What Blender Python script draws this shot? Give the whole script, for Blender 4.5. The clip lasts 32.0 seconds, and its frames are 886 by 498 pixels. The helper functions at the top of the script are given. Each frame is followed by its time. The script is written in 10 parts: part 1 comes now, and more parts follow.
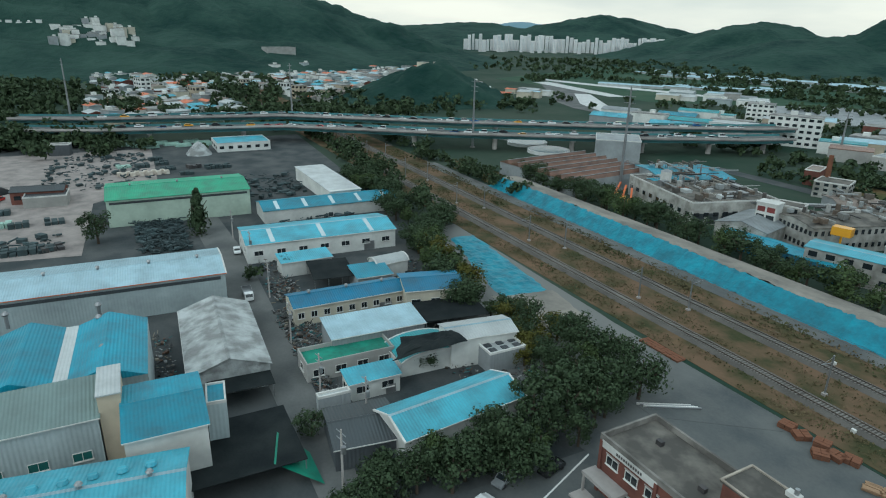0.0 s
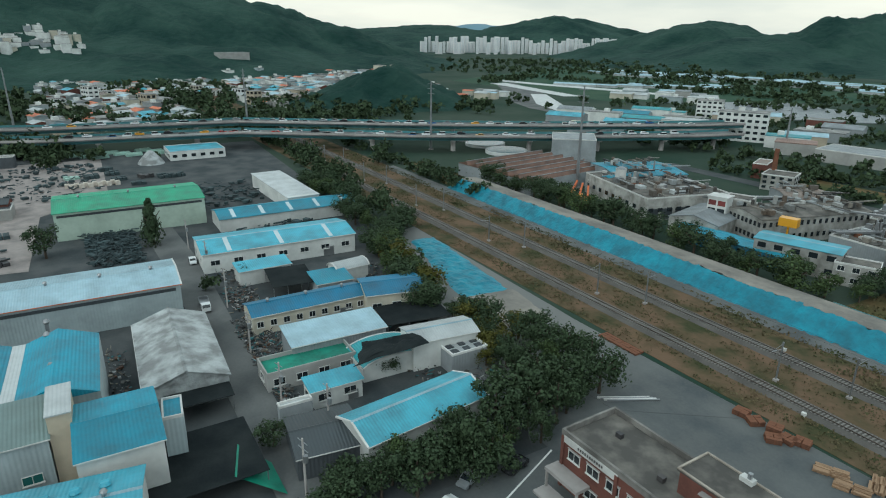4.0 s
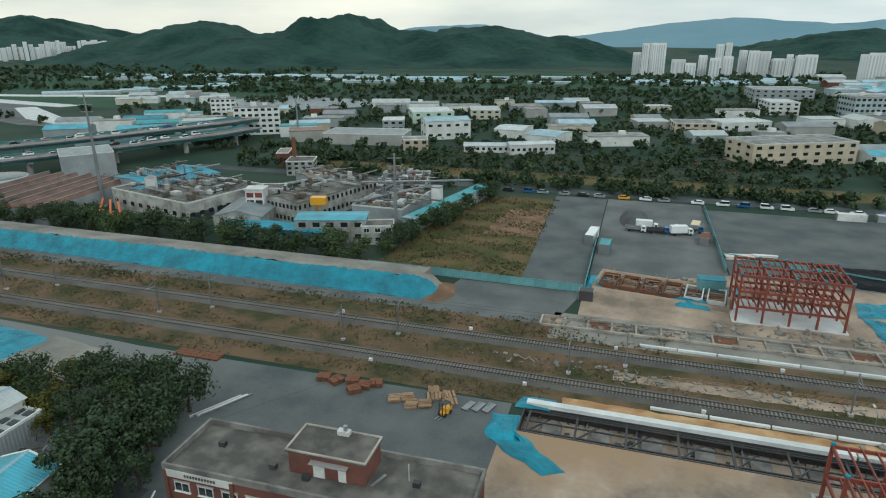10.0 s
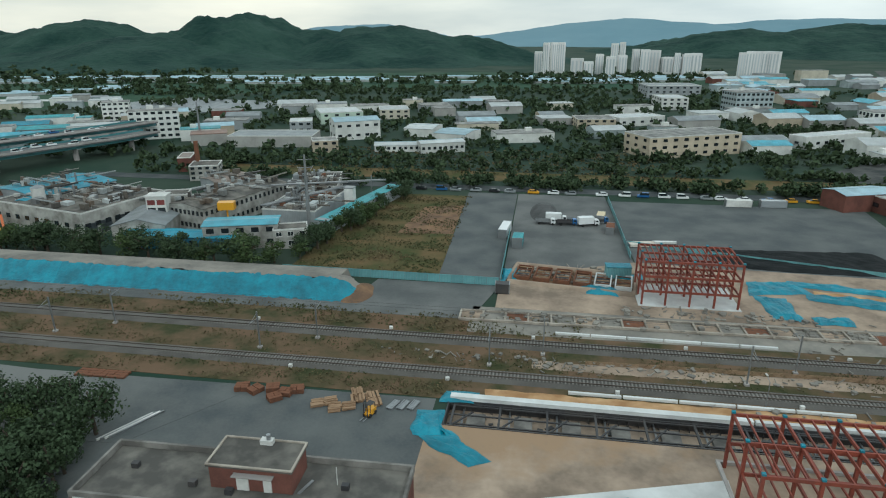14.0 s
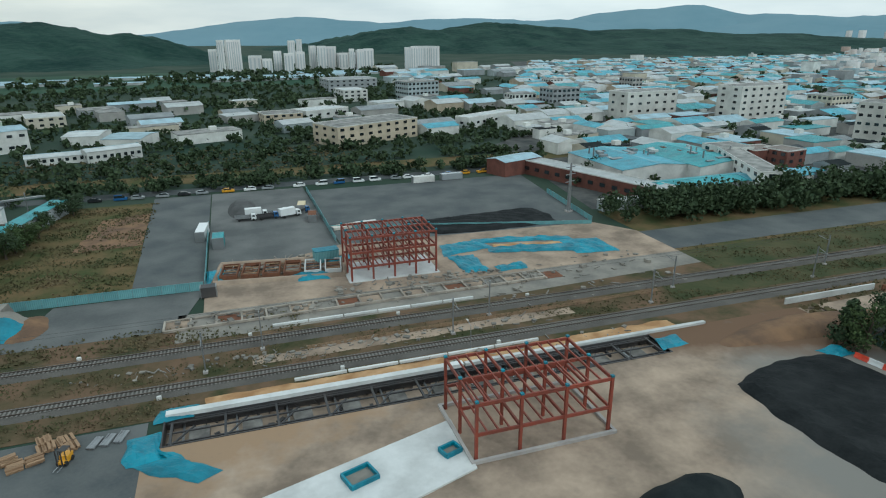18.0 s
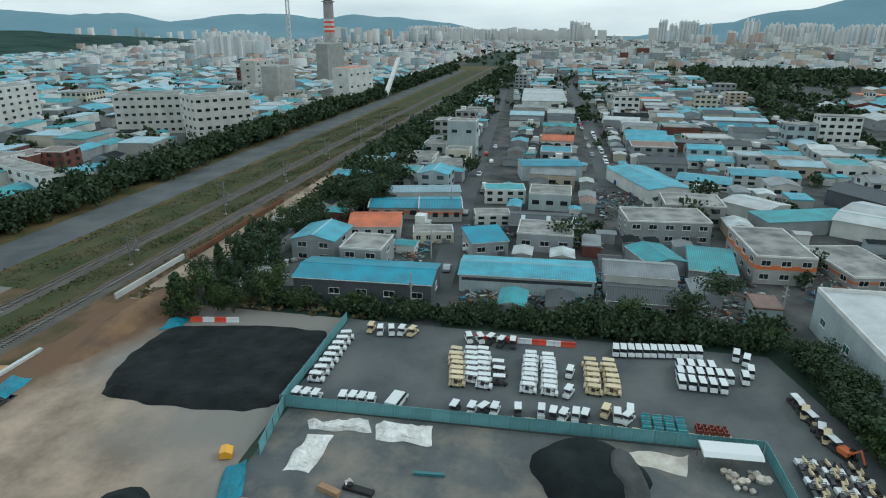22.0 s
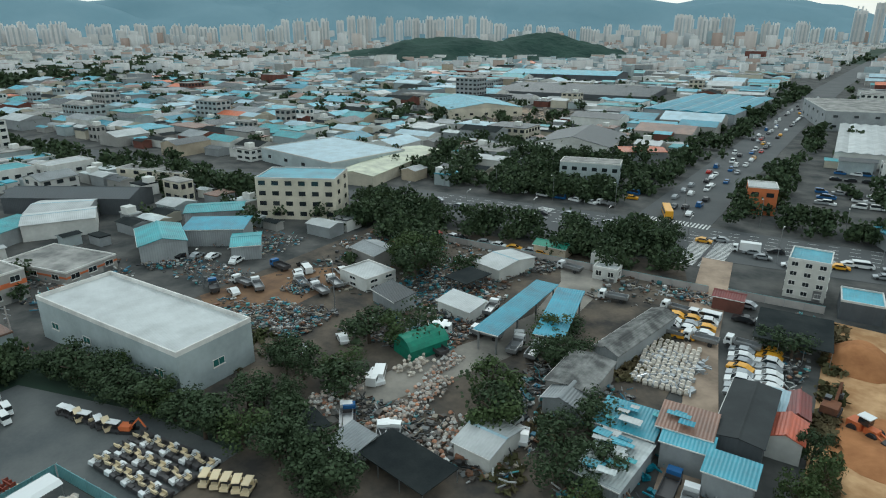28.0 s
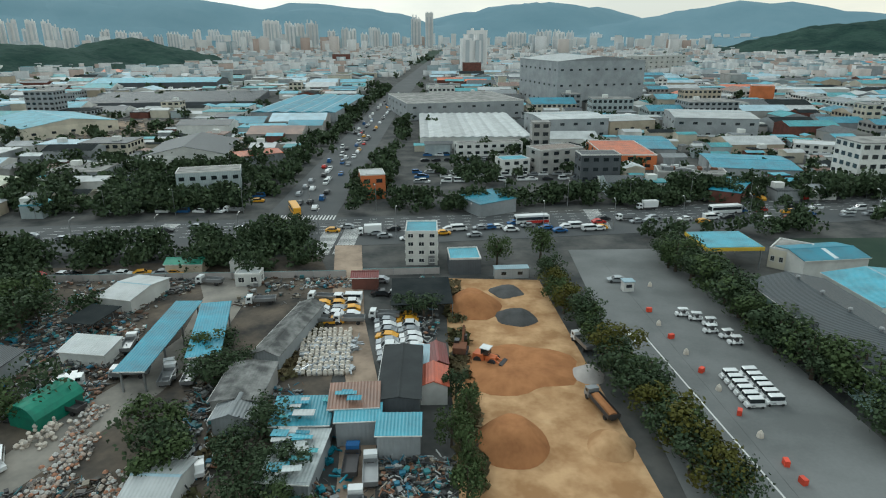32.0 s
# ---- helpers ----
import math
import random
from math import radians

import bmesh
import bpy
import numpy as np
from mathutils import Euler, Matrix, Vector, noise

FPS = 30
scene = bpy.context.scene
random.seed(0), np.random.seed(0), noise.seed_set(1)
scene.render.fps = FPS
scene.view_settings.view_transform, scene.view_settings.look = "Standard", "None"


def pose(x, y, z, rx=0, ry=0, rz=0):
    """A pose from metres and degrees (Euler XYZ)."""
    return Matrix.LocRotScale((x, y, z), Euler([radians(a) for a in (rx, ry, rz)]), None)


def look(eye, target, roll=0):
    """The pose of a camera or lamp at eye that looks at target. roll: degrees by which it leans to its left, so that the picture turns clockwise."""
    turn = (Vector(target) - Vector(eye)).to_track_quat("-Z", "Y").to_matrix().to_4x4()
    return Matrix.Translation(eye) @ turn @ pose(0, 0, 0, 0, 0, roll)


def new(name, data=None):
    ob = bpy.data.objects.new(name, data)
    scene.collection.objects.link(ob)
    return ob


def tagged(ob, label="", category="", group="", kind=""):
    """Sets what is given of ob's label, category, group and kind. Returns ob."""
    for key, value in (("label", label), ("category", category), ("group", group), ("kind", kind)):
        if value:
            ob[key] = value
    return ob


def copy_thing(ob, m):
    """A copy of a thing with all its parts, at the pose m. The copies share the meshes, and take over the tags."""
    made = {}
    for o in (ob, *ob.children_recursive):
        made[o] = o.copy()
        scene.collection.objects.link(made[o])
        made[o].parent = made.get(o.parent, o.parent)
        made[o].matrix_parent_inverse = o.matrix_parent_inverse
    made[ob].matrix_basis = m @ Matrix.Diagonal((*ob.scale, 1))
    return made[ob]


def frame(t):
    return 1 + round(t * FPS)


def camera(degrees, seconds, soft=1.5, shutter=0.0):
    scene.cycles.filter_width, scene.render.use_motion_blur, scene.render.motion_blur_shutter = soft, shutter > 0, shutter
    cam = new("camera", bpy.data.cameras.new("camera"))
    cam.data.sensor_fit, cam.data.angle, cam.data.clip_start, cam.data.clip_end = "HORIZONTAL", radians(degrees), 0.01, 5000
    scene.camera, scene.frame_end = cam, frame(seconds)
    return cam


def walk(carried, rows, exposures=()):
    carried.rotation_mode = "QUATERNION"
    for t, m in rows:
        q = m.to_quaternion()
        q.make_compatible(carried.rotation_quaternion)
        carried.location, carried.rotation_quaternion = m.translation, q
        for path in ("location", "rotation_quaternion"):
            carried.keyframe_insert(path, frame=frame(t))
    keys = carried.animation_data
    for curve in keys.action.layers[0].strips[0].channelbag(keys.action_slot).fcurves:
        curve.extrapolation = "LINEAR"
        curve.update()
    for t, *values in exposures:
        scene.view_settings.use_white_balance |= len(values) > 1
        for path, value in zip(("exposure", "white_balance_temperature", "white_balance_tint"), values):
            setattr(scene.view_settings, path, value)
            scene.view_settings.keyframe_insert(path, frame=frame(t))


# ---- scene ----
EXPO = [(0.0, 0.06, 5500, -3), (8.0, 0.08, 5740, -2), (17.0, 0.04, 5640, -2.2), (20.0, 0.02, 5400, -2.6), (24.0, 0.06, 5640, -2.4), (27.0, 0.10, 5690, -1.4), (32.0, 0.12, 5840, -1.2)]
cam = camera(70.69, 32.0, 1.1)
PATH = [
    (0.0, pose(-0.00, 0.00, 60.00, 70.45, -1.21, 63.04)),
    (0.5, pose(-0.04, 0.21, 59.92, 70.38, -1.15, 69.90)),
    (1.0, pose(0.07, 0.50, 59.98, 70.33, -1.07, 72.41)),
    (1.5, pose(0.26, 0.49, 60.06, 70.39, -1.00, 72.86)),
    (2.0, pose(0.73, 0.85, 60.27, 70.45, -0.78, 69.59)),
    (2.5, pose(0.79, 0.97, 60.19, 70.57, -0.65, 64.24)),
    (3.0, pose(0.49, 0.56, 60.07, 70.66, -0.67, 60.66)),
    (3.5, pose(0.49, 0.68, 60.07, 70.68, -0.59, 59.89)),
    (5.5, pose(0.47, 0.97, 59.99, 70.88, -0.24, 55.40)),
    (6.0, pose(0.45, 1.07, 59.93, 70.92, -0.12, 53.65)),
    (6.5, pose(0.52, 0.90, 59.84, 70.99, -0.03, 50.30)),
    (7.0, pose(0.47, 0.72, 59.94, 70.98, -0.12, 46.50)),
    (7.5, pose(0.54, 0.55, 60.02, 71.00, -0.12, 42.51)),
    (8.0, pose(0.50, 0.65, 59.97, 70.99, -0.06, 38.39)),
    (8.5, pose(1.01, 0.41, 59.66, 70.96, -0.09, 33.21)),
    (9.0, pose(0.58, 0.47, 60.11, 70.90, 0.09, 28.78)),
    (9.5, pose(0.59, 0.16, 60.25, 70.84, 0.15, 23.42)),
    (10.0, pose(0.54, 0.34, 60.17, 70.82, 0.21, 17.41)),
    (10.5, pose(0.32, 0.22, 60.31, 70.75, 0.19, 13.88)),
    (11.0, pose(0.36, 0.04, 60.39, 70.75, 0.29, 11.73)),
    (11.5, pose(0.23, 0.02, 60.38, 70.76, 0.27, 10.69)),
    (12.0, pose(0.17, 0.06, 60.45, 70.75, 0.25, 10.19)),
    (12.5, pose(0.18, -0.05, 60.53, 70.75, 0.21, 9.77)),
    (13.0, pose(0.10, -0.01, 60.43, 70.75, 0.17, 9.52)),
    (13.5, pose(0.07, 0.06, 60.19, 70.77, 0.13, 9.30)),
    (14.0, pose(0.17, -0.01, 59.93, 70.78, 0.15, 9.16)),
    (14.5, pose(0.17, 0.03, 59.38, 70.79, 0.11, 8.99)),
    (16.5, pose(0.15, 0.03, 57.10, 70.82, 0.00, 8.49)),
    (17.0, pose(0.75, 0.04, 57.18, 70.80, 0.17, 4.85)),
    (17.5, pose(1.26, 0.20, 57.06, 70.69, 0.30, -6.01)),
    (18.0, pose(1.13, 0.08, 56.88, 70.62, 0.21, -18.51)),
    (18.5, pose(0.80, -0.20, 56.97, 70.58, 0.20, -27.82)),
    (19.0, pose(1.12, 0.82, 57.01, 70.41, 0.36, -35.69)),
    (19.5, pose(1.26, -0.17, 56.90, 70.35, -0.11, -51.52)),
    (20.0, pose(1.54, -0.55, 56.86, 70.27, -0.06, -68.71)),
    (20.5, pose(1.55, 0.11, 56.79, 70.25, -0.21, -73.53)),
    (21.0, pose(1.57, 0.25, 56.81, 70.30, -0.30, -74.46)),
    (21.5, pose(1.42, 0.20, 56.78, 70.38, -0.31, -76.14)),
    (22.0, pose(1.43, 0.16, 56.83, 70.43, -0.27, -78.95)),
    (22.5, pose(1.52, -0.21, 56.79, 70.49, -0.24, -81.78)),
    (23.0, pose(1.59, -0.22, 56.72, 70.53, -0.27, -84.70)),
    (23.5, pose(1.48, 0.06, 56.78, 70.58, -0.27, -88.34)),
    (24.0, pose(1.56, 0.01, 56.70, 70.64, -0.22, -92.20)),
    (24.5, pose(1.53, -0.12, 56.65, 70.70, -0.25, -96.87)),
    (26.5, pose(1.03, -0.05, 57.53, 70.53, 0.05, -122.02)),
    (27.0, pose(1.11, -0.06, 57.48, 70.49, -0.04, -132.55)),
    (27.5, pose(0.95, -0.05, 57.42, 70.55, 0.04, -139.72)),
    (28.0, pose(0.87, -0.20, 57.31, 70.59, 0.07, -147.30)),
    (28.5, pose(0.87, -0.23, 57.20, 70.61, 0.07, -154.56)),
    (29.0, pose(0.84, -0.29, 57.10, 70.63, 0.09, -161.88)),
    (29.5, pose(0.84, -0.12, 57.06, 70.67, 0.15, -169.42)),
    (30.0, pose(0.84, -0.42, 56.80, 70.73, 0.15, -174.95)),
    (30.5, pose(0.81, -0.39, 56.77, 70.77, 0.16, -178.07)),
    (31.0, pose(0.98, -0.34, 56.85, 70.79, 0.13, -179.54)),
    (31.5, pose(1.38, 0.12, 56.86, 70.89, 0.14, -181.27)),
    (32.0, pose(1.44, 0.23, 56.74, 70.98, 0.11, -181.73)),
]
walk(cam, PATH, EXPO)

# ---------------------------------------------------------------- light and sky
SUN_EL, SUN_AZ = radians(38), radians(150)
world = bpy.data.worlds.new("sky")
scene.world = world
world.use_nodes = True
wn, wl = world.node_tree.nodes, world.node_tree.links
wn.clear()
w_out = wn.new("ShaderNodeOutputWorld")
w_bg = wn.new("ShaderNodeBackground")
w_sky = wn.new("ShaderNodeTexSky")
w_sky.sky_type, w_sky.sun_disc = "NISHITA", False
w_sky.sun_elevation, w_sky.sun_rotation = SUN_EL, SUN_AZ
w_sky.air_density, w_sky.dust_density = 1.0, 2.5
w_dim = wn.new("ShaderNodeMix")
w_dim.data_type, w_dim.blend_type = "RGBA", "MULTIPLY"
w_dim.inputs[0].default_value = 1.0
w_dim.inputs[7].default_value = (0.085, 0.085, 0.085, 1)
wl.new(w_sky.outputs[0], w_dim.inputs[6])
w_tc = wn.new("ShaderNodeTexCoord")
w_map = wn.new("ShaderNodeMapping")
w_map.inputs["Scale"].default_value = (1.0, 1.0, 5.0)
w_noise = wn.new("ShaderNodeTexNoise")
w_noise.inputs["Scale"].default_value, w_noise.inputs["Detail"].default_value = 2.2, 6.0
w_ramp = wn.new("ShaderNodeValToRGB")
w_ramp.color_ramp.elements[0].position, w_ramp.color_ramp.elements[0].color = 0.36, (0.74, 0.76, 0.75, 1)
w_ramp.color_ramp.elements[1].position, w_ramp.color_ramp.elements[1].color = 0.60, (1.08, 1.04, 0.96, 1)
w_mix = wn.new("ShaderNodeMix")
w_mix.data_type = "RGBA"
w_mix.inputs[0].default_value = 0.86
wl.new(w_tc.outputs["Generated"], w_map.inputs[0])
wl.new(w_map.outputs[0], w_noise.inputs[0])
wl.new(w_noise.outputs[0], w_ramp.inputs[0])
wl.new(w_dim.outputs[2], w_mix.inputs[6])
wl.new(w_ramp.outputs[0], w_mix.inputs[7])
w_sep = wn.new("ShaderNodeSeparateXYZ")
wl.new(w_tc.outputs["Generated"], w_sep.inputs[0])
w_up = wn.new("ShaderNodeMapRange")
w_up.inputs[1].default_value, w_up.inputs[2].default_value = 0.02, 0.45
wl.new(w_sep.outputs[2], w_up.inputs[0])
w_west = wn.new("ShaderNodeMapRange")
w_west.inputs[1].default_value, w_west.inputs[2].default_value = 0.35, -0.45
wl.new(w_sep.outputs[0], w_west.inputs[0])
w_low = wn.new("ShaderNodeMix")
w_low.data_type = "RGBA"
w_low.inputs[6].default_value, w_low.inputs[7].default_value = (0.97, 0.97, 0.97, 1), (1.10, 1.0, 0.88, 1)
wl.new(w_west.outputs[0], w_low.inputs[0])
w_tint = wn.new("ShaderNodeMix")
w_tint.data_type = "RGBA"
w_tint.inputs[7].default_value = (0.965, 1.0, 1.015, 1)
wl.new(w_up.outputs[0], w_tint.inputs[0])
wl.new(w_low.outputs[2], w_tint.inputs[6])
w_all = wn.new("ShaderNodeMix")
w_all.data_type, w_all.blend_type = "RGBA", "MULTIPLY"
w_all.inputs[0].default_value = 1.0
wl.new(w_mix.outputs[2], w_all.inputs[6])
wl.new(w_tint.outputs[2], w_all.inputs[7])
wl.new(w_all.outputs[2], w_bg.inputs[0])
w_bg.inputs[1].default_value = 1.0
wl.new(w_bg.outputs[0], w_out.inputs[0])
sun = new("sun", bpy.data.lights.new("sun", "SUN"))
sun.data.energy, sun.data.angle, sun.data.color = 0.6, radians(14), (1.0, 0.95, 0.88)
sun.matrix_world = look((0, 0, 0), (-math.sin(SUN_AZ) * math.cos(SUN_EL), -math.cos(SUN_AZ) * math.cos(SUN_EL), -math.sin(SUN_EL)))

# ---------------------------------------------------------------- materials
MATS = {}


def surf(name, col, col2, rough=0.7, metal=0.0, size=0.6, big=8.0, bump=0.15, ribs=0.0, ribdir=0, island=False, stain=0.35, vary=0.12):
    """A weathered surface: fine grain of `size` metres, stains of `big` metres, ribs every `ribs` metres."""
    m = bpy.data.materials.new(name)
    m.use_nodes = True
    n, l = m.node_tree.nodes, m.node_tree.links
    b = n["Principled BSDF"]
    b.inputs["Roughness"].default_value, b.inputs["Metallic"].default_value = rough, metal
    if rough >= 0.9 or name.startswith("leaf"):
        b.inputs["Specular IOR Level"].default_value = 0.12
    tc = n.new("ShaderNodeTexCoord")
    fine, wide = n.new("ShaderNodeTexNoise"), n.new("ShaderNodeTexNoise")
    fine.inputs["Scale"].default_value, fine.inputs["Detail"].default_value = 1.0 / size, 4.0
    wide.inputs["Scale"].default_value, wide.inputs["Detail"].default_value = 1.0 / big, 5.0
    for t in (fine, wide):
        l.new(tc.outputs["Object"], t.inputs["Vector"])
    r1 = n.new("ShaderNodeMapRange")
    r1.inputs[1].default_value, r1.inputs[2].default_value = 0.35, 0.68
    l.new(wide.outputs[0], r1.inputs[0])
    mul = n.new("ShaderNodeMath")
    mul.operation = "MULTIPLY_ADD"
    mul.inputs[1].default_value, mul.inputs[2].default_value = 0.55, 0.0
    l.new(fine.outputs[0], mul.inputs[0])
    add = n.new("ShaderNodeMath")
    add.operation = "MULTIPLY_ADD"
    add.inputs[1].default_value = stain * 2
    l.new(r1.outputs[0], add.inputs[0])
    l.new(mul.outputs[0], add.inputs[2])
    sub = n.new("ShaderNodeMath")
    sub.operation, sub.use_clamp = "SUBTRACT", True
    sub.inputs[1].default_value = 0.2
    l.new(add.outputs[0], sub.inputs[0])
    mix = n.new("ShaderNodeMix")
    mix.data_type = "RGBA"
    mix.inputs[6].default_value, mix.inputs[7].default_value = (*col, 1), (*col2, 1)
    l.new(sub.outputs[0], mix.inputs[0])
    hsv = n.new("ShaderNodeHueSaturation")
    l.new(mix.outputs[2], hsv.inputs["Color"])
    if vary:
        src = n.new("ShaderNodeNewGeometry").outputs["Random Per Island"] if island else n.new("ShaderNodeObjectInfo").outputs["Random"]
        rv = n.new("ShaderNodeMapRange")
        rv.inputs[3].default_value, rv.inputs[4].default_value = 1 - vary, 1 + vary
        l.new(src, rv.inputs[0])
        l.new(rv.outputs[0], hsv.inputs["Value"])
    l.new(hsv.outputs[0], b.inputs["Base Color"])
    bp = n.new("ShaderNodeBump")
    bp.inputs["Strength"].default_value, bp.inputs["Distance"].default_value = bump, 5.0 if name == "forest" else (0.4 if name.startswith(("tarp", "sheet")) else 0.1)
    l.new(fine.outputs[0], bp.inputs["Height"])
    last = bp
    if ribs:
        wv = n.new("ShaderNodeTexWave")
        wv.bands_direction = "XY"[ribdir]
        wv.inputs["Scale"].default_value = 0.314 / ribs
        l.new(tc.outputs["Object"], wv.inputs["Vector"])
        b2 = n.new("ShaderNodeBump")
        b2.inputs["Strength"].default_value, b2.inputs["Distance"].default_value = 0.3 if name.startswith("wall") else 0.45, ribs * 0.25
        l.new(wv.outputs[1], b2.inputs["Height"])
        l.new(bp.outputs[0], b2.inputs["Normal"])
        last = b2
    l.new(last.outputs[0], b.inputs["Normal"])
    MATS[name] = m
    return m


def roofmat(name, col, dirt=0.55, ribs=0.5):
    surf(name, col, tuple(c * dirt * 0.9 + 0.02 for c in col), rough=0.5, size=0.7, big=5, bump=0.06, ribs=ribs, stain=0.42, vary=0.16)


roofmat("roof_blue", (0.022, 0.27, 0.385))
roofmat("roof_deepblue", (0.012, 0.17, 0.31))
roofmat("roof_skyblue", (0.085, 0.38, 0.49))
roofmat("roof_pale", (0.34, 0.48, 0.55), 0.7)
roofmat("roof_teal", (0.05, 0.34, 0.38))
roofmat("roof_green", (0.03, 0.36, 0.19))
roofmat("roof_white", (0.50, 0.52, 0.52), 0.72)
roofmat("roof_grey", (0.24, 0.26, 0.27))
roofmat("roof_slate", (0.045, 0.055, 0.062))
roofmat("roof_brown", (0.20, 0.15, 0.12))
roofmat("roof_rust", (0.24, 0.13, 0.09), 0.45)
roofmat("roof_orange", (0.62, 0.15, 0.05))
roofmat("roof_red", (0.55, 0.12, 0.06))
roofmat("roof_darkred", (0.22, 0.04, 0.035))
roofmat("roof_beige", (0.48, 0.50, 0.36))
roofmat("roof_patch", (0.55, 0.60, 0.60), 0.4)
surf("roof_concrete", (0.36, 0.35, 0.33), (0.15, 0.15, 0.145), 0.9, size=0.8, big=5, stain=0.5)
surf("roof_cement", (0.26, 0.26, 0.25), (0.09, 0.09, 0.088), 0.9, size=0.6, big=2.6, ribs=0.4, stain=0.6)
surf("roof_greendeck", (0.03, 0.25, 0.17), (0.015, 0.08, 0.06), 0.8, size=0.8, big=6, stain=0.5)
surf("pallet_dark", (0.045, 0.07, 0.075), (0.02, 0.03, 0.032), 0.8, size=0.4, big=3, island=True, vary=0.4)
surf("sheet_pale", (0.36, 0.52, 0.44), (0.24, 0.36, 0.31), 0.6, size=1.0, big=4)
surf("net_dark", (0.012, 0.016, 0.018), (0.03, 0.035, 0.035), 0.95, size=0.3, big=4)
surf("sheet_plastic", (0.46, 0.48, 0.48), (0.20, 0.205, 0.20), 0.6, size=0.9, big=3.4, bump=0.9, stain=0.6)
surf("roof_black", (0.018, 0.022, 0.024), (0.035, 0.04, 0.042), 0.85, size=0.8, big=4)
surf("sheet_green", (0.02, 0.24, 0.15), (0.01, 0.12, 0.08), 0.6, size=1.0, big=4)
for wname, wc in {"wall_white": (0.66, 0.66, 0.63), "wall_cream": (0.62, 0.57, 0.46), "wall_grey": (0.33, 0.35, 0.36), "wall_bluegrey": (0.42, 0.48, 0.49),
                  "wall_palegreen": (0.50, 0.60, 0.50), "wall_blue": (0.03, 0.16, 0.27), "wall_concrete": (0.36, 0.35, 0.33), "wall_beige": (0.52, 0.44, 0.33),
                  "wall_slate": (0.09, 0.10, 0.11), "wall_teal": (0.33, 0.45, 0.42), "wall_office": (0.58, 0.57, 0.53), "wall_orange": (0.62, 0.18, 0.06)}.items():
    surf(wname, wc, tuple(c * 0.6 for c in wc), 0.8, size=0.9, big=6, bump=0.08, stain=0.3, ribs=0.6 if wname in ("wall_bluegrey", "wall_grey", "wall_slate") else 0)
surf("wall_grimy", (0.46, 0.45, 0.42), (0.20, 0.19, 0.17), 0.85, size=0.8, big=4, bump=0.1, stain=0.5)
surf("brick_red", (0.19, 0.082, 0.064), (0.10, 0.048, 0.04), 0.9, size=0.25, big=3, bump=0.3)
MATS["wall_brick"] = MATS["brick_red"]
surf("trim_white", (0.70, 0.69, 0.66), (0.45, 0.44, 0.42), 0.7, size=0.5, big=3)
surf("trim_orange", (0.65, 0.17, 0.05), (0.4, 0.1, 0.04), 0.6)
surf("trim_yellow", (0.62, 0.42, 0.04), (0.45, 0.3, 0.03), 0.5)
surf("metal_grey", (0.32, 0.33, 0.34), (0.2, 0.2, 0.2), 0.4, 0.6)
surf("metal_dark", (0.05, 0.05, 0.055), (0.09, 0.08, 0.075), 0.6, 0.3)
surf("skylight_sheet", (0.55, 0.62, 0.64), (0.4, 0.46, 0.48), 0.3)
surf("roof_stained", (0.19, 0.175, 0.155), (0.09, 0.085, 0.078), 0.9, size=0.8, big=3.5, stain=0.6)
roofmat("roof_greygreen", (0.16, 0.22, 0.21), 0.7)
surf("yard_concrete", (0.35, 0.305, 0.285), (0.23, 0.205, 0.195), 0.9, size=0.7, big=5, stain=0.5, vary=0)
surf("girder_teal", (0.06, 0.20, 0.22), (0.05, 0.14, 0.15), 0.6)
surf("concrete", (0.42, 0.39, 0.37), (0.27, 0.25, 0.24), 0.9, size=0.7, big=6)
surf("concrete_white", (0.66, 0.66, 0.65), (0.45, 0.45, 0.44), 0.85, size=0.7, big=5)
surf("concrete_grimy", (0.26, 0.245, 0.225), (0.12, 0.112, 0.104), 0.9, size=0.6, big=3, stain=0.55)
surf("concrete_raw", (0.46, 0.41, 0.35), (0.25, 0.215, 0.18), 0.9, size=0.6, big=4, stain=0.5)
surf("asphalt", (0.046, 0.054, 0.058), (0.098, 0.102, 0.102), 0.9, size=0.5, big=9, stain=0.5, vary=0)
surf("asphalt_pale", (0.17, 0.17, 0.165), (0.10, 0.104, 0.104), 0.9, size=0.5, big=12, stain=0.5, vary=0)
surf("asphalt_mid", (0.082, 0.090, 0.094), (0.135, 0.14, 0.138), 0.9, size=0.5, big=11, stain=0.5, vary=0)
surf("asphalt_light", (0.205, 0.21, 0.208), (0.14, 0.145, 0.143), 0.9, size=0.5, big=12, stain=0.5, vary=0)
surf("grass_green", (0.040, 0.055, 0.024), (0.085, 0.080, 0.040), 0.95, size=1.2, big=12, bump=0.8, stain=0.5, vary=0)
surf("road_dark", (0.052, 0.057, 0.061), (0.088, 0.09, 0.09), 0.85, size=0.5, big=15, vary=0)
surf("road_paint", (0.70, 0.70, 0.68), (0.45, 0.45, 0.44), 0.7)
surf("dirt", (0.43, 0.33, 0.25), (0.20, 0.155, 0.12), 0.95, size=0.9, big=9, bump=0.4, stain=0.5, vary=0)
surf("dirt_grey", (0.30, 0.275, 0.24), (0.17, 0.16, 0.145), 0.95, size=0.8, big=8, bump=0.4, stain=0.5, vary=0)
surf("sand", (0.56, 0.36, 0.195), (0.33, 0.185, 0.088), 0.95, size=0.8, big=4.5, bump=0.4, stain=0.55, vary=0)
surf("sand_red", (0.42, 0.195, 0.085), (0.26, 0.115, 0.05), 0.95, size=0.7, big=3, bump=0.5)
surf("coal", (0.012, 0.014, 0.015), (0.03, 0.032, 0.033), 0.9, size=0.5, big=4, bump=0.8, vary=0)
surf("gravel_dark", (0.065, 0.065, 0.065), (0.12, 0.12, 0.12), 0.95, size=0.4, big=4, bump=0.8)
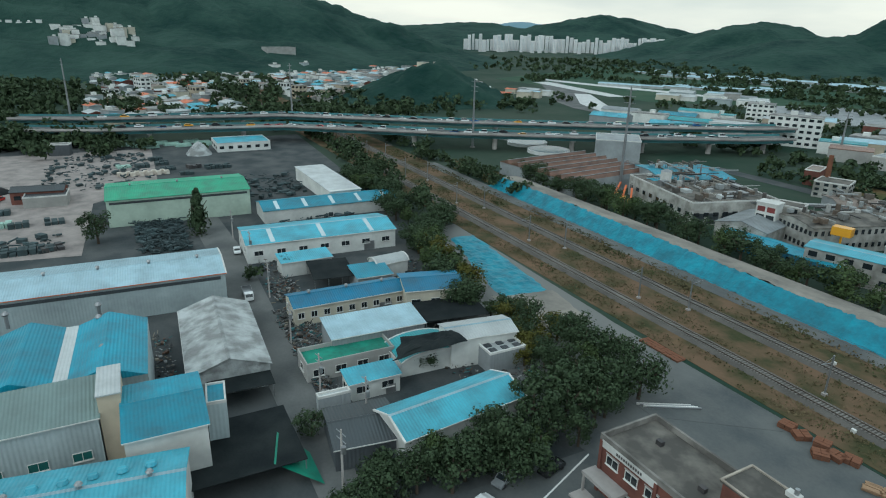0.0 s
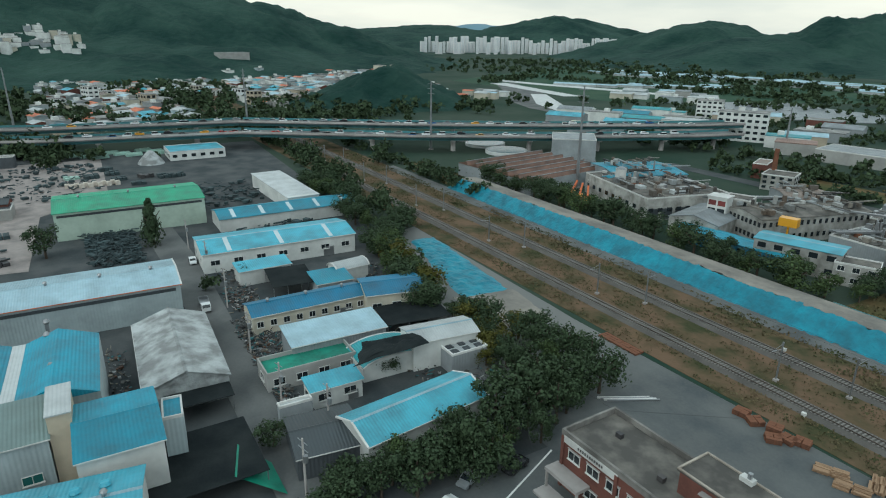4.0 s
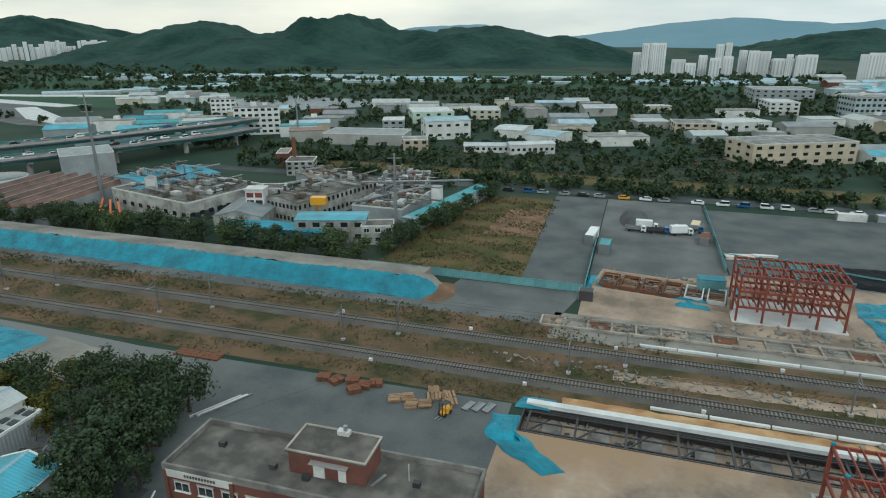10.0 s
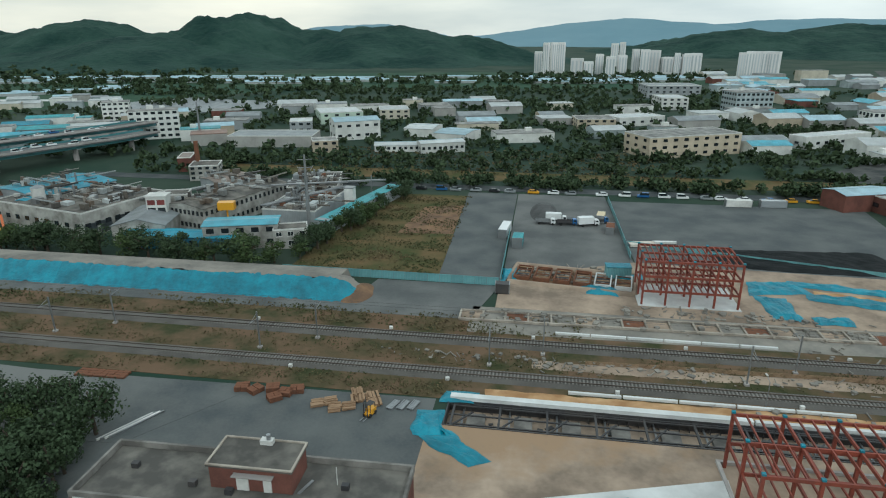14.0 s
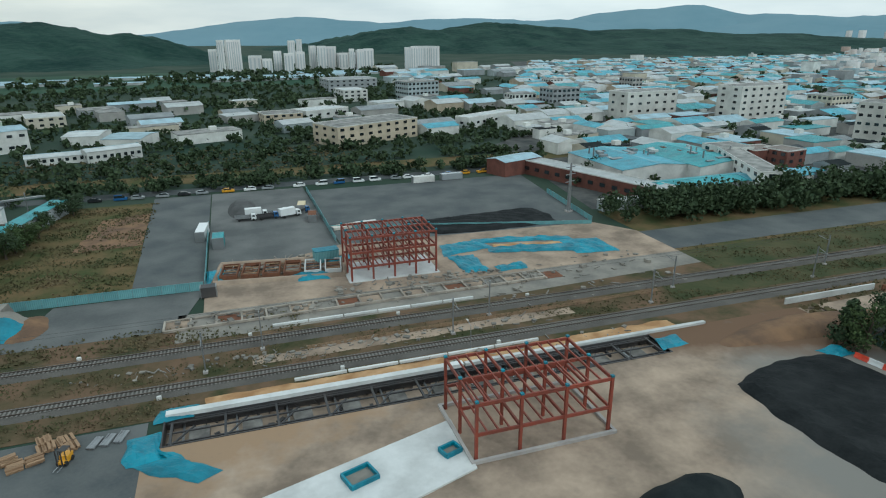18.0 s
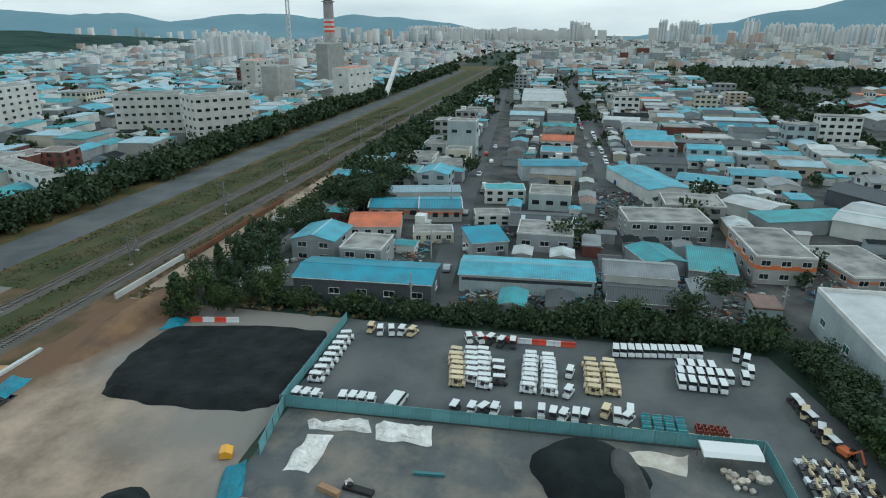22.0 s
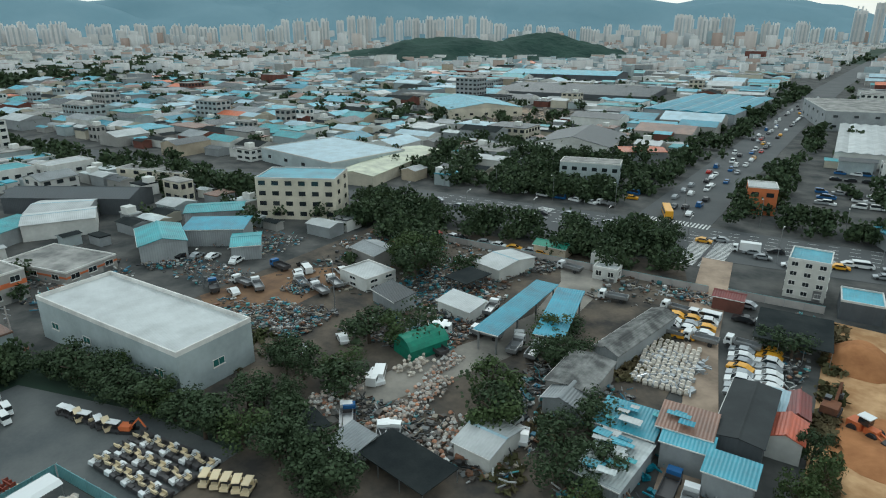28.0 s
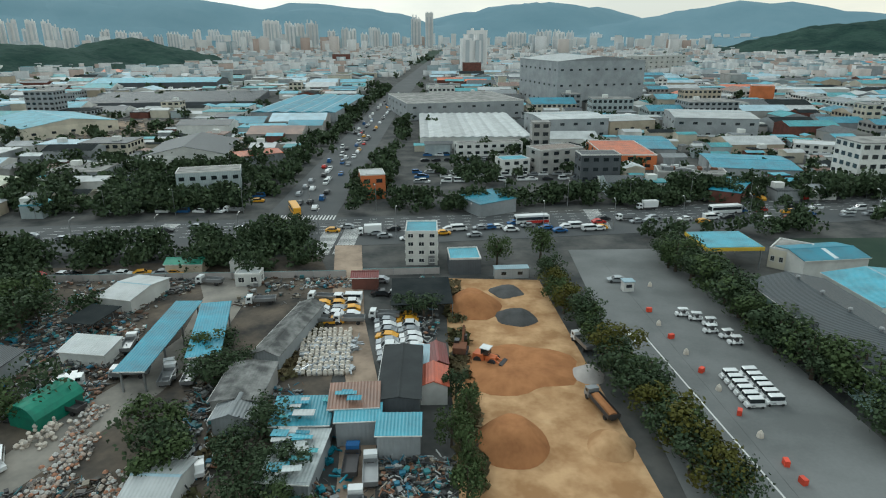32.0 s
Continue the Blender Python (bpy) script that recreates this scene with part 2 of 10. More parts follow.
surf("ballast", (0.135, 0.125, 0.115), (0.08, 0.074, 0.068), 0.95, size=0.25, big=6, bump=0.8, vary=0)
surf("verge", (0.042, 0.050, 0.022), (0.15, 0.098, 0.062), 0.95, size=1.2, big=9, bump=0.8, stain=0.6, vary=0)
surf("grass", (0.052, 0.066, 0.024), (0.145, 0.10, 0.05), 0.95, size=1.0, big=10, bump=0.8, stain=0.5, vary=0)
surf("field", (0.026, 0.066, 0.042), (0.055, 0.090, 0.055), 0.95, size=4.0, big=50, bump=0.6, stain=0.5, vary=0)
surf("land", (0.020, 0.044, 0.030), (0.05, 0.068, 0.05), 0.95, size=6.0, big=60, bump=0.6, stain=0.6, vary=0)
surf("town_floor", (0.040, 0.044, 0.045), (0.115, 0.112, 0.106), 0.9, size=1.4, big=9, bump=0.3, stain=0.5, vary=0)
surf("dirt_dark", (0.145, 0.118, 0.092), (0.050, 0.047, 0.044), 0.95, size=0.8, big=7, bump=0.5, stain=0.5, vary=0)
surf("scrub", (0.050, 0.062, 0.026), (0.135, 0.105, 0.06), 0.95, size=0.6, big=12, bump=0.3, stain=0.5, vary=0.2, island=True)
# Forest green shifted towards teal, so some distance haze sits in the colour.
surf("forest", (0.009, 0.031, 0.026), (0.048, 0.090, 0.070), 0.95, size=13, big=90, bump=1.0, stain=0.3, vary=0)
surf("earth_brown", (0.24, 0.145, 0.085), (0.13, 0.085, 0.06), 0.95, size=0.8, big=6, bump=0.4, stain=0.5, vary=0)
# Distance haze over the far ridges is put into this pale blue colour.
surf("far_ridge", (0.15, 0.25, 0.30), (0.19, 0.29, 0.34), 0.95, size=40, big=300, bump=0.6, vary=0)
surf("leaf_dark", (0.034, 0.054, 0.028), (0.064, 0.088, 0.042), 0.7, size=0.8, big=3, vary=0.24, island=True)
surf("leaf_mid", (0.046, 0.072, 0.028), (0.080, 0.105, 0.040), 0.7, size=0.8, big=3, vary=0.24, island=True)
surf("leaf_gold", (0.06, 0.07, 0.014), (0.13, 0.10, 0.025), 0.7, size=0.8, big=3, vary=0.24, island=True)
surf("bark", (0.09, 0.07, 0.055), (0.05, 0.04, 0.03), 0.9, size=0.2, big=1, bump=0.5)
surf("tarp_blue", (0.018, 0.25, 0.34), (0.010, 0.14, 0.20), 0.5, size=0.9, big=3.5, bump=0.7, stain=0.5)
surf("tarp_white", (0.84, 0.82, 0.79), (0.58, 0.54, 0.51), 0.6, size=0.5, big=2, bump=0.9, stain=0.4)
surf("steel_red", (0.25, 0.052, 0.03), (0.14, 0.04, 0.028), 0.6, size=0.5, big=2)
surf("rust", (0.19, 0.085, 0.05), (0.10, 0.055, 0.04), 0.9, size=0.3, big=1.5, island=True, vary=0.4)
surf("timber", (0.33, 0.21, 0.12), (0.19, 0.12, 0.075), 0.85, size=0.3, big=2, island=True, vary=0.3)
surf("fence_teal", (0.17, 0.36, 0.38), (0.10, 0.24, 0.26), 0.6, size=0.7, big=4, ribs=0.4)
surf("rail_steel", (0.16, 0.13, 0.11), (0.09, 0.07, 0.06), 0.45, 0.7)
surf("sleeper", (0.24, 0.225, 0.205), (0.15, 0.14, 0.13), 0.9)
surf("tyre", (0.015, 0.015, 0.016), (0.03, 0.03, 0.03), 0.8)
surf("car_white", (0.72, 0.73, 0.73), (0.66, 0.67, 0.67), 0.25, vary=0.05)
surf("car_silver", (0.36, 0.38, 0.40), (0.33, 0.35, 0.36), 0.25, 0.3)
surf("car_black", (0.02, 0.021, 0.024), (0.026, 0.026, 0.028), 0.2)
surf("car_red", (0.42, 0.03, 0.025), (0.38, 0.03, 0.02), 0.25)
surf("car_yellow", (0.70, 0.34, 0.02), (0.62, 0.3, 0.02), 0.3)
surf("car_blue", (0.03, 0.12, 0.30), (0.03, 0.1, 0.25), 0.25)
surf("cart_cream", (0.66, 0.54, 0.34), (0.58, 0.47, 0.30), 0.5)
surf("plastic_red", (0.70, 0.07, 0.03), (0.55, 0.06, 0.03), 0.5)
surf("scrap_mix", (0.42, 0.42, 0.41), (0.13, 0.13, 0.128), 0.7, size=0.6, big=2.5, island=True, vary=0.85)


def motley(name, cols, rough=0.65):
    """Loose things of many paints: each piece takes one of the colours."""
    m = bpy.data.materials.new(name)
    m.use_nodes = True
    n, l = m.node_tree.nodes, m.node_tree.links
    b = n["Principled BSDF"]
    b.inputs["Roughness"].default_value = rough
    r = n.new("ShaderNodeValToRGB")
    r.color_ramp.interpolation = "CONSTANT"
    e = r.color_ramp.elements
    while len(e) < len(cols):
        e.new(0.5)
    for k, c in enumerate(cols):
        e[k].position, e[k].color = k / len(cols), (*c, 1)
    no = n.new("ShaderNodeTexNoise")
    no.inputs["Scale"].default_value = 2.0
    tc = n.new("ShaderNodeTexCoord")
    l.new(tc.outputs["Object"], no.inputs["Vector"])
    mx = n.new("ShaderNodeMix")
    mx.data_type, mx.blend_type = "RGBA", "MULTIPLY"
    mx.inputs[0].default_value = 0.6
    l.new(n.new("ShaderNodeNewGeometry").outputs["Random Per Island"], r.inputs[0])
    l.new(r.outputs[0], mx.inputs[6])
    l.new(no.outputs[0], mx.inputs[7])
    l.new(mx.outputs[2], b.inputs["Base Color"])
    MATS[name] = m


motley("scrap_mix", [(0.05, 0.05, 0.055), (0.55, 0.56, 0.55), (0.16, 0.17, 0.17), (0.10, 0.36, 0.38), (0.30, 0.31, 0.31), (0.22, 0.11, 0.06), (0.03, 0.035, 0.04), (0.70, 0.70, 0.68), (0.12, 0.10, 0.08), (0.05, 0.22, 0.33), (0.42, 0.36, 0.28), (0.3, 0.14, 0.08), (0.08, 0.08, 0.085)])
motley("scrap_dark", [(0.05, 0.05, 0.052), (0.20, 0.21, 0.21), (0.09, 0.09, 0.09), (0.06, 0.2, 0.22), (0.13, 0.12, 0.11), (0.14, 0.07, 0.04), (0.025, 0.028, 0.03), (0.42, 0.42, 0.41), (0.08, 0.07, 0.06), (0.30, 0.26, 0.2)])
motley("plant_bits", [(0.22, 0.22, 0.21), (0.45, 0.45, 0.43), (0.10, 0.09, 0.08), (0.60, 0.59, 0.56), (0.16, 0.12, 0.09), (0.30, 0.27, 0.23), (0.05, 0.05, 0.05), (0.38, 0.40, 0.40), (0.14, 0.12, 0.10)])
motley("sack_mix", [(0.66, 0.63, 0.58), (0.62, 0.50, 0.42), (0.72, 0.70, 0.67), (0.66, 0.58, 0.50), (0.50, 0.24, 0.14), (0.70, 0.68, 0.64), (0.25, 0.22, 0.2), (0.62, 0.5, 0.42)])
# Wall paints of the far city, lightened a little in place of haze.
motley("city_paint_hazed", [(0.78, 0.78, 0.76), (0.52, 0.55, 0.56), (0.70, 0.62, 0.57), (0.84, 0.83, 0.81), (0.36, 0.44, 0.46), (0.62, 0.63, 0.63), (0.76, 0.74, 0.72), (0.52, 0.40, 0.34), (0.82, 0.81, 0.80)], 0.8)
motley("city_roof", [(0.56, 0.58, 0.58), (0.14, 0.40, 0.48), (0.24, 0.26, 0.26), (0.70, 0.71, 0.71), (0.06, 0.27, 0.33), (0.12, 0.13, 0.13), (0.34, 0.36, 0.36), (0.24, 0.42, 0.48), (0.05, 0.19, 0.15), (0.30, 0.18, 0.13)], 0.8)
surf("sack_white", (0.62, 0.58, 0.52), (0.42, 0.34, 0.27), 0.8, size=0.5, big=2, island=True, vary=0.35)
surf("water", (0.10, 0.14, 0.155), (0.13, 0.17, 0.18), 0.12, size=8, big=60, bump=0.02, vary=0)
# Far towers and their window bands: the lightened colours stand in for haze.
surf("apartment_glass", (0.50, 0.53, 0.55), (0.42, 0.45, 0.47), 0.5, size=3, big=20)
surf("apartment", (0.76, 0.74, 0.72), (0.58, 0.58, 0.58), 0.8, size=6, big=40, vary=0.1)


def blended(name, base, layers):
    """A ground of one earth passing softly into others: (colour, x and y slope, start, softness, patch size, raggedness)."""
    m = MATS[base].copy()
    m.name = name
    n, l = m.node_tree.nodes, m.node_tree.links
    socket = n["Principled BSDF"].inputs["Base Color"]
    last = socket.links[0].from_socket
    tc = n.new("ShaderNodeTexCoord")
    for col, ax, ay, start, soft, patch, ragged in layers:
        dot, tex, total, cut, mix = n.new("ShaderNodeVectorMath"), n.new("ShaderNodeTexNoise"), n.new("ShaderNodeMath"), n.new("ShaderNodeMath"), n.new("ShaderNodeMix")
        dot.operation = "DOT_PRODUCT"
        dot.inputs[1].default_value = (ax / soft, ay / soft, 0)
        l.new(tc.outputs["Object"], dot.inputs[0])
        tex.inputs["Scale"].default_value, tex.inputs["Detail"].default_value, tex.inputs["Roughness"].default_value = 1.0 / patch, 7.0, 0.6
        l.new(tc.outputs["Object"], tex.inputs["Vector"])
        total.operation = "MULTIPLY_ADD"
        total.inputs[1].default_value = ragged
        l.new(tex.outputs[0], total.inputs[0])
        l.new(dot.outputs["Value"], total.inputs[2])
        cut.operation, cut.use_clamp = "SUBTRACT", True
        cut.inputs[1].default_value = start / soft + ragged / 2
        l.new(total.outputs[0], cut.inputs[0])
        mix.data_type = "RGBA"
        mix.inputs[7].default_value = (*col, 1)
        l.new(cut.outputs[0], mix.inputs[0])
        l.new(last, mix.inputs[6])
        last = mix.outputs[2]
    l.new(last, socket)
    MATS[name] = m


blended("site_earth", "dirt", [((0.225, 0.21, 0.19), 1.0, -0.9, 6, 22, 12, 1.7), ((0.16, 0.10, 0.065), 0.35, 1.0, 108, 6, 9, 1.8), ((0.33, 0.225, 0.145), -0.3, 1.0, 74, 8, 6, 3.4), ((0.17, 0.15, 0.13), 0, 0, 0.45, 1, 6, 3.2)])
blended("store_ground", "asphalt_mid", [((0.30, 0.25, 0.20), 0, 0, -0.1, 1, 12, 3.4), ((0.19, 0.18, 0.165), 0, 0, 0.3, 1, 4, 2.4)])
blended("rail_earth", "verge", [((0.25, 0.155, 0.085), 0, 0, 0.42, 1, 15, 3.6), ((0.30, 0.28, 0.25), 0, 0, 0.75, 1, 6, 4.2)])
blended("sand_ground", "sand", [((0.36, 0.19, 0.085), 0, 0, 0.12, 1, 11, 3.4), ((0.60, 0.42, 0.25), 0, 0, 0.3, 1, 5, 3.0)])
blended("depot_ground", "asphalt_mid", [((0.158, 0.157, 0.15), 0, 0, -0.1, 1, 8, 2.0), ((0.18, 0.18, 0.172), -1.0, 0.3, 92, 22, 15, 1.5), ((0.06, 0.062, 0.064), 0, 0, 0.5, 1, 5, 3.0)])


def glass(name, col, rough):
    m = bpy.data.materials.new(name)
    m.use_nodes = True
    b = m.node_tree.nodes["Principled BSDF"]
    b.inputs["Base Color"].default_value, b.inputs["Roughness"].default_value = (*col, 1), rough
    b.inputs["Specular IOR Level"].default_value = 0.8
    MATS[name] = m


glass("window_glass", (0.018, 0.024, 0.028), 0.08)
glass("green_glass", (0.03, 0.13, 0.12), 0.1)


# ---------------------------------------------------------------- mesh helpers
class Geo:
    """Collects faces for one mesh."""

    def __init__(self):
        self.v, self.f, self.m = [], [], []

    def quad(self, *pts, m=0):
        i = len(self.v)
        self.v += [tuple(p) for p in pts]
        self.f.append(tuple(range(i, i + len(pts))))
        self.m.append(m)
        return self

    def box(self, x, y, z, sx, sy, sz, rot=0.0, m=0):
        """A box whose base is centred on (x, y, z)."""
        c, s = math.cos(radians(rot)), math.sin(radians(rot))
        i = len(self.v)
        for dz in (0, sz):
            for dx, dy in ((-1, -1), (1, -1), (1, 1), (-1, 1)):
                px, py = dx * sx / 2, dy * sy / 2
                self.v.append((x + px * c - py * s, y + px * s + py * c, z + dz))
        for f in ((3, 2, 1, 0), (4, 5, 6, 7), (0, 1, 5, 4), (1, 2, 6, 5), (2, 3, 7, 6), (3, 0, 4, 7)):
            self.f.append(tuple(i + k for k in f))
            self.m.append(m)
        return self

    def beam(self, p, q, wide, high=None, m=0):
        """A square bar from p to q."""
        p, q = Vector(p), Vector(q)
        d = (q - p).normalized()
        up = Vector((0, 0, 1)) if abs(d.z) < 0.95 else Vector((1, 0, 0))
        a = d.cross(up).normalized() * wide / 2
        b = a.cross(d).normalized() * (high or wide) / 2
        i = len(self.v)
        for e in (p, q):
            for sa, sb in ((-1, -1), (1, -1), (1, 1), (-1, 1)):
                self.v.append(tuple(e + a * sa + b * sb))
        for f in ((0, 1, 2, 3), (7, 6, 5, 4), (0, 4, 5, 1), (1, 5, 6, 2), (2, 6, 7, 3), (3, 7, 4, 0)):
            self.f.append(tuple(i + k for k in f))
            self.m.append(m)
        return self

    def tube(self, x, y, z, r, h, n=10, r2=None, m=0):
        r2 = r if r2 is None else r2
        i = len(self.v)
        for zz, rr in ((z, r), (z + h, r2)):
            for k in range(n):
                a = 2 * math.pi * k / n
                self.v.append((x + rr * math.cos(a), y + rr * math.sin(a), zz))
        for k in range(n):
            j = (k + 1) % n
            self.f.append((i + k, i + j, i + n + j, i + n + k))
            self.m.append(m)
        self.f += [tuple(i + k for k in reversed(range(n))), tuple(i + n + k for k in range(n))]
        self.m += [m, m]
        return self

    def sweep(self, profile, x0, x1, axis=0, m=0, closed=True):
        """A profile of (across, z) pushed along x (axis 0) or y (axis 1)."""
        i, n = len(self.v), len(profile)
        for e in (x0, x1):
            for a, z in profile:
                self.v.append((e, a, z) if axis == 0 else (a, e, z))
        for k in range(n if closed else n - 1):
            j = (k + 1) % n
            self.f.append((i + k, i + j, i + n + j, i + n + k))
            self.m.append(m)
        if closed:
            self.f += [tuple(i + k for k in reversed(range(n))), tuple(i + n + k for k in range(n))]
            self.m += [m, m]
        return self

    def mesh(self, name, mats):
        me = bpy.data.meshes.new(name)
        me.from_pydata(self.v, [], self.f)
        for k in ([mats] if isinstance(mats, str) else mats):
            me.materials.append(MATS[k])
        if any(self.m):
            me.polygons.foreach_set("material_index", self.m)
        bm = bmesh.new()
        bm.from_mesh(me)
        bmesh.ops.recalc_face_normals(bm, faces=bm.faces)
        bm.to_mesh(me)
        bm.free()
        return me


def thing(name, label, category, x=0.0, y=0.0, z=0.0, rot=0.0, group="", kind=""):
    ob = tagged(new(name), label, category, group, kind)
    ob.matrix_basis = pose(x, y, z, 0, 0, rot)
    return ob


def part(name, geo, mats, parent, label=""):
    """One mesh object under a thing or a part; geo is a Geo or a ready mesh."""
    ob = new(name, geo.mesh(name, mats) if isinstance(geo, Geo) else geo)
    ob.parent = parent
    return tagged(ob, label)


def solo(name, geo, mats, label, category, kind="", group="", x=0.0, y=0.0, z=0.0, rot=0.0):
    """A thing that is one mesh."""
    ob = tagged(new(name, geo.mesh(name, mats) if isinstance(geo, Geo) else geo), label, category, group, kind)
    ob.matrix_basis = pose(x, y, z, 0, 0, rot)
    return ob


# ---------------------------------------------------------------- ground
def pad(name, pts, z, mat, label, category, thick=0.4, kind="structure"):
    """A level sheet with the outline pts, its top at z."""
    g = Geo()
    n = len(pts)
    g.quad(*[(x, y, z) for x, y in pts])
    for k in range(n):
        (x0, y0), (x1, y1) = pts[k], pts[(k + 1) % n]
        g.quad((x0, y0, z), (x1, y1, z), (x1, y1, z - thick), (x0, y0, z - thick))
    return solo(name, g, mat, label, category, kind)


# one sheet to the horizon, left out where the trench is dug
g = Geo()
TRENCH = (-13.6, 84.6, 74.0, 91.6)
XS = [-4900, -2400, -1200, -600, -300, TRENCH[0], TRENCH[2], 300, 600, 1200, 2400, 4900]
YS = [-4900, -2400, -1200, -600, -300, 0, TRENCH[1], TRENCH[3], 300, 600, 1200, 2400, 4900]
for x0, x1 in zip(XS, XS[1:]):
    for y0, y1 in zip(YS, YS[1:]):
        if (x0, y0) != TRENCH[:2]:
            g.quad((x0, y0, 0), (x1, y0, 0), (x1, y1, 0), (x0, y1, 0))
solo("ground", g, "land", "mixed green and grey valley ground", "ground", "structure")
pad("town_ground_east", [(60, -60), (118, -60), (118, 92), (900, 92), (2600, -200), (2600, -1300), (60, -1300)], 0.03, "town_floor", "grey paved ground of the industrial town", "ground")
pad("town_ground_south", [(60, -1300), (-1500, -1300), (-900, -170), (-100, -170), (-100, -60), (60, -60)], 0.03, "town_floor", "grey paved ground between the workshops", "ground")
pad("town_ground_northeast", [(112, 175), (130, 300), (250, 420), (500, 1100), (2400, 900), (2600, 170), (900, 165)], 0.03, "town_floor", "grey ground of the town beyond the railway", "ground")
pad("town_ground_west", [(-60, -60), (-60, 66), (-180, 80), (-360, 90), (-360, -120), (-200, -120)], 0.03, "asphalt", "dark paved ground between the western factories", "ground")
pad("railway_land", [(-700, 92), (-700, 127), (1000, 127), (1000, 90), (112, 90), (76, 92.2), (-14, 92.2)], 0.08, "rail_earth", "overgrown brown and green railway land", "ground")
pad("depot_yard", [(-118, 56), (-60, 56), (-60, 20), (-10, 20), (-10, 56), (-16, 60), (-16, 91.8), (-100, 90), (-125, 88)], 0.10, "depot_ground", "grey asphalt depot yard", "pavement")
pad("pale_strip", [(-165, 75), (-118, 72), (-100, 70), (-62, 72), (-50, 88), (-100, 90.5), (-170, 92)], 0.14, "depot_ground", "pale worn concrete strip beside the railway", "pavement")
pad("building_site", [(-16, 56), (-16, 84.6), (74, 84.6), (74, 92.5), (112, 92.5), (112, 41.3), (66, 41.3), (66, 24), (-10, 24), (-10, 56)], 0.14, "site_earth", "trampled sandy earth of the building site", "ground")
pad("yard_ground", [(66, 23.8), (66, -60), (-10, -60), (-10, 23.8)], 0.12, "dirt_dark", "dark trodden yard ground", "ground")
pad("site_track_north", [(-14, 118), (-14, 131), (112, 131), (112, 122), (60, 119)], 0.12, "dirt_grey", "grey earth track along the railway", "ground")
pad("building_site_north", [(-9, 131), (-9, 150), (26, 166), (104, 162), (112, 150), (112, 131)], 0.16, "dirt", "sandy building site north of the railway", "ground")
pad("service_road_north", [(-260, 123), (-14, 124), (-9, 144), (-40, 144), (-43, 129.5), (-260, 129.5)], 0.12, "asphalt_pale", "narrow grey service road", "road")
pad("grass_lot", [(-66, 145.5), (-25, 145.5), (-28, 232), (-62, 232)], 0.12, "grass", "rough grass lot with brown patches", "grass")
pad("lorry_park_west", [(-25, 145.5), (-9, 145.5), (-9, 238), (-28, 238)], 0.12, "asphalt_mid", "grey asphalt lorry park", "pavement")
pad("lorry_park_middle", [(-8.6, 150), (26, 166), (24, 238), (-8.6, 238)], 0.12, "asphalt_pale", "pale asphalt storage yard", "pavement")
pad("lorry_park_east", [(26.4, 166), (104, 162), (112, 232), (24.4, 232)], 0.12, "asphalt_mid", "wide grey asphalt yard", "pavement")
pad("cart_yard", [(80, 41), (112, 41), (112, -39), (86, -46), (66, -47), (66, -32), (82, -31)], 0.18, "asphalt_mid", "grey asphalt parking yard for carts", "pavement")
pad("store_yard", [(60, 40), (79.6, 40), (81.6, -30.6), (70, -31), (60, -31)], 0.17, "store_ground", "grey dusty storage ground", "pavement")
pad("sand_lot", [(-2.5, -60), (-29, -60), (-26, -140), (-3, -142)], 0.14, "sand_ground", "golden sand lot", "ground")
pad("rear_road", [(-31, -50), (-66, -50), (-64, -162), (-38, -162), (-36, -130)], 0.12, "asphalt_light", "pale asphalt access road", "road")
pad("bus_bay", [(-46.5, -50), (-64, -50), (-61, -150), (-45, -150)], 0.16, "asphalt_light", "pale asphalt parking strip", "pavement")
pad("main_road", [(900, -152), (400, -145), (250, -145), (125, -160), (57, -164), (-57, -176), (-160, -190), (-600, -225), (-600, -258), (-160, -221), (-57, -200), (57, -196), (125, -190), (250, -170), (400, -168), (900, -176)], 0.10, "road_dark", "wide asphalt main road", "road")
pad("avenue", [(54, -190), (31, -190), (22, -480), (10, -760), (-24, -1300), (-70, -2000), (-46, -2000), (0, -1300), (34, -760), (44, -480)], 0.13, "road_dark", "busy straight avenue", "road")
pad("scrap_lane", [(27, -168), (19.5, -168), (14.5, -120), (10, -95), (8, -60), (13, -60), (15.5, -95), (22, -125)], 0.17, "dirt", "dusty lane through the scrap yards", "road")
pad("scrap_yard_floor", [(30, -160), (118, -150), (118, -50), (60, -50), (66, -46), (40, -45), (26, -52), (18, -60), (18, -120)], 0.155, "dirt_dark", "oily grey-brown scrap yard ground", "ground")
pad("brown_yard", [(118, -80), (114, -102), (93, -120), (86, -111), (96, -100), (96, -84), (103, -73)], 0.17, "earth_brown", "red-brown earth yard", "ground")
pad("west_street", [(-260, 22), (-168, 26), (-60, 23), (-60, 17), (-168, 17), (-260, 14)], 0.12, "asphalt_pale", "narrow grey street between factories", "road")
pad("concrete_yard", [(-184, -14), (-196, -100), (-345, -112), (-340, 12), (-260, 10), (-240, -12)], 0.12, "yard_concrete", "pale concrete material yard", "pavement")
pad("east_street", [(112, 22), (112, 28), (880, 84), (880, 74), (330, 38)], 0.12, "road_dark", "narrow street between workshops", "road")
pad("market_street", [(240, -21), (240, -14), (560, -4), (860, 20), (860, 10), (560, -14)], 0.12, "road_dark", "street lined with parked cars", "road")
pad("river", [(-640, 470), (-545, 452), (-470, 440), (-478, 424), (-560, 436), (-640, 448)], 0.3, "concrete_white", "pale river strip in the valley", "river")
pad("river_bend", [(-500, 420), (-420, 372), (-380, 352), (-386, 338), (-436, 356), (-510, 408)], 0.3, "concrete_white", "pale river strip in the valley", "river")
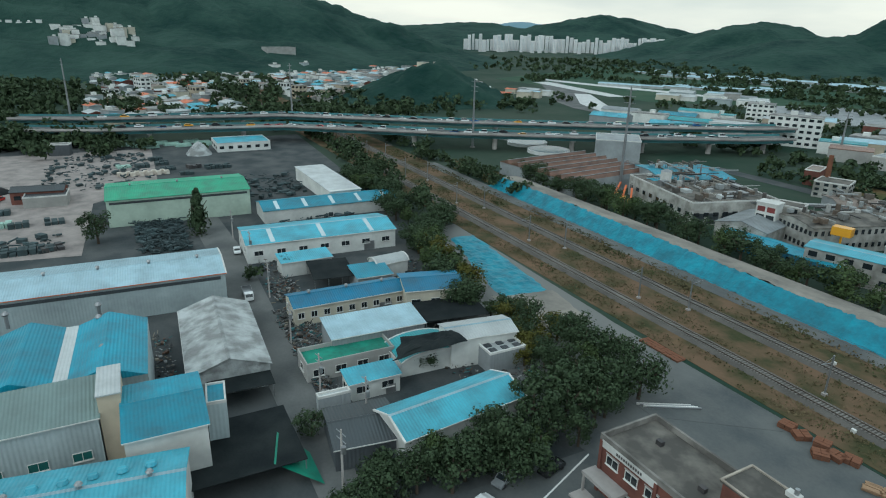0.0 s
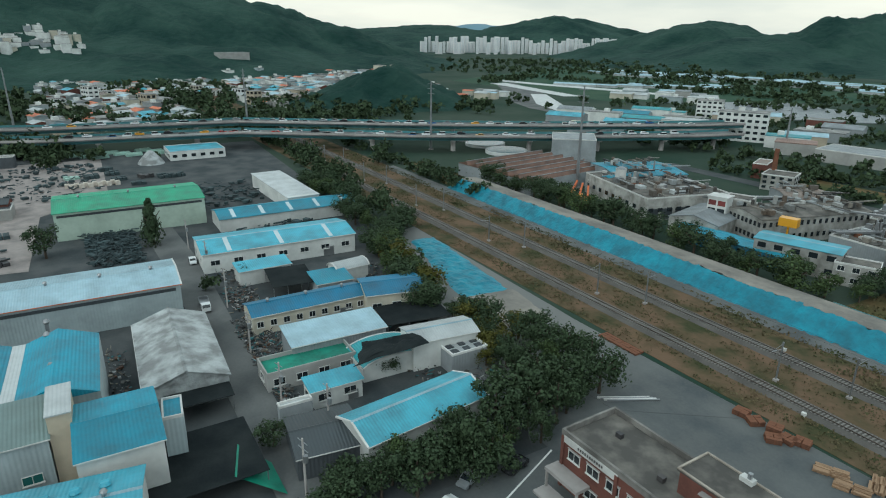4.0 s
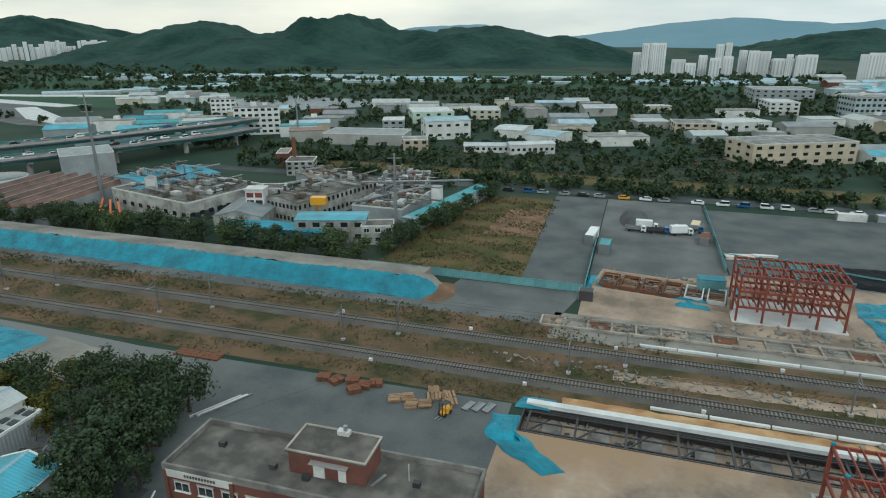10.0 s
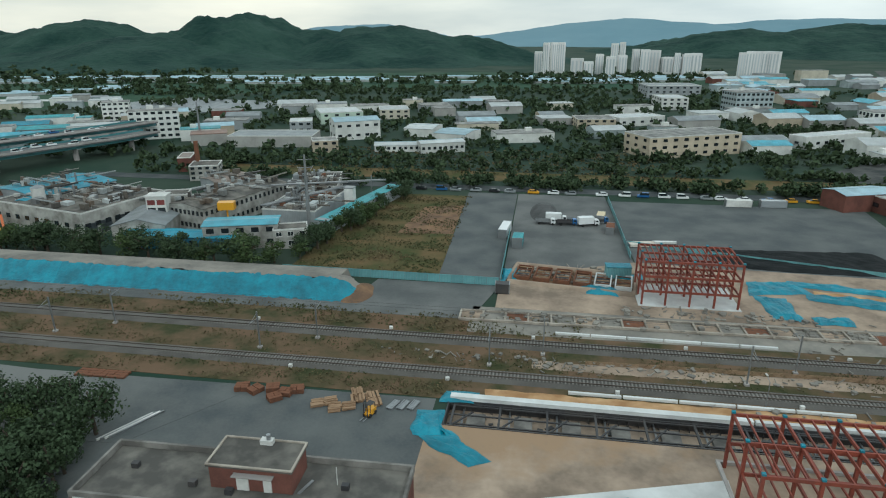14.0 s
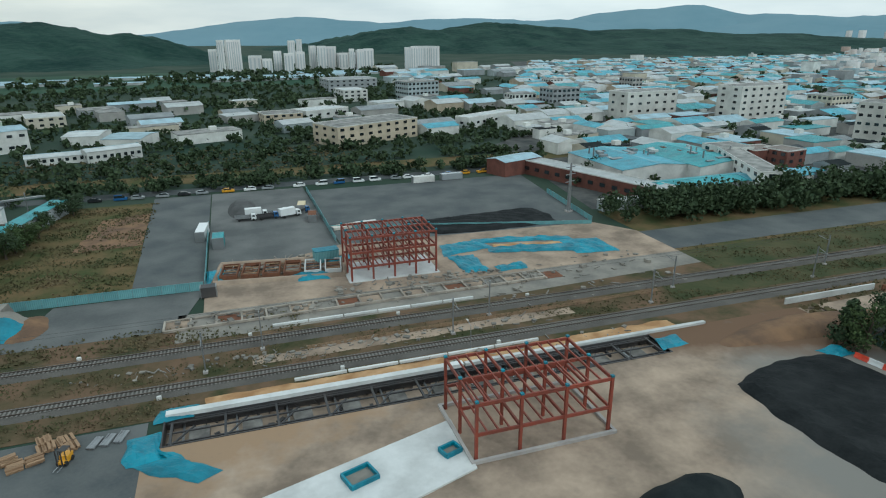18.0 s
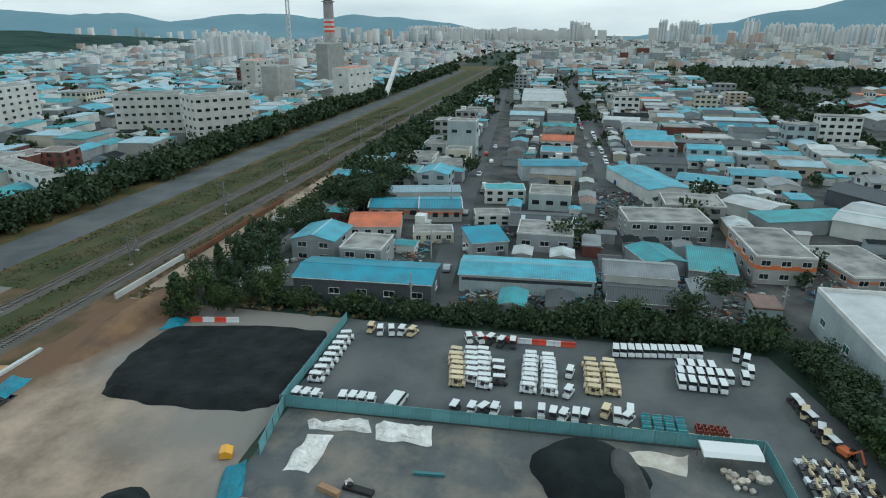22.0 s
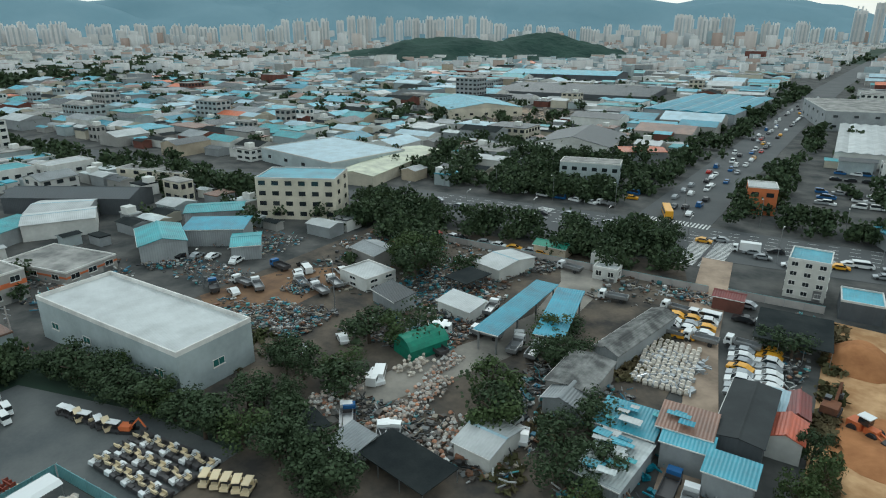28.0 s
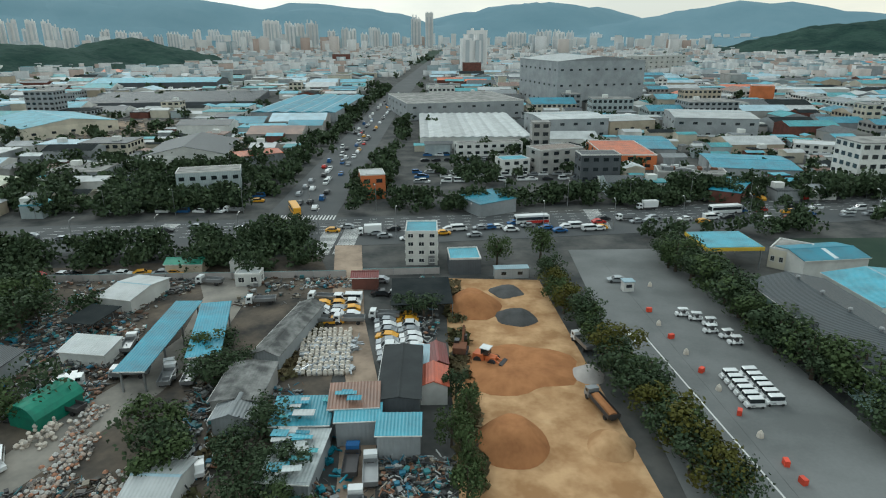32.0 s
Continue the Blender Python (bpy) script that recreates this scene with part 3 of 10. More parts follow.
pad("valley_road", [(-612, 440), (-640, 482), (-520, 430), (-392, 350), (-382, 330), (-412, 330), (-452, 344), (-530, 392)], 0.24, "asphalt_pale", "pale road curving along the river", "road")
pad("river_upper", [(-692, 493), (-601, 506), (-505, 530), (-420, 540), (-420, 528), (-500, 512), (-590, 490), (-690, 474)], 0.28, "concrete_white", "pale river strip across the valley", "river")
pad("fields", [(-700, 430), (-430, 430), (-260, 700), (100, 720), (300, 900), (-100, 1000), (-900, 800)], 0.06, "field", "green fields across the valley", "field")
pad("verge_east", [(112, 127), (1000, 127), (1000, 172), (340, 172), (112, 172)], 0.07, "grass", "dark green verge beyond the tracks", "grass")
pad("service_road_east", [(112, 133), (112, 149), (420, 151), (900, 153), (900, 142), (420, 136)], 0.11, "asphalt_mid", "grey service road along the railway", "road")
pad("sand_path_east", [(112, 83), (112, 92), (330, 95), (560, 97), (900, 100), (900, 95), (560, 91.5), (330, 87)], 0.12, "dirt", "sandy path along the railway", "road")
pad("scrap_track", [(66, -60), (60, -58), (52, -78), (46, -92), (42, -112), (42, -136), (52, -146), (58, -146), (52, -132), (50, -112), (54, -96), (60, -82)], 0.17, "dirt_grey", "dusty brown track between the scrap heaps", "road")
pad("demolition_lot", [(164, -336), (206, -334), (214, -440), (196, -446), (166, -430)], 0.16, "dirt", "cleared lot with broken walls and rubble", "ground")
pad("grass_strip", [(-160, 260), (150, 258), (160, 276), (-170, 278)], 0.08, "grass", "mown green strip along the road", "grass")
pad("road_north", [(-200, 243), (150, 241), (150, 249), (-200, 251)], 0.1, "asphalt", "grey road behind the lorry park", "road")
pad("solar_field", [(-383, 500), (-358, 538), (-337, 573), (-300, 556), (-232, 548), (-225, 495), (-270, 457), (-320, 456)], 0.5, "roof_grey", "flat grey field of panels in the valley", "field")
pad("green_verge_east", [(112, 117), (112, 131), (500, 133), (900, 138), (900, 117)], 0.1, "grass_green", "green strip beside the eastern tracks", "grass")
pad("green_middle_east", [(92, 104), (92, 111.5), (900, 111.5), (900, 104)], 0.1, "grass_green", "green strip between the eastern tracks", "grass")

# ---------------------------------------------------------------- hills
def hill(x, y, h, wide, deep, mat):
    """A wooded rise h metres high, `wide` across the view from the yards and `deep` away from them."""
    a = math.atan2(y, x)
    g = Geo()
    n, m = (92, 38) if mat == "forest" else (44, 18)
    for i in range(n + 1):
        for j in range(m + 1):
            u, v = -1.7 + 3.4 * i / n, -1.5 + 3.0 * j / m
            z = h * math.exp(-1.3 * (u * u + v * v) * (1 + 0.25 * noise.noise((u * 1.7 + x, v * 1.7 + y, 0))))
            z += h * 0.12 * noise.fractal((u * 3 + x * 0.01, v * 3 + y * 0.01, 1.0), 0.8, 2.1, 4) * min(1, z / (0.3 * h))
            if mat == "forest":
                z += min(1, z / 8) * (3.2 * noise.noise((u * wide * 0.05, v * deep * 0.05, 5.0)) + 2.4 * noise.noise((u * wide * 0.021, v * deep * 0.021, 9.0)))
            px, py = v * deep, u * wide
            g.v.append((x + px * math.cos(a) - py * math.sin(a), y + px * math.sin(a) + py * math.cos(a), z - 0.06 * h - 1.0))
    for i in range(n):
        for j in range(m):
            k = i * (m + 1) + j
            g.f.append((k, k + 1, k + m + 2, k + m + 1))
            g.m.append(0)
    ob = solo("hill", g, mat, "dark green wooded hill with a teal haze tint" if mat == "forest" else "distant mountain ridge coloured blue for haze", "hill", "structure")
    ob.data.polygons.foreach_set("use_smooth", [True] * len(ob.data.polygons))
    return ob


hill(-1478, -255, 251, 655, 495, "forest")
hill(-1396, 101, 171, 481, 433, "forest")
hill(-1308, 334, 110, 281, 253, "forest")
hill(-1170, 441, 74, 169, 152, "forest")
hill(-506, 246, 34, 62, 54, "forest")
hill(-895, 96, 32, 159, 143, "forest")
hill(-2269, 1270, 83, 595, 536, "forest")
hill(-1985, 1679, 114, 460, 414, "forest")
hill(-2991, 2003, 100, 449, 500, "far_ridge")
hill(-1913, 1609, 110, 390, 351, "forest")
hill(-1210, 1593, 94, 250, 225, "forest")
hill(-659, 1348, 101, 234, 211, "forest")
hill(-815, 1378, 61, 200, 180, "forest")
hill(-1043, 1343, 89, 265, 239, "forest")
hill(-655, 1294, 101, 196, 176, "forest")
hill(-353, 1406, 78, 272, 244, "forest")
hill(-177, 1389, 54, 175, 157, "forest")
hill(-759, 1176, 59, 262, 236, "forest")
hill(-521, 1406, 69, 234, 211, "forest")
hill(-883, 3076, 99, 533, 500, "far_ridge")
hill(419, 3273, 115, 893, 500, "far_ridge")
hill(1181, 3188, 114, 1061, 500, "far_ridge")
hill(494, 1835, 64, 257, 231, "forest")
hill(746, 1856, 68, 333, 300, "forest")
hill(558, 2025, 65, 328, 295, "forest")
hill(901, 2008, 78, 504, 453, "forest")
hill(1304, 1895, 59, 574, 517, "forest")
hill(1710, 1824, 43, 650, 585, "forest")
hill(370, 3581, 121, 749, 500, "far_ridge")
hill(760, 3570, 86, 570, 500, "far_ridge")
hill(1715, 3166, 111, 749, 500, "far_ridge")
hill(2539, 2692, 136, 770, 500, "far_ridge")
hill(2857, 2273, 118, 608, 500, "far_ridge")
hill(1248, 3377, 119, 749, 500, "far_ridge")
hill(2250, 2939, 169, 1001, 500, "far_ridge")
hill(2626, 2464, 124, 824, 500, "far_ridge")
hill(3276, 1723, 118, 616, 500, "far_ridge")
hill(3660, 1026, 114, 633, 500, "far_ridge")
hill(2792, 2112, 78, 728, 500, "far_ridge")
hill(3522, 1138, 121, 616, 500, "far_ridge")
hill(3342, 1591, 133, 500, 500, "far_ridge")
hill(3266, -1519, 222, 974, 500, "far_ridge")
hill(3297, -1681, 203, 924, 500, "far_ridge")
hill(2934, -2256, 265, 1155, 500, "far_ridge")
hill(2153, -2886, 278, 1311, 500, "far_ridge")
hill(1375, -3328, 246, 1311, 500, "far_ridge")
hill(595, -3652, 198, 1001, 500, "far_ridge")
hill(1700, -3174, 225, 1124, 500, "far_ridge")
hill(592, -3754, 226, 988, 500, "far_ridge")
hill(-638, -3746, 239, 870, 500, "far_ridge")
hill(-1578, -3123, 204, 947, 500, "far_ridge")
hill(-1231, -1942, 84, 287, 258, "forest")
hill(-1322, -1881, 98, 359, 323, "forest")
hill(671, -1056, 47, 221, 199, "forest")
hill(532, -1187, 52, 162, 146, "forest")

# ---------------------------------------------------------------- buildings
WIN = {}


def ring_geo(xs, zs, holes, y0, y1):
    """A plate with openings: the cells of the grid xs by zs but for the holes (i, j)."""
    g = Geo()
    nx, nz = len(xs), len(zs)
    for y in (y0, y1):
        g.v += [(x, y, z) for x in xs for z in zs]
    at = lambda i, j, b: b * nx * nz + i * nz + j
    solid = {(i, j) for i in range(nx - 1) for j in range(nz - 1)} - set(holes)
    for i, j in solid:
        for b in (0, 1):
            g.f.append((at(i, j, b), at(i + 1, j, b), at(i + 1, j + 1, b), at(i, j + 1, b)))
        for di, dj, p, q in ((-1, 0, (i, j), (i, j + 1)), (1, 0, (i + 1, j), (i + 1, j + 1)), (0, -1, (i, j), (i + 1, j)), (0, 1, (i, j + 1), (i + 1, j + 1))):
            if (i + di, j + dj) not in solid:
                g.f.append((at(*p, 0), at(*q, 0), at(*q, 1), at(*p, 1)))
    g.m = [0] * len(g.f)
    return g


def window_meshes(wide, high, pane="window_glass"):
    key = (wide, high, pane)
    if key not in WIN:
        t = 0.09
        f = ring_geo((-wide / 2, -wide / 2 + t, -0.03, 0.03, wide / 2 - t, wide / 2), (0, t, high - t, high), ((1, 1), (3, 1)), -0.06, 0.06)
        p = Geo().box(0, 0.02, t, wide - t, 0.05, high - 2 * t)
        WIN[key] = (f.mesh("window", "trim_white"), p.mesh("pane", pane), Geo().box(0, -0.06, -0.1, wide + 0.2, 0.22, 0.1).mesh("sill", "trim_white"))
    return WIN[key]


def vent_mesh():
    if "vent" not in WIN:
        v = Geo().tube(0, 0, -0.3, 0.28, 0.8, 8)
        v.tube(0, 0, 0.5, 0.48, 0.28, 8, 0.3)
        WIN["vent"] = v.mesh("roof_vent", "metal_grey")
    return WIN["vent"]


TAKEN = []


def place(ob, x, y, z, rot=0.0):
    ob.matrix_basis = pose(x, y, z, 0, 0, rot)
    return ob


def kind_of(label):
    for word, name in (("canopy", "canopy"), ("tower", "tower_block"), ("office", "office_block"), ("block", "block"), ("warehouse", "warehouse"), ("shed", "shed"), ("hut", "hut"), ("house", "house"),
                       ("workshop", "workshop"), ("net", "shade_roof"), ("hall", "factory_hall"), ("factory", "factory"), ("shop", "shop"), ("cabin", "cabin")):
        if word in label:
            return name
    return "works_building"


def roof_profile(kind, d, h, rise):
    """The roof's outline across its span d: (across, z) pairs from front to back."""
    o = 0.35
    if kind == "gable":
        return [(-d / 2 - o, h), (0, h + rise), (d / 2 + o, h)]
    if kind == "shed":
        return [(-d / 2 - o, h), (d / 2 + o, h + rise)]
    n = 8
    return [((d / 2 + o) * math.sin(a), h + rise * (math.cos(a) - math.cos(1.25)) / (1 - math.cos(1.25))) for a in [1.25 * (2 * k / n - 1) for k in range(n + 1)]] if kind == "arch" else [(-d / 2, h), (d / 2, h)]


def building(x, y, w, d, h, rot, roof, rm, wm, label, rise=1.0, ridge=0, n=1, wins=0, floors=1, sky=0, vents=0, trim=0, band=0, clutter=0, openings=0, parapet=0, bare=0):
    """A building of w by d metres; its local -y side faces the yard, the roof starts at h."""
    TAKEN.append((x, y, w, d, rot))
    name = kind_of(label)
    root = thing(name, label, name.replace("_", " "), x, y, 0, rot)
    near = math.hypot(x, y) < 185
    if roof == "canopy" or bare:
        for sx in (-1, 1):
            for k in range(2 if roof == "canopy" else 4):
                sy = -1 + 2 * k / (1 if roof == "canopy" else 3)
                part("column", Geo().box(sx * (w / 2 - 0.5), sy * (d / 2 - 0.6), 0, 0.3, 0.3, h), "metal_grey", root)
        if roof == "canopy":
            part("fascia", Geo().box(0, 0, h - 0.9, w, d, 0.9), wm, root)
            part("roof", Geo().box(0, 0, h, w - 0.5, d - 0.5, 0.12), rm, root)
            return root
    elif rm != "net_dark":
        part("wall", Geo().box(0, 0, -0.3, w, d, h + 0.3), wm, root)
    else:
        for sx in (-1, -0.33, 0.33, 1):
            for sy in (-1, 1):
                part("post", Geo().box(sx * (w / 2 - 0.2), sy * (d / 2 - 0.2), 0, 0.12, 0.12, h), "metal_grey", root)
    # roof
    if roof in ("flat", "deck"):
        part("roof", Geo().box(0, 0, h + 0.003, w - 0.02, d - 0.02, 0.12), rm, root)
        ph = 0.9 if roof == "deck" or parapet else 0.45
        if rm != "net_dark":
            p = Geo()
            for bx, by, bw, bd in ((0, -d / 2 + 0.1, w + 0.1, 0.25), (0, d / 2 - 0.1, w + 0.1, 0.25), (-w / 2 + 0.1, 0, 0.25, d - 0.31), (w / 2 - 0.1, 0, 0.25, d - 0.31)):
                p.box(bx, by, h, bw, bd, ph)
            part("parapet", p, wm if roof == "deck" else "trim_white", root)
    elif roof in ("multi", "saw"):
        span = (w if ridge or roof == "multi" else w) / n
        along = (-d / 2 - 0.3, d / 2 + 0.3)
        for k in range(n):
            c = -w / 2 + span * (k + 0.5)
            top = c if roof == "multi" else c + span * 0.38
            s = Geo().sweep([(c - span / 2, h), (top, h + rise), (c + span / 2, h)], *along, axis=1)
            part("roof", s, rm, root)
            if roof == "saw":
                part("ridge_cap", Geo().box(top, 0, h + rise, 0.5, d + 0.6, 0.15), "roof_grey", root)
            elif n < 8:
                part("gutter", Geo().box(c - span / 2, 0, h + 0.1, 1.9 if near else 0.8, d + 0.4, 0.3 if near else 0.16), "roof_white" if near else "roof_pale", root)
    else:
        prof = roof_profile(roof, w if ridge else d, h, rise)
        half = (d if ridge else w) / 2
        low = [(a, z - 0.02) for a, z in prof]
        fill = [(a * 0.985, z - 0.16) for a, z in prof]
        under = [(prof[-1][0] * 0.985, h - 0.2), (prof[0][0] * 0.985, h - 0.2)] if not bare else []
        if not bare and len(prof) > 1:
            part("gable_wall", Geo().sweep(fill + under, -half + 0.002, half - 0.002, axis=ridge), wm, root)
        for k in range(len(low) - 1) if roof == "gable" else [None]:
            seg = low[k:k + 2] if k is not None else low
            loop = seg + [(a, z - 0.13) for a, z in reversed(seg)]
            part("roof", Geo().sweep(loop, -half - 0.3, half + 0.3, axis=ridge), rm, root)
        if roof == "gable":
            c = (-half - 0.3, half + 0.3)
            part("ridge_cap", Geo().sweep([(-0.3, h + rise - 0.06), (0, h + rise + 0.08), (0.3, h + rise - 0.06)], *c, axis=ridge), "roof_pale" if rm in ("roof_pale", "roof_white", "roof_skyblue") else rm, root)
        if (roof == "arch" and rm != "sheet_green") or trim:
            for e in (-1, 1):
                e0 = e * (half + 0.2)
                part("verge_trim", Geo().sweep([(a * 1.01, z + 0.06) for a, z in prof] + [(a * 1.01, z - 0.22) for a, z in reversed(prof)], e0 - 0.16, e0 + 0.16, axis=ridge), "trim_white", root)
        sl = rise / max(d / 2, 0.1)
        for k in range(sky):
            sx = -w / 2 + w * (k + 0.5) / sky
            if roof == "gable" and not ridge:
                s = Geo()
                y0, y1 = -d / 2 + 0.2, -0.5
                s.quad((sx - 0.6, y0, h + 0.05 + sl * (y0 + d / 2)), (sx + 0.6, y0, h + 0.05 + sl * (y0 + d / 2)), (sx + 0.6, y1, h + 0.05 + sl * (y1 + d / 2)), (sx - 0.6, y1, h + 0.05 + sl * (y1 + d / 2)))
                part("skylight", s, "skylight_sheet", root)
        if near:
            part("gutter", Geo().box(0, -d / 2 - 0.36, h - 0.2, w + 0.6, 0.16, 0.16) if not ridge else Geo().box(-w / 2 - 0.36, 0, h - 0.2, 0.16, d + 0.6, 0.16), "trim_orange" if trim and wm == "wall_bluegrey" else "trim_white", root)
    if sky and roof == "flat":
        for k in range(sky):
            for e in (-0.22, 0.22):
                part("skylight", Geo().box(-w / 2 + w * (k + 0.5) / sky, e * d, h + 0.12, w / sky * 0.5, d * 0.28, 0.2), "roof_slate", root)
    for k in range(vents):
        o = part("roof_vent", vent_mesh(), None, root)
        o.matrix_basis = pose(-w / 2 + w * (k + 0.5) / vents, 0, h + (rise if roof == "gable" and not ridge else 0.3))
    if trim and wm == "wall_concrete":
        part("colour_band", Geo().box(0, 0, h * 0.55, w + 0.1, d + 0.1, h * 0.16), "trim_orange", root, "orange painted band")
    if band:
        part("wall_band", Geo().box(0, -d / 2 - 0.03, h - 1.5, w * 0.96, 0.06, 0.7), "roof_slate", root, "dark glazed band")
    # windows
    if wins:
        fh = h / floors
        wh = min(1.4, fh * 0.5)
        ww = max(0.9, min(2.4, w / wins * 0.5))
        fm, pm, sm = window_meshes(round(ww, 1), round(wh, 1), "green_glass" if wm == "wall_bluegrey" and near else "window_glass")
        big = Geo()
        for fl in range(floors):
            z = fl * fh + fh * 0.38
            spots = [(-w / 2 + w * (k + 0.5) / wins, -d / 2 - 0.05, 0) for k in range(wins)]
            ns = max(1, int(wins * d / w * 0.8))
            for e in (-1, 1):
                spots += [(e * (w / 2 + 0.05), -d / 2 + d * (k + 0.5) / ns, 90 * e) for k in range(ns)]
            for sx, sy, r in spots:
                if near:
                    o = part("window", fm, None, root)
                    o.matrix_basis = pose(sx, sy, z, 0, 0, r)
                    part("pane", pm, None, o)
                    part("sill", sm, None, o)
                else:
                    big.box(sx, sy, z, ww if not r else 0.14, 0.14 if not r else ww, wh)
        if not near:
            tagged(part("upper_glazing", big, "window_glass", root), kind="stuff")
        if near:
            part("door", Geo().box(w * 0.31, -d / 2 - 0.04, 0, min(3.0, w * 0.2), 0.08, min(2.6, h * 0.5)), "metal_grey", root)
    if openings:
        for k in range(6):
            # Dark slate panel on the solid wall, for the shade inside an open bay.
            part("open_bay", Geo().box(-w / 2 + w * (k + 0.5) / 6, -d / 2 - 0.02, 0.2, w / 6 * 0.8, 0.05, h * 0.5), "roof_slate", root)
    if clutter:
        rng = random.Random(int(x * 7 + y))
        for k in range(14):
            a, b = rng.uniform(-0.42, 0.42) * w, rng.uniform(-0.42, 0.42) * d
            s = rng.uniform(0.8, 2.6)
            part("duct", Geo().box(a, b, h + 0.1, s * rng.uniform(1, 3.5), s, rng.uniform(0.6, 1.8), rng.choice((0, 90))), rng.choice(("metal_grey", "roof_white", "roof_grey", "rust")), root)
        for k in range(4):
            a, b = rng.uniform(-0.4, 0.4) * w, rng.uniform(-0.4, 0.4) * d
            part("flue", Geo().tube(a, b, h, 0.35, rng.uniform(2, 4.5), 8), "metal_grey", root)
    return root



# west
building(-145.8, -8.6, 50.5, 17.2, 7.8, 87.7, "gable", "roof_pale", "wall_bluegrey", "long pale blue metal warehouse with grey walls", rise=1.2, wins=0, vents=5, trim=1, band=1)
building(-105.2, -18.4, 35.2, 20.4, 9.5, 87.1, "multi", "roof_blue", "wall_bluegrey", "bright blue three-gabled factory hall", n=3, rise=2.2, ridge=1)
building(-88.2, -20.7, 25.5, 8.8, 10.0, 90.2, "shed", "roof_greygreen", "wall_bluegrey", "slate grey corrugated factory wing with a glazed wall", rise=1.6, wins=5)
building(-83.4, 0.1, 10.0, 14.0, 10.0, 89.1, "gable", "roof_blue", "wall_white", "bright blue metal factory roof with white walls", rise=1.2)
building(-84.6, 7.1, 2.7, 5.4, 9.0, 83.7, "flat", "roof_blue", "wall_bluegrey", "small blue-roofed annex of the factory")
building(-70.5, -13.4, 29.6, 11.3, 8.5, 81.5, "gable", "roof_skyblue", "wall_white", "pale blue corrugated factory roof with pipes", rise=1.2, vents=4)
building(-112.4, 11.6, 13.2, 27.6, 4.5, 87.6, "gable", "sheet_plastic", "sheet_plastic", "shed covered in creased translucent grey sheeting", rise=2.4, ridge=1)
building(-219.3, 14.1, 42.2, 23.6, 8.6, 89.2, "gable", "roof_green", "wall_palegreen", "pale green warehouse with a bright green roof", rise=1.5, band=1, vents=3)
building(-167.0, 46.0, 41.2, 16.5, 5.4, 87.4, "gable", "roof_skyblue", "wall_white", "white factory hall with a sky blue metal roof", rise=1.5, wins=7, sky=3)
building(-200.1, 59.6, 45.8, 13.1, 4.2, 89.4, "gable", "roof_blue", "wall_white", "white factory hall with translucent strips in its blue roof", rise=1.5, sky=5, wins=0)
building(-228.3, 67.3, 11.3, 42.6, 5.0, 91.8, "shed", "roof_white", "wall_white", "long narrow white storage building", rise=0.5)
building(-149.7, 37.5, 12.8, 5.9, 4.0, 90.2, "shed", "roof_skyblue", "wall_white", "low sky blue lean-to roof", rise=0.5)
building(-139.6, 41.3, 10.1, 12.9, 3.5, 83.2, "flat", "net_dark", "wall_grey", "yard roofed over with dark netting")
building(-133.5, 49.4, 8.6, 7.7, 4.0, 87.3, "shed", "roof_blue", "wall_grey", "low blue shed roof", rise=0.5)
building(-138.7, 56.2, 8.7, 4.8, 4.0, 96.6, "arch", "roof_white", "wall_white", "small white arched shed", rise=1.2)
building(-122.6, 39.6, 25.0, 7.8, 4.3, 89.4, "gable", "roof_deepblue", "wall_cream", "long cream building with a deep blue roof and windows", rise=1.2, wins=9, vents=3)
building(-118.4, 58.3, 13.3, 10.5, 5.6, 77.4, "gable", "roof_deepblue", "wall_cream", "cream building wing with a deep blue roof", rise=1.0, wins=3)
building(-105.7, 39.5, 18.8, 8.0, 4.6, 87.9, "shed", "roof_pale", "wall_grey", "pale blue-grey metal shed roof", rise=0.8, wins=0)
building(-107.9, 58.0, 14.2, 10.0, 3.0, 81.9, "flat", "net_dark", "wall_grey", "yard covered by black shade netting")
building(-99.3, 31.7, 16.5, 6.5, 2.9, 89.8, "deck", "roof_greendeck", "wall_concrete", "concrete building with a green painted roof deck", wins=4)
building(-94.9, 45.5, 12.3, 8.3, 3.0, 88.4, "arch", "roof_teal", "wall_white", "white workshop with a teal arched roof", rise=1.4, ridge=1)
building(-92.5, 55.8, 13.2, 6.9, 6.0, 83.0, "gable", "roof_white", "wall_white", "white shed with a low pitched roof", rise=0.9)
building(-87.3, 58.1, 7.7, 4.4, 4.0, 90.4, "flat", "roof_white", "wall_grey", "small white roof with square skylights", sky=3)
building(-89.2, 32.8, 9.1, 4.0, 3.6, 89.4, "shed", "roof_skyblue", "wall_white", "low white house with a sky blue roof", rise=0.6, wins=2)
building(-86.5, 25.2, 5.4, 1.4, 3.0, 88.4, "flat", "roof_white", "wall_grey", "narrow white canopy roof")
building(-73.4, 40.2, 22.0, 8.7, 5.0, 96.8, "gable", "roof_skyblue", "wall_white", "sky blue metal hall with a white gable edge", rise=1.7, trim=1)
building(-75.9, 26.2, 9.7, 10.3, 4.0, 82.3, "gable", "roof_slate", "wall_slate", "dark slate-coloured shed beside the arched hall", rise=1)
building(-255.5, -66.0, 19.7, 12.6, 4.0, 89.6, "shed", "roof_slate", "wall_grey", "dark low roof in the building-material yard", rise=0.5)
building(-245.3, -25.7, 12.8, 9.3, 3.5, 87.1, "flat", "roof_slate", "wall_concrete", "small dark hut in the material yard")
building(-329.1, 53.3, 25.6, 19.6, 4.0, 90.0, "flat", "roof_skyblue", "wall_white", "low white building with blue trim beneath the flyover", wins=6)
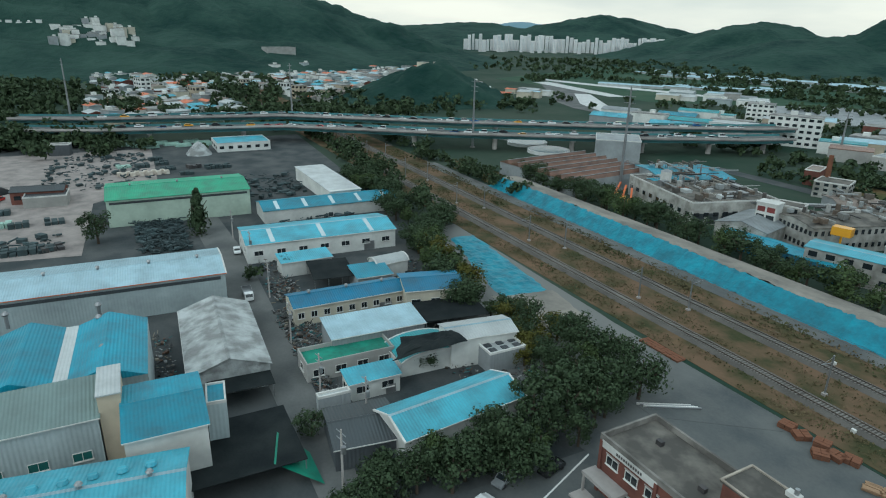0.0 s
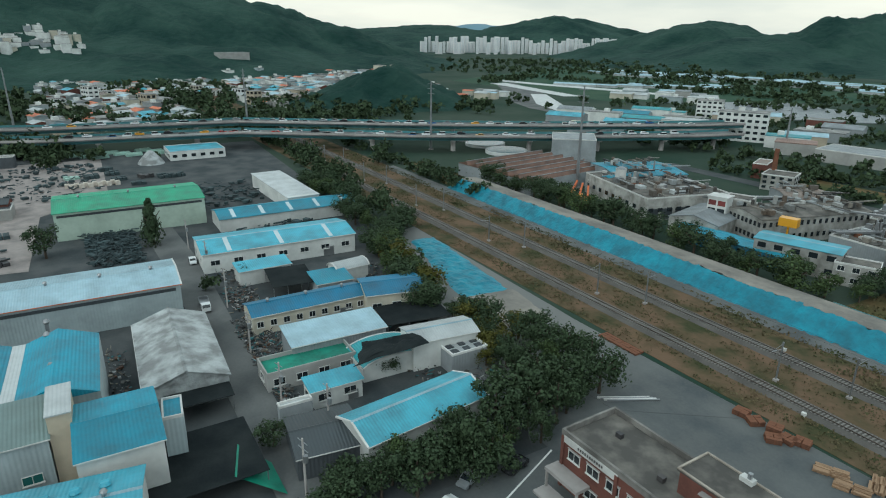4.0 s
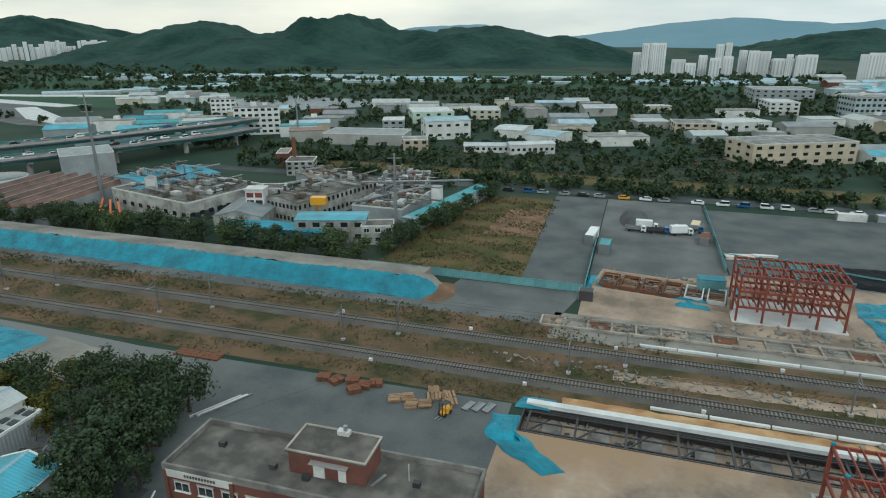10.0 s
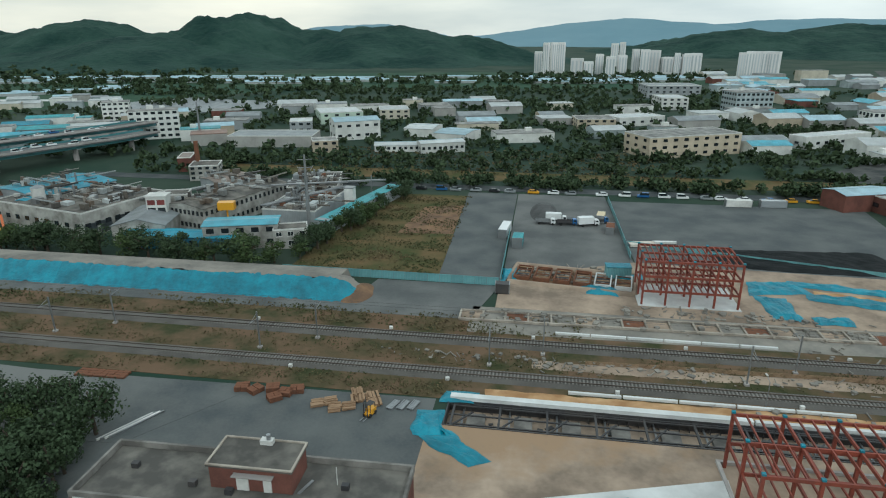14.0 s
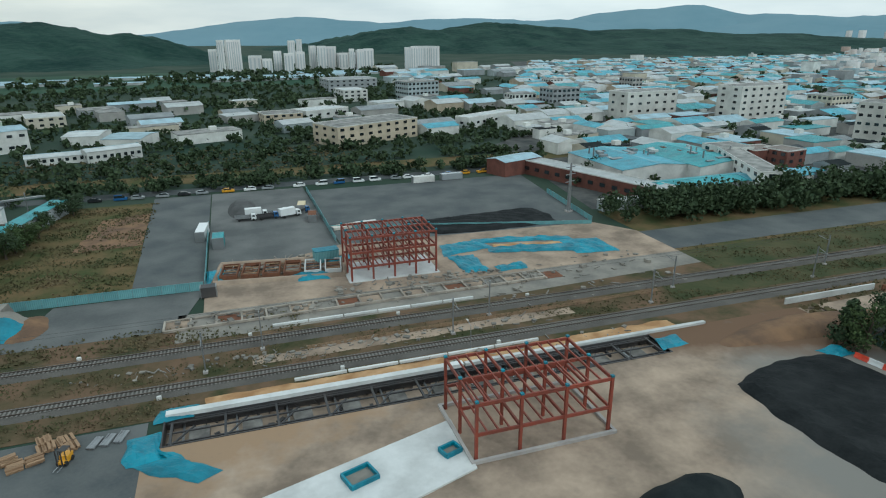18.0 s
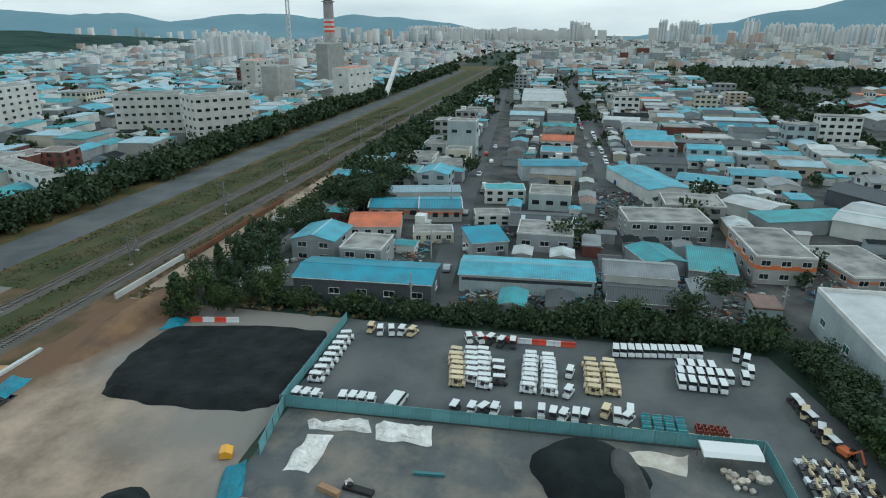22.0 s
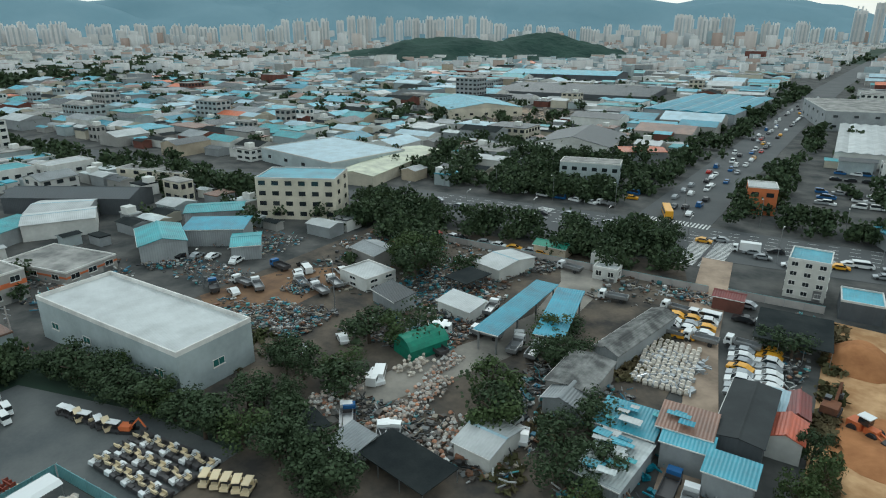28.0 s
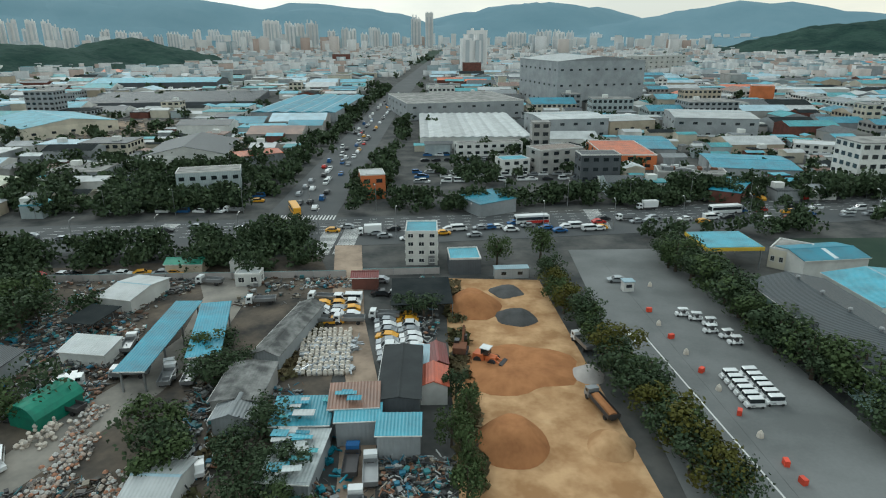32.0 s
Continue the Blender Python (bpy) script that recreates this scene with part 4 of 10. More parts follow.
# plant
building(-102.9, 160.9, 34.9, 7.2, 4.1, 1.5, "gable", "roof_blue", "wall_blue", "long blue prefabricated site building", rise=0.6, wins=4)
building(-86.7, 165.2, 21.0, 9.1, 7.3, 16.6, "gable", "roof_skyblue", "wall_grimy", "white two-storey plant office with a sky blue roof", rise=0.5, wins=5, floors=2)
building(-72.4, 166.5, 9.9, 6.6, 5.6, 21.9, "flat", "roof_stained", "wall_grimy", "white two-storey block of the plant", wins=3, floors=2)
building(-118.3, 183.3, 8.2, 7.3, 10.0, 19.3, "flat", "roof_stained", "wall_grimy", "white stair tower with dark openings", wins=2, floors=4)
building(-105.4, 194.6, 16.0, 40.6, 8.0, -15.9, "gable", "roof_stained", "wall_grimy", "brown-roofed plant hall with white window walls", rise=1.2, ridge=1, wins=9, floors=2)
building(-120.7, 172.2, 15.6, 22.4, 5.5, 13.0, "gable", "roof_grey", "wall_grimy", "grey gabled plant shed", rise=2, ridge=1)
building(-163.0, 182.0, 27.8, 17.6, 5.1, 2.3, "flat", "roof_stained", "wall_grimy", "white plant building with dark open bays", wins=6, openings=1)
building(-154.1, 183.8, 32.5, 42.0, 7.5, 75.4, "flat", "roof_stained", "wall_grimy", "grimy concrete plant block crowded with ducts", wins=9, clutter=1, openings=1)
building(-173.8, 196.7, 28.8, 26.5, 8.0, 69.5, "gable", "roof_blue", "wall_grey", "weathered blue metal plant roof", rise=1)
building(-85.9, 225.1, 18.4, 25.4, 6.0, 14.2, "flat", "roof_stained", "wall_grimy", "white low plant block with roof plant", wins=4, clutter=1)
building(-80.2, 200.4, 18.4, 30.8, 5.0, -1.9, "flat", "roof_stained", "wall_grey", "grey plant roofs with ducts and pipes", clutter=1)
building(-61.1, 202.6, 4.6, 49.9, 4.5, -13.7, "shed", "roof_teal", "wall_grey", "long narrow teal lean-to roof", rise=0.4)
building(-143.8, 247.4, 12.1, 11.6, 6.1, 19.8, "flat", "roof_stained", "wall_grimy", "white process tower where smoke rises", wins=4, floors=3)
building(-162.1, 263.2, 5.8, 13.3, 6.2, 21.3, "flat", "roof_brown", "wall_brick", "dark red process tower", wins=2)
building(-122.3, 227.2, 16.7, 19.0, 5.0, 52.0, "gable", "roof_brown", "wall_grey", "brown gabled plant roof", rise=1)
building(-237.1, 219.3, 21.2, 22.2, 10.1, 49.8, "flat", "roof_grey", "wall_grey", "tall grey clad process block", wins=0)
building(-206.8, 169.2, 44.3, 45.5, 6.0, 6.9, "saw", "roof_rust", "wall_grey", "long saw-tooth factory roof with rusty ridges", n=7, rise=1.6)
building(-169.9, 192.5, 35.6, 11.0, 7.0, 92.7, "gable", "roof_blue", "wall_grey", "worn blue plant roof behind the silo", rise=1)
# north middle distance
building(70.5, 338.9, 53.9, 22.6, 10.3, 25.5, "flat", "roof_concrete", "wall_beige", "large beige hall with a white roof", wins=9, floors=3)
building(31.7, 428.9, 24.8, 19.8, 5.8, 8.4, "flat", "roof_concrete", "wall_beige", "beige low block among fields", wins=5, floors=2)
building(59.9, 444.3, 34.9, 18.4, 5.6, 27.3, "flat", "roof_white", "wall_white", "white low building in the valley", wins=5)
building(99.7, 544.1, 21.2, 27.6, 9.2, 7.9, "flat", "roof_white", "wall_white", "white three-storey block in the valley", wins=4, floors=3)
building(154.7, 372.4, 48.0, 10.9, 6.4, 29.3, "flat", "roof_white", "wall_white", "white hall with a pale roof", wins=8)
building(115.7, 642.4, 49.2, 33.0, 11.2, 7.4, "flat", "roof_grey", "wall_grey", "large grey block near the hills", wins=8, floors=3)
building(-111.7, 362.4, 26.7, 17.9, 10.9, 29.3, "gable", "roof_pale", "wall_white", "white hall with a blue band", rise=1.5, wins=5, floors=2)
building(-144.5, 432.4, 29.2, 30.6, 7.4, 26.9, "flat", "roof_white", "wall_palegreen", "pale green block among the workshops", wins=4, floors=2)
building(-111.0, 459.0, 21.3, 25.3, 6.5, 17.2, "flat", "roof_white", "wall_cream", "cream block in the valley", wins=4, floors=2)
building(-76.9, 324.1, 23.7, 10.6, 3.6, 12.7, "gable", "roof_white", "wall_white", "long low white hall", rise=1, wins=8)
building(-53.4, 324.0, 23.8, 8.8, 5.4, 25.4, "gable", "roof_white", "wall_white", "long white low hall", rise=1, wins=8)
building(-149.6, 333.8, 46.6, 22.5, 5.9, 8.4, "flat", "roof_grey", "wall_concrete", "wide grey low shed")
building(-152.6, 381.7, 13.8, 16.4, 7.0, 19.1, "flat", "roof_white", "wall_grey", "grey two-storey block among the workshops", wins=3, floors=2)
building(-113.8, 314.6, 13.2, 11.2, 6.5, 23.7, "flat", "roof_concrete", "wall_beige", "beige small block among the workshops", wins=3, floors=2)
building(-73.3, 380.1, 17.8, 22.7, 5.0, -6.8, "gable", "roof_white", "wall_white", "white workshop roof among the workshops", rise=1)
building(-49.9, 363.6, 19.5, 23.3, 5.0, -16.7, "gable", "roof_pale", "wall_white", "pale workshop roof among the workshops", rise=1)
building(111.5, 236.6, 20.6, 11.1, 6.2, 19.6, "gable", "roof_pale", "wall_brick", "brick hall with a pale roof", rise=1)
# east across the railway
building(127.1, 208.4, 77.4, 9.0, 5.5, -70.9, "flat", "roof_white", "wall_brick", "long low works front with a red wall", wins=14)
building(156.7, 220.9, 40.0, 34.0, 6.0, -88.7, "gable", "roof_skyblue", "wall_white", "sky blue works hall among other roofs", rise=1.5, clutter=1)
building(184.8, 216.9, 45.1, 30.0, 6.5, -88.0, "gable", "roof_teal", "wall_white", "teal works hall with roof plant", rise=1.5, clutter=1)
building(157.7, 180.3, 35.9, 11.0, 5.0, 2.2, "gable", "roof_teal", "wall_grey", "teal-roofed grey wing of the works", rise=1)
building(189.2, 189.7, 48.9, 9.0, 9.0, -114.8, "flat", "roof_concrete", "wall_white", "white three-storey block of the works", wins=7, floors=3)
building(220.1, 202.6, 11.6, 12.0, 9.0, -81.1, "flat", "roof_brown", "wall_brick", "dark red brick block of the works", wins=3, floors=3)
building(191.5, 180.7, 30.4, 12.0, 5.0, 1.1, "gable", "roof_skyblue", "wall_white", "low blue-roofed works shed", rise=1)
building(123.9, 172.7, 20.5, 4.3, 3.0, -1.5, "flat", "roof_white", "wall_grey", "narrow white roof beside trees")
building(202.8, 216.1, 14.7, 14.7, 9.1, -2.1, "flat", "roof_concrete", "wall_white", "white three-storey works office", wins=3, floors=3)
building(214.2, 210.6, 14.1, 11.7, 8.4, -1.8, "flat", "roof_brown", "wall_brick", "brown block with a white corner", wins=0, floors=3)
building(321.5, 229.9, 34.1, 20.0, 21.1, -63.5, "flat", "roof_concrete", "wall_office", "five-storey pale office block", wins=9, floors=5)
building(311.3, 183.2, 30.1, 18.0, 22.6, -38.0, "flat", "roof_concrete", "wall_office", "five-storey pale office block with a roof house", wins=7, floors=5)
building(559.2, 282.9, 40.5, 14.0, 27.3, -1.6, "flat", "roof_orange", "wall_office", "grey and white tower of the concrete plant", wins=3, floors=5)
building(492.7, 232.5, 30.4, 14.0, 26.7, -1.3, "flat", "roof_grey", "wall_concrete", "grey silo block of the concrete plant", wins=0)
building(636.4, 241.5, 46.9, 12.0, 40.6, -0.1, "flat", "roof_grey", "wall_concrete", "tall grey mixing tower", wins=0)
building(490.8, 168.0, 38.0, 14.0, 26.5, -12.2, "flat", "roof_orange", "wall_white", "white plant tower with an orange top", wins=4, floors=3)
building(257.8, 355.1, 41.4, 18.0, 18.8, 6.9, "flat", "roof_concrete", "wall_office", "pale four-storey block beyond the works", wins=6, floors=4)
building(317.6, 325.0, 41.9, 18.0, 22.9, 8.4, "flat", "roof_concrete", "wall_office", "tall pale office block", wins=6, floors=6)
# city rows
building(126.2, 41.3, 30.5, 12.7, 5.5, -87.3, "gable", "roof_blue", "wall_slate", "dark warehouse with a blue roof", rise=1, wins=5)
building(137.8, 6.8, 30.1, 12.2, 4.4, -87.0, "gable", "roof_skyblue", "wall_bluegrey", "pale blue-grey warehouse with a stepped roof", rise=1, band=1)
building(182.9, 3.3, 22.2, 14.3, 2.9, -87.7, "gable", "roof_slate", "wall_slate", "dark slate-coloured workshop among the workshops", rise=1.2, sky=3)
building(158.8, 19.2, 9.9, 9.4, 4.3, -65.0, "shed", "roof_blue", "wall_grey", "grey workshop with a sloping blue roof", rise=1.5, wins=2)
building(170.2, 52.8, 14.6, 14.8, 3.7, -77.8, "gable", "roof_orange", "wall_white", "white workshop with a bright orange roof", rise=1.6, wins=4)
building(165.6, 34.8, 11.2, 6.9, 3.0, -76.1, "flat", "roof_concrete", "wall_cream", "cream flat-roofed workshop among the workshops", wins=4)
building(188.8, 52.0, 15.8, 12.3, 3.8, -79.4, "gable", "roof_blue", "wall_concrete", "workshop with a blue roof and orange band", rise=1, wins=4, trim=1)
building(189.2, 37.4, 13.1, 13.7, 4.5, -78.1, "gable", "roof_blue", "wall_concrete", "taller workshop with a blue roof and orange band", rise=1, wins=4, trim=1)
building(211.0, 49.3, 28.5, 9.9, 3.0, -75.8, "gable", "roof_pale", "wall_white", "long pale blue workshop roof", rise=0.8)
building(212.4, 19.4, 13.9, 9.0, 4.6, -80.5, "flat", "roof_teal", "wall_white", "white two-storey house with a teal roof", wins=4, floors=2)
building(184.8, 20.4, 10.7, 7.0, 3.4, -77.5, "flat", "roof_concrete", "wall_white", "grey-white two-storey workshop among the workshops", wins=3, floors=2)
building(181.2, -29.1, 22.6, 14.3, 6.5, -83.7, "flat", "roof_concrete", "wall_grey", "grey metal-clad factory with a pale roof", wins=5, floors=2)
building(251.6, 5.4, 23.6, 13.6, 6.1, -78.3, "gable", "roof_blue", "wall_bluegrey", "grey box factory with a blue roof", rise=0.6, wins=0)
building(155.0, -23.9, 9.6, 13.1, 4.0, -69.9, "gable", "roof_teal", "wall_grey", "teal workshop roof among the workshops", rise=1, ridge=1)
building(152.8, -36.6, 10.4, 16.2, 4.0, -96.6, "shed", "roof_teal", "wall_grey", "patched teal shed roofs", rise=0.6)
building(161.3, -51.8, 13.5, 23.1, 6.7, -87.0, "flat", "roof_concrete", "wall_concrete", "grey factory with an orange band and flat roof", trim=1, wins=3, floors=2)
building(161.3, -71.9, 14.3, 22.1, 3.1, -79.1, "flat", "roof_concrete", "wall_concrete", "grey factory wing with an orange band", trim=1, wins=3)
building(211.6, -61.5, 15.6, 14.0, 4.0, -135.5, "gable", "roof_white", "wall_white", "white gabled workshop among the workshops", rise=1)
building(204.7, -95.8, 17.5, 16.0, 5.0, -132.5, "gable", "roof_white", "wall_grey", "white-roofed workshop among the workshops", rise=1)
building(196.8, -71.0, 28.7, 10.0, 4.5, -71.3, "shed", "roof_teal", "wall_grey", "long teal shed roof", rise=0.5)
building(249.6, -53.4, 19.0, 14.0, 3.0, -107.5, "gable", "roof_skyblue", "wall_white", "white workshop with sky blue gables", rise=1.2, wins=5, floors=2)
building(257.9, -75.6, 24.2, 14.0, 4.4, -92.8, "gable", "roof_skyblue", "wall_white", "white workshop with blue gabled roof", rise=1.2, wins=5, floors=2)
building(237.9, -30.6, 37.1, 16.0, 5.0, -161.0, "gable", "roof_skyblue", "wall_white", "pale blue workshop roof along the street", rise=1)
building(515, 19, 94, 32, 6.5, 3, "multi", "roof_white", "wall_white", "long pale warehouse rows", n=5, rise=1.6)
building(105.5, -58.6, 42.8, 15.2, 8.1, -179.5, "flat", "roof_white", "wall_bluegrey", "large grey metal-clad warehouse with a pale flat roof", wins=4, parapet=1)
building(418.3, -101.3, 36.2, 16.0, 4.2, -90.6, "gable", "roof_pale", "wall_grey", "blue-grey long workshop roof", rise=1)
building(343.9, -71.9, 22.4, 14.0, 4.4, -83.1, "flat", "roof_white", "wall_white", "white flat-roofed workshop among the workshops", wins=4, floors=2)
building(397.1, -32.9, 20.4, 14.0, 5.0, -97.1, "arch", "roof_white", "wall_grey", "white arched workshop roof", rise=1.2)
building(511.8, -123.0, 13.2, 10.0, 11.9, -81.7, "flat", "roof_concrete", "wall_beige", "beige five-storey house among the workshops", wins=3, floors=5)
# south
building(146.8, -143.0, 25.7, 16.0, 13.1, -152.9, "flat", "roof_skyblue", "wall_cream", "four-storey cream building with a blue roof", wins=6, floors=4)
building(227.4, -145.3, 32.6, 12.0, 5.4, -166.0, "flat", "roof_concrete", "wall_cream", "cream two-storey building among the workshops", wins=5, floors=2)
building(152.2, -94.1, 11.5, 17.2, 5.0, -119.7, "gable", "roof_teal", "wall_grey", "teal gabled shed among the workshops", rise=1.5, ridge=1)
building(147.2, -108.9, 16.9, 10.7, 5.0, -144.1, "shed", "roof_blue", "wall_grey", "long blue open shed", rise=0.6)
building(162.6, -120.5, 17.1, 10.7, 5.0, -135.0, "gable", "roof_teal", "wall_grey", "teal long shed among the workshops", rise=0.8)
building(131.8, -105.9, 7.4, 11.4, 4.0, -133.4, "gable", "roof_teal", "wall_grey", "small teal shed among the workshops", rise=0.8)
building(193.8, -89.1, 18.9, 14.0, 5.0, -120.9, "gable", "roof_white", "wall_white", "white-roofed workshop among the workshops", rise=1)
building(215.3, -106.4, 42.8, 16.0, 5.5, -149.5, "gable", "roof_slate", "wall_slate", "long dark slate-roofed hall", rise=2)
building(195.7, -210.6, 52.2, 41.0, 6.0, 169.3, "flat", "roof_pale", "wall_bluegrey", "pale blue-grey factory among the workshops", wins=4)
building(163.1, -211.2, 17.6, 61.6, 4.5, -170.9, "gable", "roof_beige", "wall_cream", "long pale yellow-green roofed shed", rise=1.2, ridge=1)
building(91.0, -107.2, 8.9, 10.0, 3.0, -101.7, "flat", "roof_white", "wall_white", "white gabled house among the workshops", wins=2, floors=2)
building(50.0, -104.8, 4.8, 26.2, 4.6, 178.8, "shed", "roof_blue", "wall_grey", "long blue open-sided shed", rise=0.8, bare=1)
building(41.9, -106.8, 5.3, 21.0, 4.6, -169.1, "shed", "roof_blue", "wall_grey", "second long blue open-sided shed", rise=0.8, bare=1)
building(61.1, -86.1, 5.8, 8.2, 2.4, 159.4, "arch", "sheet_green", "sheet_green", "green sheeted tunnel shed", rise=2, ridge=1)
building(27.6, -109.7, 4.9, 22.7, 3.4, 168.2, "gable", "roof_cement", "wall_grey", "grey tunnel shed of the scrap yard", rise=1, ridge=1)
building(30.8, -89.1, 7.4, 11.6, 3.9, 179.2, "gable", "roof_cement", "wall_concrete", "old mottled cement-sheet shed roof", rise=0.5, ridge=1)
building(30.3, -81.8, 5.7, 5.5, 3.4, 178.5, "gable", "roof_grey", "wall_grey", "grey gabled hut among the workshops", rise=1, ridge=1)
building(2.4, -156.3, 8.2, 9.6, 8.9, 179.0, "flat", "roof_skyblue", "wall_office", "slim four-storey building with a blue roof", wins=3, floors=4)
building(-8.2, -148.7, 7.8, 8.6, 4.0, -177.8, "flat", "roof_skyblue", "wall_slate", "low shop with a flat blue roof")
building(5.6, -89.5, 6.2, 16.6, 5.0, 179.1, "gable", "roof_black", "wall_slate", "black felt-roofed scrap workshop", rise=0.5, ridge=1)
building(5.5, -75.3, 6.0, 4.1, 4.4, 179.0, "shed", "roof_skyblue", "wall_grey", "blue lean-to in front of the dark workshop", rise=0.6)
building(12.4, -82.1, 7.2, 5.7, 5.0, -177.6, "shed", "roof_rust", "wall_grey", "rusty brown corrugated roof", rise=0.6)
building(11.5, -78.3, 6.4, 3.3, 4.5, -177.8, "shed", "roof_skyblue", "wall_grey", "blue patched lean-to among the workshops", rise=0.5)
building(0.4, -90.0, 4.5, 6.1, 3.6, 179.4, "gable", "roof_red", "wall_white", "small house with a red-orange roof", rise=1, ridge=1)
building(-0.4, -97.8, 3.0, 7.0, 3.4, -177.1, "gable", "roof_darkred", "wall_brick", "small dark red roofed hut", rise=0.8, ridge=1)
building(2.6, -96.7, 2.8, 7.6, 3.4, 179.0, "shed", "roof_pale", "wall_grey", "pale blue side roof", rise=0.4)
building(19.8, -79.6, 8.3, 6.0, 4.0, -180.0, "shed", "roof_skyblue", "wall_grey", "patched blue and white scrap yard roof", rise=0.8)
building(19.3, -70.8, 6.6, 10.7, 3.2, 173.1, "shed", "roof_patch", "wall_grey", "shed roof patched from white and blue sheets", rise=0.5)
patch_rng = random.Random(52)
for px, py, pw, pd, pz, n in ((19.8, -79.6, 8.0, 5.6, 4.9, 9), (19.6, -70.8, 7.4, 10.4, 3.85, 20), (12.4, -82.1, 6.8, 5.4, 5.7, 3)):
    for k in range(n):
        w, d = patch_rng.uniform(1.2, 3.4), patch_rng.uniform(0.7, 1.6)
        solo("roof_sheet", Geo().box(0, 0, 0, w, d, 0.04), patch_rng.choice(("roof_skyblue", "roof_white", "roof_patch", "roof_teal", "roof_white", "roof_blue")), "loose corrugated sheet laid on a patched roof", "roof sheet", "", "loose sheets on the scrap roofs",
             px + patch_rng.uniform(-0.5, 0.5) * (pw - w), py + patch_rng.uniform(-0.5, 0.5) * (pd - d), pz + 0.03 * k, patch_rng.uniform(-6, 6))
building(-76.5, -102.4, 40.6, 17.0, 6.5, 91.2, "gable", "roof_slate", "wall_teal", "long dark-roofed hall with pale teal walls", rise=1.8, vents=5, wins=7)
building(-96.8, -117.5, 18.4, 20.0, 6.5, 91.9, "gable", "roof_skyblue", "wall_white", "white hall with a sky blue roof", rise=1.2, wins=5)
building(-76.1, -152.0, 14.9, 13.6, 6.0, -179.4, "canopy", "roof_skyblue", "trim_yellow", "filling station canopy with a blue roof and yellow fascia")
building(-97.6, -144.8, 17.2, 11.8, 5.0, -174.0, "gable", "roof_blue", "wall_white", "blue-roofed workshop with a cream strip", rise=1, sky=1)
building(-92.3, -148.3, 8.1, 10.0, 5.0, 138.0, "flat", "roof_concrete", "wall_cream", "cream flat-roofed shop among the workshops", wins=4)
building(-25.3, -376.2, 58.9, 102.6, 5.9, -179.4, "multi", "roof_white", "wall_white", "wide white ribbed factory roof", n=12, rise=0.6, ridge=1)
building(-30.1, -307.1, 32.8, 8.0, 6.1, -173.7, "flat", "roof_concrete", "wall_white", "white two-storey office front", wins=8, floors=2)
building(-20.2, -482.2, 85.2, 75.5, 11.5, -167.2, "flat", "roof_concrete", "wall_grey", "long grey factory block", wins=8, floors=2)
building(-133, -556, 78, 78, 36, -166, "gable", "roof_white", "wall_grey", "huge pale grey multi-storey warehouse", rise=3.5, ridge=1, wins=10, floors=3)
building(-318.5, -885.3, 90.1, 20.0, 27.9, -154.6, "flat", "roof_white", "wall_office", "white office block with window bands", wins=9, floors=5)
building(-81.0, -367.6, 39.1, 33.9, 11.7, -171.8, "gable", "roof_white", "wall_grey", "grey factory with a white roof", rise=1, wins=5, floors=2)
building(-117.5, -380.7, 29.4, 30.1, 8.6, -167.6, "gable", "roof_white", "wall_beige", "beige and white factory", rise=1, wins=3)
building(-166.1, -368.0, 44.6, 42.1, 12.0, 167.8, "gable", "roof_white", "wall_grey", "grey factory hall with a white roof", rise=1.2, wins=6, floors=2)
building(-89.4, -287.4, 23.0, 39.4, 6.4, 177.1, "flat", "roof_orange", "wall_orange", "orange showroom building among the workshops", wins=3, floors=2)
building(-67.9, -246.2, 15.8, 10.0, 11.5, -178.9, "flat", "roof_slate", "wall_slate", "dark glass-fronted building among the workshops", wins=4, floors=3)
building(-55.0, -268.6, 21.0, 12.0, 10.1, -159.4, "flat", "roof_brown", "wall_concrete", "brown roofed three-storey shop", wins=4, floors=3)
building(-109.0, -309.5, 22.4, 39.5, 5.5, 169.7, "gable", "roof_blue", "wall_grey", "deep blue workshop roof", rise=0.8)
building(-136.5, -260.3, 33.5, 32.3, 5.0, 166.2, "gable", "roof_blue", "wall_grey", "blue workshop roof among the workshops", rise=0.8)
building(-110.9, -220.1, 10.2, 25.2, 4.5, 143.4, "gable", "roof_blue", "wall_brick", "small blue shop roof", rise=0.8)
building(-105.7, -244.7, 26.3, 12.0, 4.5, 166.1, "flat", "roof_concrete", "wall_concrete", "flat concrete shop row", clutter=1)
building(-195.2, -301.2, 27.1, 14.0, 5.3, 153.2, "flat", "roof_white", "wall_white", "white flat-roofed factory among the workshops", wins=7, floors=2)
building(-284.4, -534.4, 17.9, 14.0, 15.0, 157.3, "flat", "roof_orange", "wall_orange", "orange block among the workshops", wins=0)
building(-356.0, -587.1, 68.1, 16.0, 8.0, 178.4, "gable", "roof_white", "wall_white", "long white hall among the workshops", rise=1)
building(288, -716, 128, 66, 9, 186, "gable", "roof_skyblue", "wall_slate", "long blue-roofed hall among the workshops", rise=3)
building(214, -566, 92, 140, 5, 96, "multi", "roof_slate", "wall_slate", "long dark open shed", n=8, rise=1.6)
building(112, -303, 36, 44, 5.5, -172, "gable", "roof_slate", "wall_white", "slate-roofed hall with white walls", rise=4, ridge=1, wins=4)
building(86, -495, 58, 124, 6.5, 176, "multi", "roof_blue", "wall_grey", "wide blue factory roof", n=5, rise=1, ridge=1)
building(232, -398, 52, 66, 7, -132, "gable", "roof_skyblue", "wall_cream", "sky blue striped hall with cream walls", rise=3.5, ridge=1, wins=5)
building(81.6, -231.8, 22.5, 10.0, 9.1, -166.9, "flat", "roof_concrete", "wall_bluegrey", "blue-grey showroom with yellow lettering band", wins=6, floors=2)
